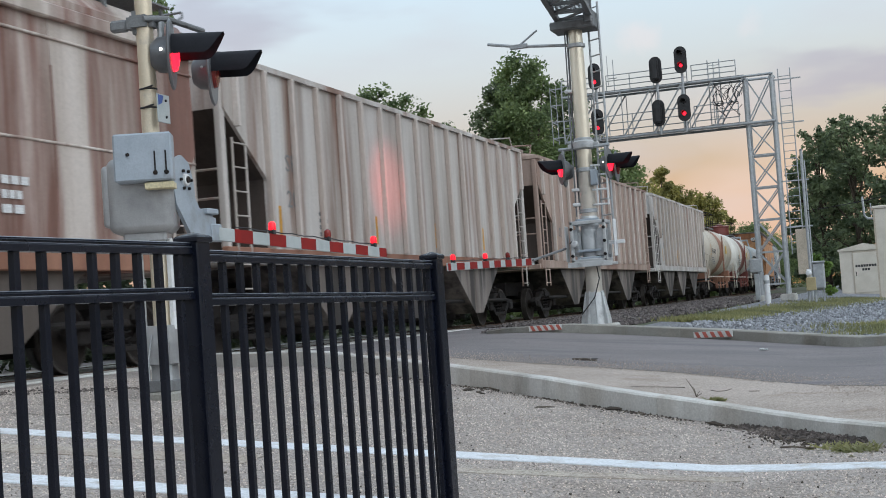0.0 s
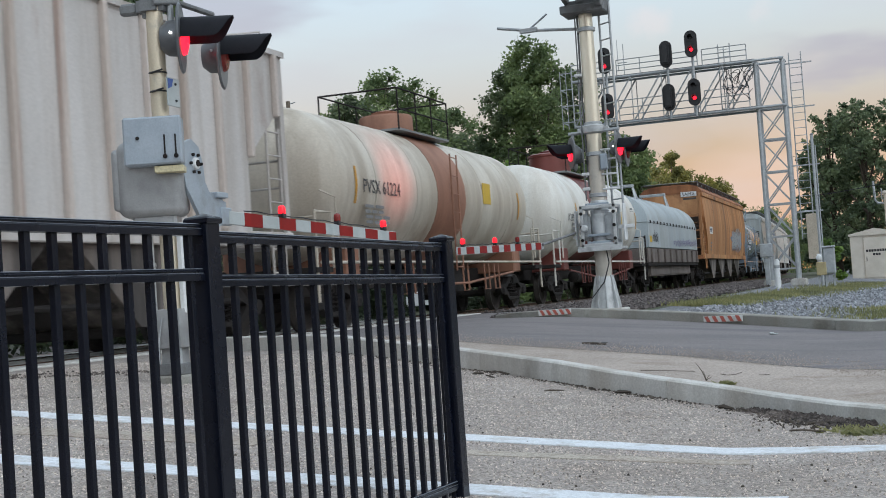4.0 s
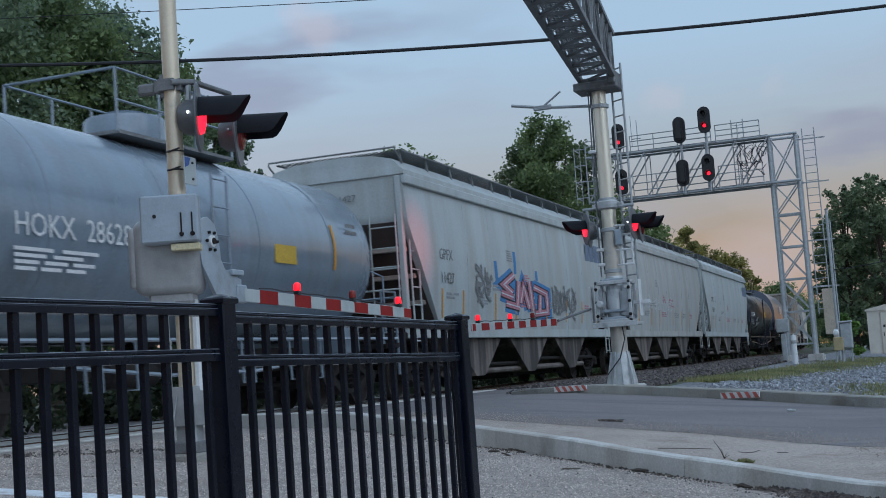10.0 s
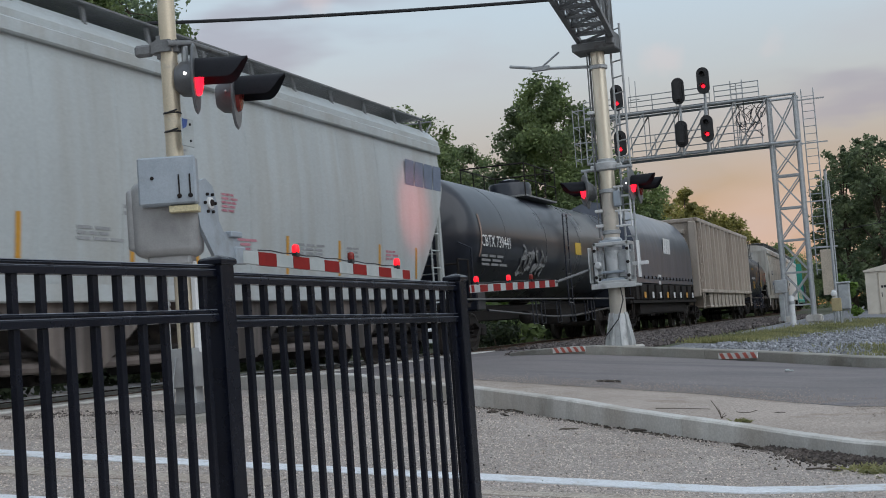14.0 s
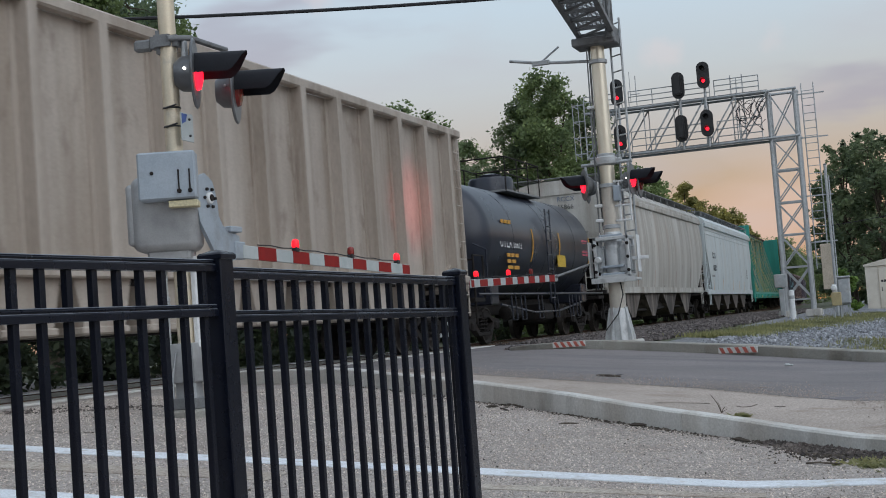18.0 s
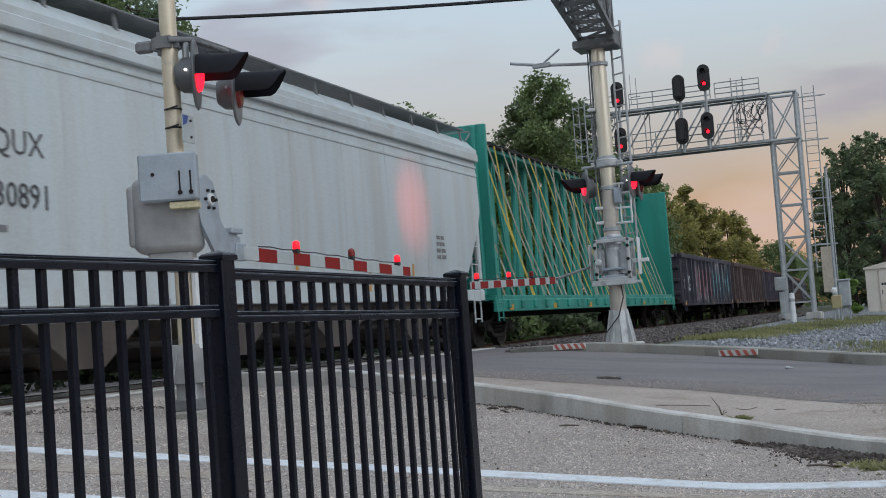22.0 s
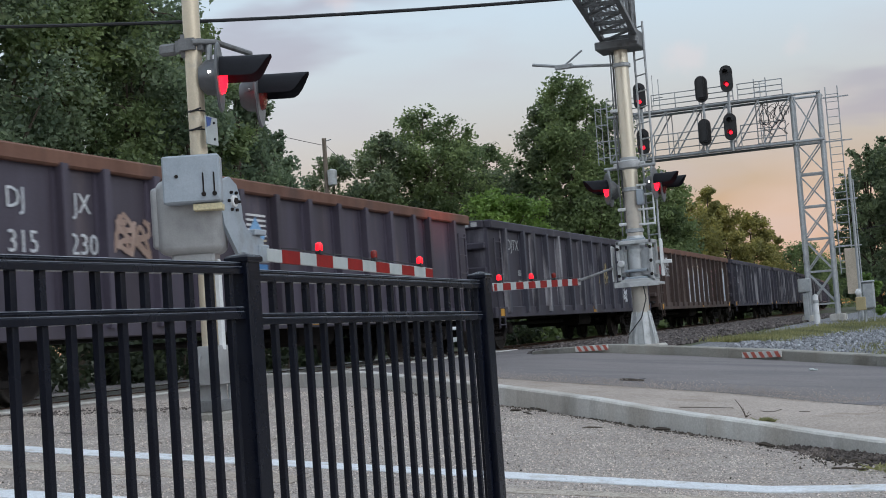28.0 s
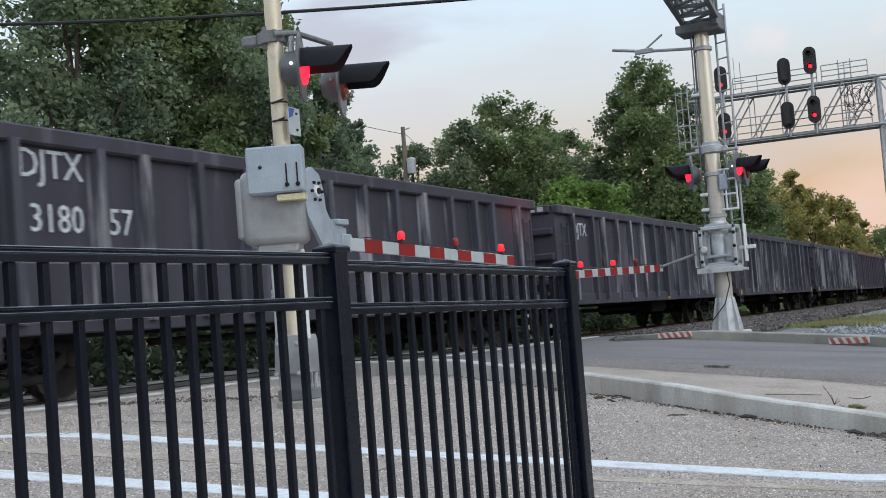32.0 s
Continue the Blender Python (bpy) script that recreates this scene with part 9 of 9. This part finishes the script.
    part("pole_cap", Mesh().lathe([(0.07, 6.0), (0.065, 6.04), (0.02, 6.07)], 12), M["weathered"], p)
    # two stationary cars beyond the crossing, seen only between the wheels
    for x, y, a, paint, lab in ((-18.5, 50.0, 200, M["whitemetal"], "white car waiting beyond the track"), (-21.0, 77.0, 10, M["galv"], "silver car parked beyond the track")):
        car = thing("car", pose(x, y, lift(x), 0, 0, a), lab, "car")
        body = [(-2.2, 0.35), (-2.25, 0.7), (-1.9, 0.88), (-1.1, 0.95), (-0.6, 1.42), (0.9, 1.45), (1.7, 0.98), (2.2, 0.9), (2.25, 0.4)]
        part("body", Mesh().prism([(q[0], q[1]) for q in body], -0.85, 0.85), paint, car)
        part("windows", Mesh().prism([(-1.0, 0.96), (-0.55, 1.36), (0.85, 1.39), (1.55, 0.98)], -0.86, 0.86), M["black"], car, "dark glass")
        for wy in (-1.35, 1.35):
            for wx in (-0.8, 0.8):
                w = part("wheel", Mesh().lathe([(0.2, -0.1), (0.31, -0.1), (0.33, -0.06), (0.33, 0.06), (0.31, 0.1), (0.2, 0.1)], 18, pose(0, 0, 0, 0, 90, 0)), M["black"], car, at=pose(wx, wy, 0.33))
                part("rim", Mesh().lathe([(0.18, -0.11), (0.2, -0.09), (0.2, 0.09), (0.18, 0.11)], 14, pose(0, 0, 0, 0, 90, 0)), M["galv"], w)
        for wx in (-0.6, 0.6):
            part("headlight", Mesh().box(wx - 0.17, wx + 0.17, -2.27, -2.18, 0.62, 0.76, 0.02), M["whitelit"], car, "lit headlight")
    # litter on the road
    l = thing("litter", pose(-2.0, 19.3, lift(-2.0) + 0.006), "crumpled white scrap lying on the road", "litter")
    part("scrap", Mesh().box(-0.04, 0.03, -0.03, 0.03, 0, 0.035, 0.012).box(0.02, 0.08, -0.02, 0.03, 0, 0.02, 0.008), M["signwhite"], l)
    r = thing("road_scar", pose(-3.86, 16.32, lift(-3.86) + 0.005, 0, 0, 10), "dark scrape in the asphalt", "road scar", kind="structure")
    part("scar", Mesh().box(-0.19, 0.16, -0.03, 0.03, 0, 0.006, 0.002), M["black"], r)


# ------------------------------------------------------------------ trees, wires
def leaves(name, centres, radii, count, size, seed, squash=0.8):
    """A crown of many small leaves, in clumps about the given centres."""
    rng = np.random.default_rng(seed)
    C, R = np.array(centres, float), np.array(radii, float)
    pick = rng.choice(len(C), count, p=R ** 2 / (R ** 2).sum())
    d = rng.normal(size=(count, 3))
    d /= np.linalg.norm(d, axis=1, keepdims=True)
    rad = R[pick] * np.minimum(np.abs(rng.normal(size=count)) * 0.82, rng.uniform(0.9, 1.45, count))
    pos = C[pick] + d * rad[:, None] * (1, 1, squash)
    u = rng.normal(size=(count, 3)) * (1, 1, 0.7)
    u /= np.linalg.norm(u, axis=1, keepdims=True)
    v = np.cross(u, rng.normal(size=(count, 3)))
    v /= np.linalg.norm(v, axis=1, keepdims=True)
    s = size * rng.uniform(0.6, 1.35, (count, 1))
    V = np.stack([pos - u * s, pos + v * s * 0.55 - u * s * 0.1, pos + u * s, pos - v * s * 0.55 - u * s * 0.1], 1).reshape(-1, 3)
    me = bpy.data.meshes.new(name)
    me.vertices.add(count * 4)
    me.vertices.foreach_set("co", V.ravel())
    me.loops.add(count * 4)
    me.loops.foreach_set("vertex_index", np.arange(count * 4))
    me.polygons.add(count)
    me.polygons.foreach_set("loop_start", np.arange(count) * 4)
    me.polygons.foreach_set("loop_total", np.full(count, 4))
    me.update()
    me.validate()
    return me


def tree(x, y, height, spread, mat, seed, label, count=9000, leaf=0.2, low=0.22, clumps=130, name="tree", puff=1.0):
    rng = random.Random(seed)
    t = thing(name, pose(x, y, lift(x) - 0.05), label, "tree", "trees beyond the track")
    tr = Mesh()
    h0 = height * 0.42
    lean = (rng.uniform(-0.4, 0.4), rng.uniform(-0.4, 0.4))
    r0 = 0.022 * height
    spine = [(0, 0, 0), (lean[0] * 0.3, lean[1] * 0.3, h0 * 0.5), (lean[0], lean[1], h0), (lean[0] * 1.6, lean[1] * 1.6, height * 0.82)]
    tr.tube(spine, [r0, r0 * 0.8, r0 * 0.6, r0 * 0.12], 9)
    cs, rs = [], []
    lobes = max(clumps // 8, 3)
    for i in range(lobes):
        # limbs spiral up the trunk, each carrying a cloud of small leaf clumps
        f = (i + 0.5) / lobes
        z = height * (low + (1 - low) * f)
        k = math.sin(math.pi * min(0.14 + 0.80 * f, 1.0)) ** 0.6
        a = i * 2.399 + rng.uniform(-0.6, 0.6)
        lr = spread * rng.uniform(0.34, 0.52) * (0.6 + 0.45 * k)
        q = max(spread * k * rng.uniform(0.75, 1.08) - lr * 0.8, 0.0)
        c = Vector((lean[0] + q * math.cos(a), lean[1] + q * math.sin(a), min(z, height - lr * 0.75)))
        b = max(min(c.z * 0.62, height * 0.75), height * 0.12)
        w = min(b / height / 0.82, 1)
        root = Vector((lean[0] * 1.6 * w, lean[1] * 1.6 * w, b))
        tr.tube([root, root.lerp(c, 0.55) + Vector((0, 0, 0.2)), c], [r0 * 0.34, r0 * 0.2, r0 * 0.07], 6)
        for j in range(11):
            d = Vector((rng.gauss(0, 1), rng.gauss(0, 1), rng.gauss(0, 1))).normalized()
            p = c + Vector((d.x, d.y, d.z * 0.75)) * lr * rng.uniform(0.55, 1.0)
            rr = lr * rng.uniform(0.26, 0.55) * puff
            cs.append((p.x, p.y, min(p.z, height - rr * 0.5)))
            rs.append(rr)
            if j % 3 == 0:
                tr.tube([c, c.lerp(p, 0.6) + Vector((0, 0, 0.1)), p], [r0 * 0.09, r0 * 0.06, r0 * 0.02], 4)
    part("trunk", tr, M["bark"], t, "dark branching trunk")
    part("crown", leaves("crown", cs, rs, count, leaf, seed), mat, t, "loose leafy crown")
    return t


def build_trees():
    D, MI, B, O = M["leaf_dark"], M["leaf_mid"], M["leaf_bright"], M["leaf_olive"]
    stand = (  # the dark stand opposite the lot: x, y, height, spread, leaves
        (-25.0, 30.7, 13.1, 2.6, D, 13000),
        (-25.6, 34.6, 13.7, 2.7, MI, 15000),
        (-24.8, 37.1, 13.5, 2.6, D, 15000),
        (-24.4, 39.4, 12.5, 2.2, MI, 12000),
        (-25.2, 43.3, 11.6, 2.3, D, 12000),
        (-25.3, 45.6, 11.3, 1.5, D, 9000),
        (-26.6, 49.5, 9.6, 1.1, D, 6000),
        (-30.6, 43.3, 17.1, 3.8, D, 11000),
    )
    row = (  # the trees further along the line
        (-35.8, 69.5, 10.8, 0.7, MI, 1500),
        (-35.6, 75.8, 12.7, 2.1, D, 7000),
        (-29.3, 73.8, 14.2, 3.1, MI, 14000),
        (-30.5, 71.3, 12.9, 2.3, D, 9000),
        (-28.9, 78.3, 13.1, 2.1, MI, 8000),
        (-29.5, 86.5, 13.5, 2.3, MI, 7000),
        (-26.0, 79.4, 10.9, 2.5, D, 7000),
        (-21.2, 64.3, 8.0, 2.2, B, 8000),
        (-19.8, 75.0, 15.2, 2.8, MI, 15000),
        (-21.9, 76.5, 14.1, 2.0, D, 9000),
        (-19.2, 79.6, 13.7, 2.1, D, 9000),
        (-19.0, 73.6, 9.3, 2.3, MI, 6000),
    )
    far = (
        (-21.1, 102.5, 12.0, 2.7, MI, 8000),
        (-21.8, 117.2, 11.1, 3.0, O, 7000),
        (-24.2, 109.9, 11.6, 2.4, MI, 6000),
        (-24.6, 148.0, 14.8, 1.4, O, 5000),
        (-23.3, 150.7, 12.9, 2.6, O, 7000),
        (-21.5, 157.8, 12.1, 2.7, O, 7000),
        (-20.6, 167.8, 10.6, 1.5, O, 4000),
        (-22.6, 209.7, 10.5, 3.5, MI, 5000),
        (-23.2, 246.8, 10.4, 5.1, MI, 5000),
        (-21.1, 269.0, 9.8, 6.6, MI, 5000),
        (-17.6, 302.1, 11.5, 8.6, D, 5000),
    )
    right = (  # right of the line, behind the sheds
        (-5.3, 101.9, 12.2, 2.1, D, 11000),
        (-2.9, 99.5, 12.9, 2.6, D, 12000),
        (0.0, 101.5, 13.9, 2.9, D, 9000),
        (-7.1, 111.9, 11.1, 1.4, D, 6000),
        (-4.5, 114.9, 12.6, 2.8, MI, 7000),
    )
    for i, (x, y, h, s, m, n) in enumerate(stand):
        tree(x, y, h, s * (1.4 if i < 3 else 1.12), M["leaf_stand"] if m is D else m, 100 + i, "tall dark green tree in full leaf" if m is D else "green tree in full leaf", int(n * 3.2), 0.095)
    for i, (x, y, h, s, m, n) in enumerate(row):
        tree(x, y, h, s * 1.35, m, 200 + i, "bright green young tree" if m is B else "leafy green tree beyond the track", int(n * 2.6), 0.12)
    for i, (x, y, h, s, m, n) in enumerate(far):
        tree(x, y, h, s * 1.15, m, 300 + i, "olive-brown tree against the sunset" if m is O else "distant green tree along the line", int(n * 3.4), 0.165, 0.08, puff=1.35)
    for i, (x, y, h, s, m, n) in enumerate(right):
        tree(x, y, h * 1.0, s * 1.38, m, 400 + i, "dark tree behind the equipment sheds", int(n * 1.15), 0.15, 0.05, 150, puff=0.8)
    # shrubs along the far side of the track
    rng = random.Random(9)
    for i in range(16):
        y = 6 + i * 3.1
        if 18 < y < 27:
            continue
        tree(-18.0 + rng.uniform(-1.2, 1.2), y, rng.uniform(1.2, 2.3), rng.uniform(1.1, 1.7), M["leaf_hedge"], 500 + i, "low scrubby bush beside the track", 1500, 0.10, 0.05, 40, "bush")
    for i in range(18):
        tree(-19.0 + rng.uniform(-2, 1.5), 62 + i * 5.5, rng.uniform(2.0, 4.5), rng.uniform(1.8, 3.0), D if i % 2 else MI, 540 + i, "bush along the line", 1500, 0.2, 0.05, 40, "bush")
    tree(-3.75, 73.0, 2.3, 0.75, B, 590, "young green bush beside the equipment shed", 2200, 0.09, 0.05, 40, "bush")
    # dense hedge that closes the view low behind the track
    hr = np.random.default_rng(31)
    cs, rs = [], []
    for i in range(420):
        y = 6 + 64 * (i + hr.random()) / 420
        crest = 2.6 + 0.7 * math.sin(y * 0.9) + 0.5 * math.sin(y * 2.3 + 1)
        cs.append((-20.5 - 0.09 * (y - 20) + hr.normal() * 0.55, y, 0.1 + crest * hr.random() ** 0.8))
        rs.append(hr.uniform(0.4, 0.75))
    # the hedge's shade is painted in with the darkened leaf colour
    tagged(part("hedge", leaves("hedge", cs, rs, 70000, 0.12, 31), M["leaf_hedge"]), "dense hedge beyond the track, shade in its green", "hedge", kind="stuff")
    # grass strip beside the gravel
    n = 26000
    r2 = np.random.default_rng(2)
    u = r2.random(n)
    gy = 30 + 34 * u ** 1.3
    gx = -4.6 + 0.085 * (gy - 30) + r2.normal(size=n) * (0.35 + 0.012 * (gy - 30))
    k = n // 3
    gy[:k] = 23.6 + 6 * r2.random(k)
    gx[:k] = 0.4 + r2.normal(size=k) * 0.8 - 0.05 * (gy[:k] - 23)
    tufts = ((-1.62, 11.55, 0.03), (-0.42, 8.36, 0.09), (-0.34, 8.2, 0.08), (-0.62, 9.85, 0.03))
    for q, (tx, ty, tw) in enumerate(tufts):
        a, b = k + q * 90, k + q * 90 + 90
        gx[a:b], gy[a:b] = tx + r2.normal(size=90) * tw, ty + r2.normal(size=90) * tw
    hgt = r2.uniform(0.04, 0.15, n)
    hgt[k:k + 90 * len(tufts)] *= 0.26
    ang = r2.random(n) * math.tau
    base = np.stack([gx, gy, [lift(v) for v in gx]], 1)
    w = np.stack([np.cos(ang), np.sin(ang), 0 * ang], 1) * 0.018
    tip = base + np.stack([r2.normal(size=n) * 0.05, r2.normal(size=n) * 0.05, hgt], 1)
    V = np.stack([base - w, base + w, tip], 1).reshape(-1, 3)
    me = bpy.data.meshes.new("grass")
    me.from_pydata(V.tolist(), [], np.arange(3 * n).reshape(-1, 3).tolist())
    tagged(part("grass", me, M["grass"]), "thin grass strip beside the gravel", "grass", kind="stuff")


def build_backdrop():
    """An unseen wood added round the sides and back, to block the horizon glow in reflections."""
    vs, n = [], 150
    for i in range(n + 1):
        a = radians(7 + 288 * i / n)
        r = 112 + 9 * math.sin(5 * a) + 4 * math.sin(13 * a)
        top = 10.5 + 1.6 * noise.noise((3.1 * i, 0.4, 0)) + 1.3 * math.sin(i * 0.61) + 0.9 * math.sin(i * 1.9)
        x, y = r * math.sin(a), r * math.cos(a)
        vs += [(x, y, -1.5), (x * 0.985, y * 0.985, 0.55 * top), (x, y, top)]
    fs = [(3 * i + k, 3 * i + k + 1, 3 * i + k + 4, 3 * i + k + 3) for i in range(n) for k in (0, 1)]
    tagged(part("backdrop", Mesh().add(vs, fs), M["woods"]), "added unseen ring of wood that blocks the low glow", "backdrop", kind="structure")


def build_wires():
    def cable(name, a, b, sag, r, label):
        pts = [Vector(a).lerp(Vector(b), i / 24) - Vector((0, 0, sag * 4 * (i / 24) * (1 - i / 24))) for i in range(25)]
        tagged(part(name, Mesh().tube(pts, r, 6), M["wire"]), label, "overhead cable")

    cable("overhead_cable", (-31.19, 24.29, 10.41), (6.94, 38.22, 10.04), 0.97, 0.045, "thick black overhead cable across the road")
    cable("overhead_wire", (-31.13, 24.27, 11.07), (6.97, 38.21, 10.34), 0.1, 0.010, "thin overhead wire high above the road")
    p = thing("utility_pole", pose(-32.6, 67.5, 0.2), "wooden utility pole with a grey transformer", "utility pole")
    part("pole", Mesh().tube([(0, 0, -0.2), (0, 0, 12.2)], [0.17, 0.12], 12), M["woodpole"], p)
    part("transformer", Mesh().lathe([(0.05, -0.55), (0.25, -0.5), (0.27, 0.3), (0.2, 0.36), (0.05, 0.4)], 16), M["galv"], p, "grey pole transformer", at=pose(0.42, -0.1, 10.0))
    part("insulator", Mesh().tube([(-0.1, 0, 12.0), (0.45, 0, 12.1)], 0.03, 6), M["galv"], p)
    cable("service_wire", (-3.45, 54.0, 3.82), (1.9, 50.0, 4.35), 0.12, 0.014, "thin black service wire at the sheds")
    cable("service_wire", (-32.6, 67.5, 12.0), (-36, 40, 14.5), 0.5, 0.018, "thin service wire from the utility pole")
    cable("service_wire", (-32.6, 67.5, 12.1), (-30.6, 67.5, 9.6), -0.15, 0.014, "thin drop wire at the utility pole")


build_fence()
build_gate()
build_mast()
build_stripes()
build_bridge()
build_trackside()
build_trees()
build_backdrop()
build_wires()

# red beam that the flasher on the cantilever mast throws onto passing wagons
beam = new("flasher_beam", bpy.data.lights.new("flasher_beam", "SPOT"))
beam.data.energy, beam.data.color, beam.data.spot_size, beam.data.spot_blend, beam.data.shadow_soft_size = 190, (1.0, 0.12, 0.09), radians(42), 1.0, 0.08
beam.matrix_world = look((-6.55, 24.6, 3.52), (-9.7, 24.9, 3.5))


# ------------------------------------------------------------------ motion of the train
def travelled(t):
    return 12.86 * t + 0.01 * t * t - 1.2


def motions():
    for wagon, s in TRAIN:
        rows = []
        for k in range(33):
            y = s - travelled(k)
            d = (track_x(y + 1) - track_x(y - 1)) / 2
            rows.append((k, pose(track_x(y), y, RAIL_Z, 0, 0, math.degrees(-math.atan(d)))))
        walk(wagon, rows)


motions()
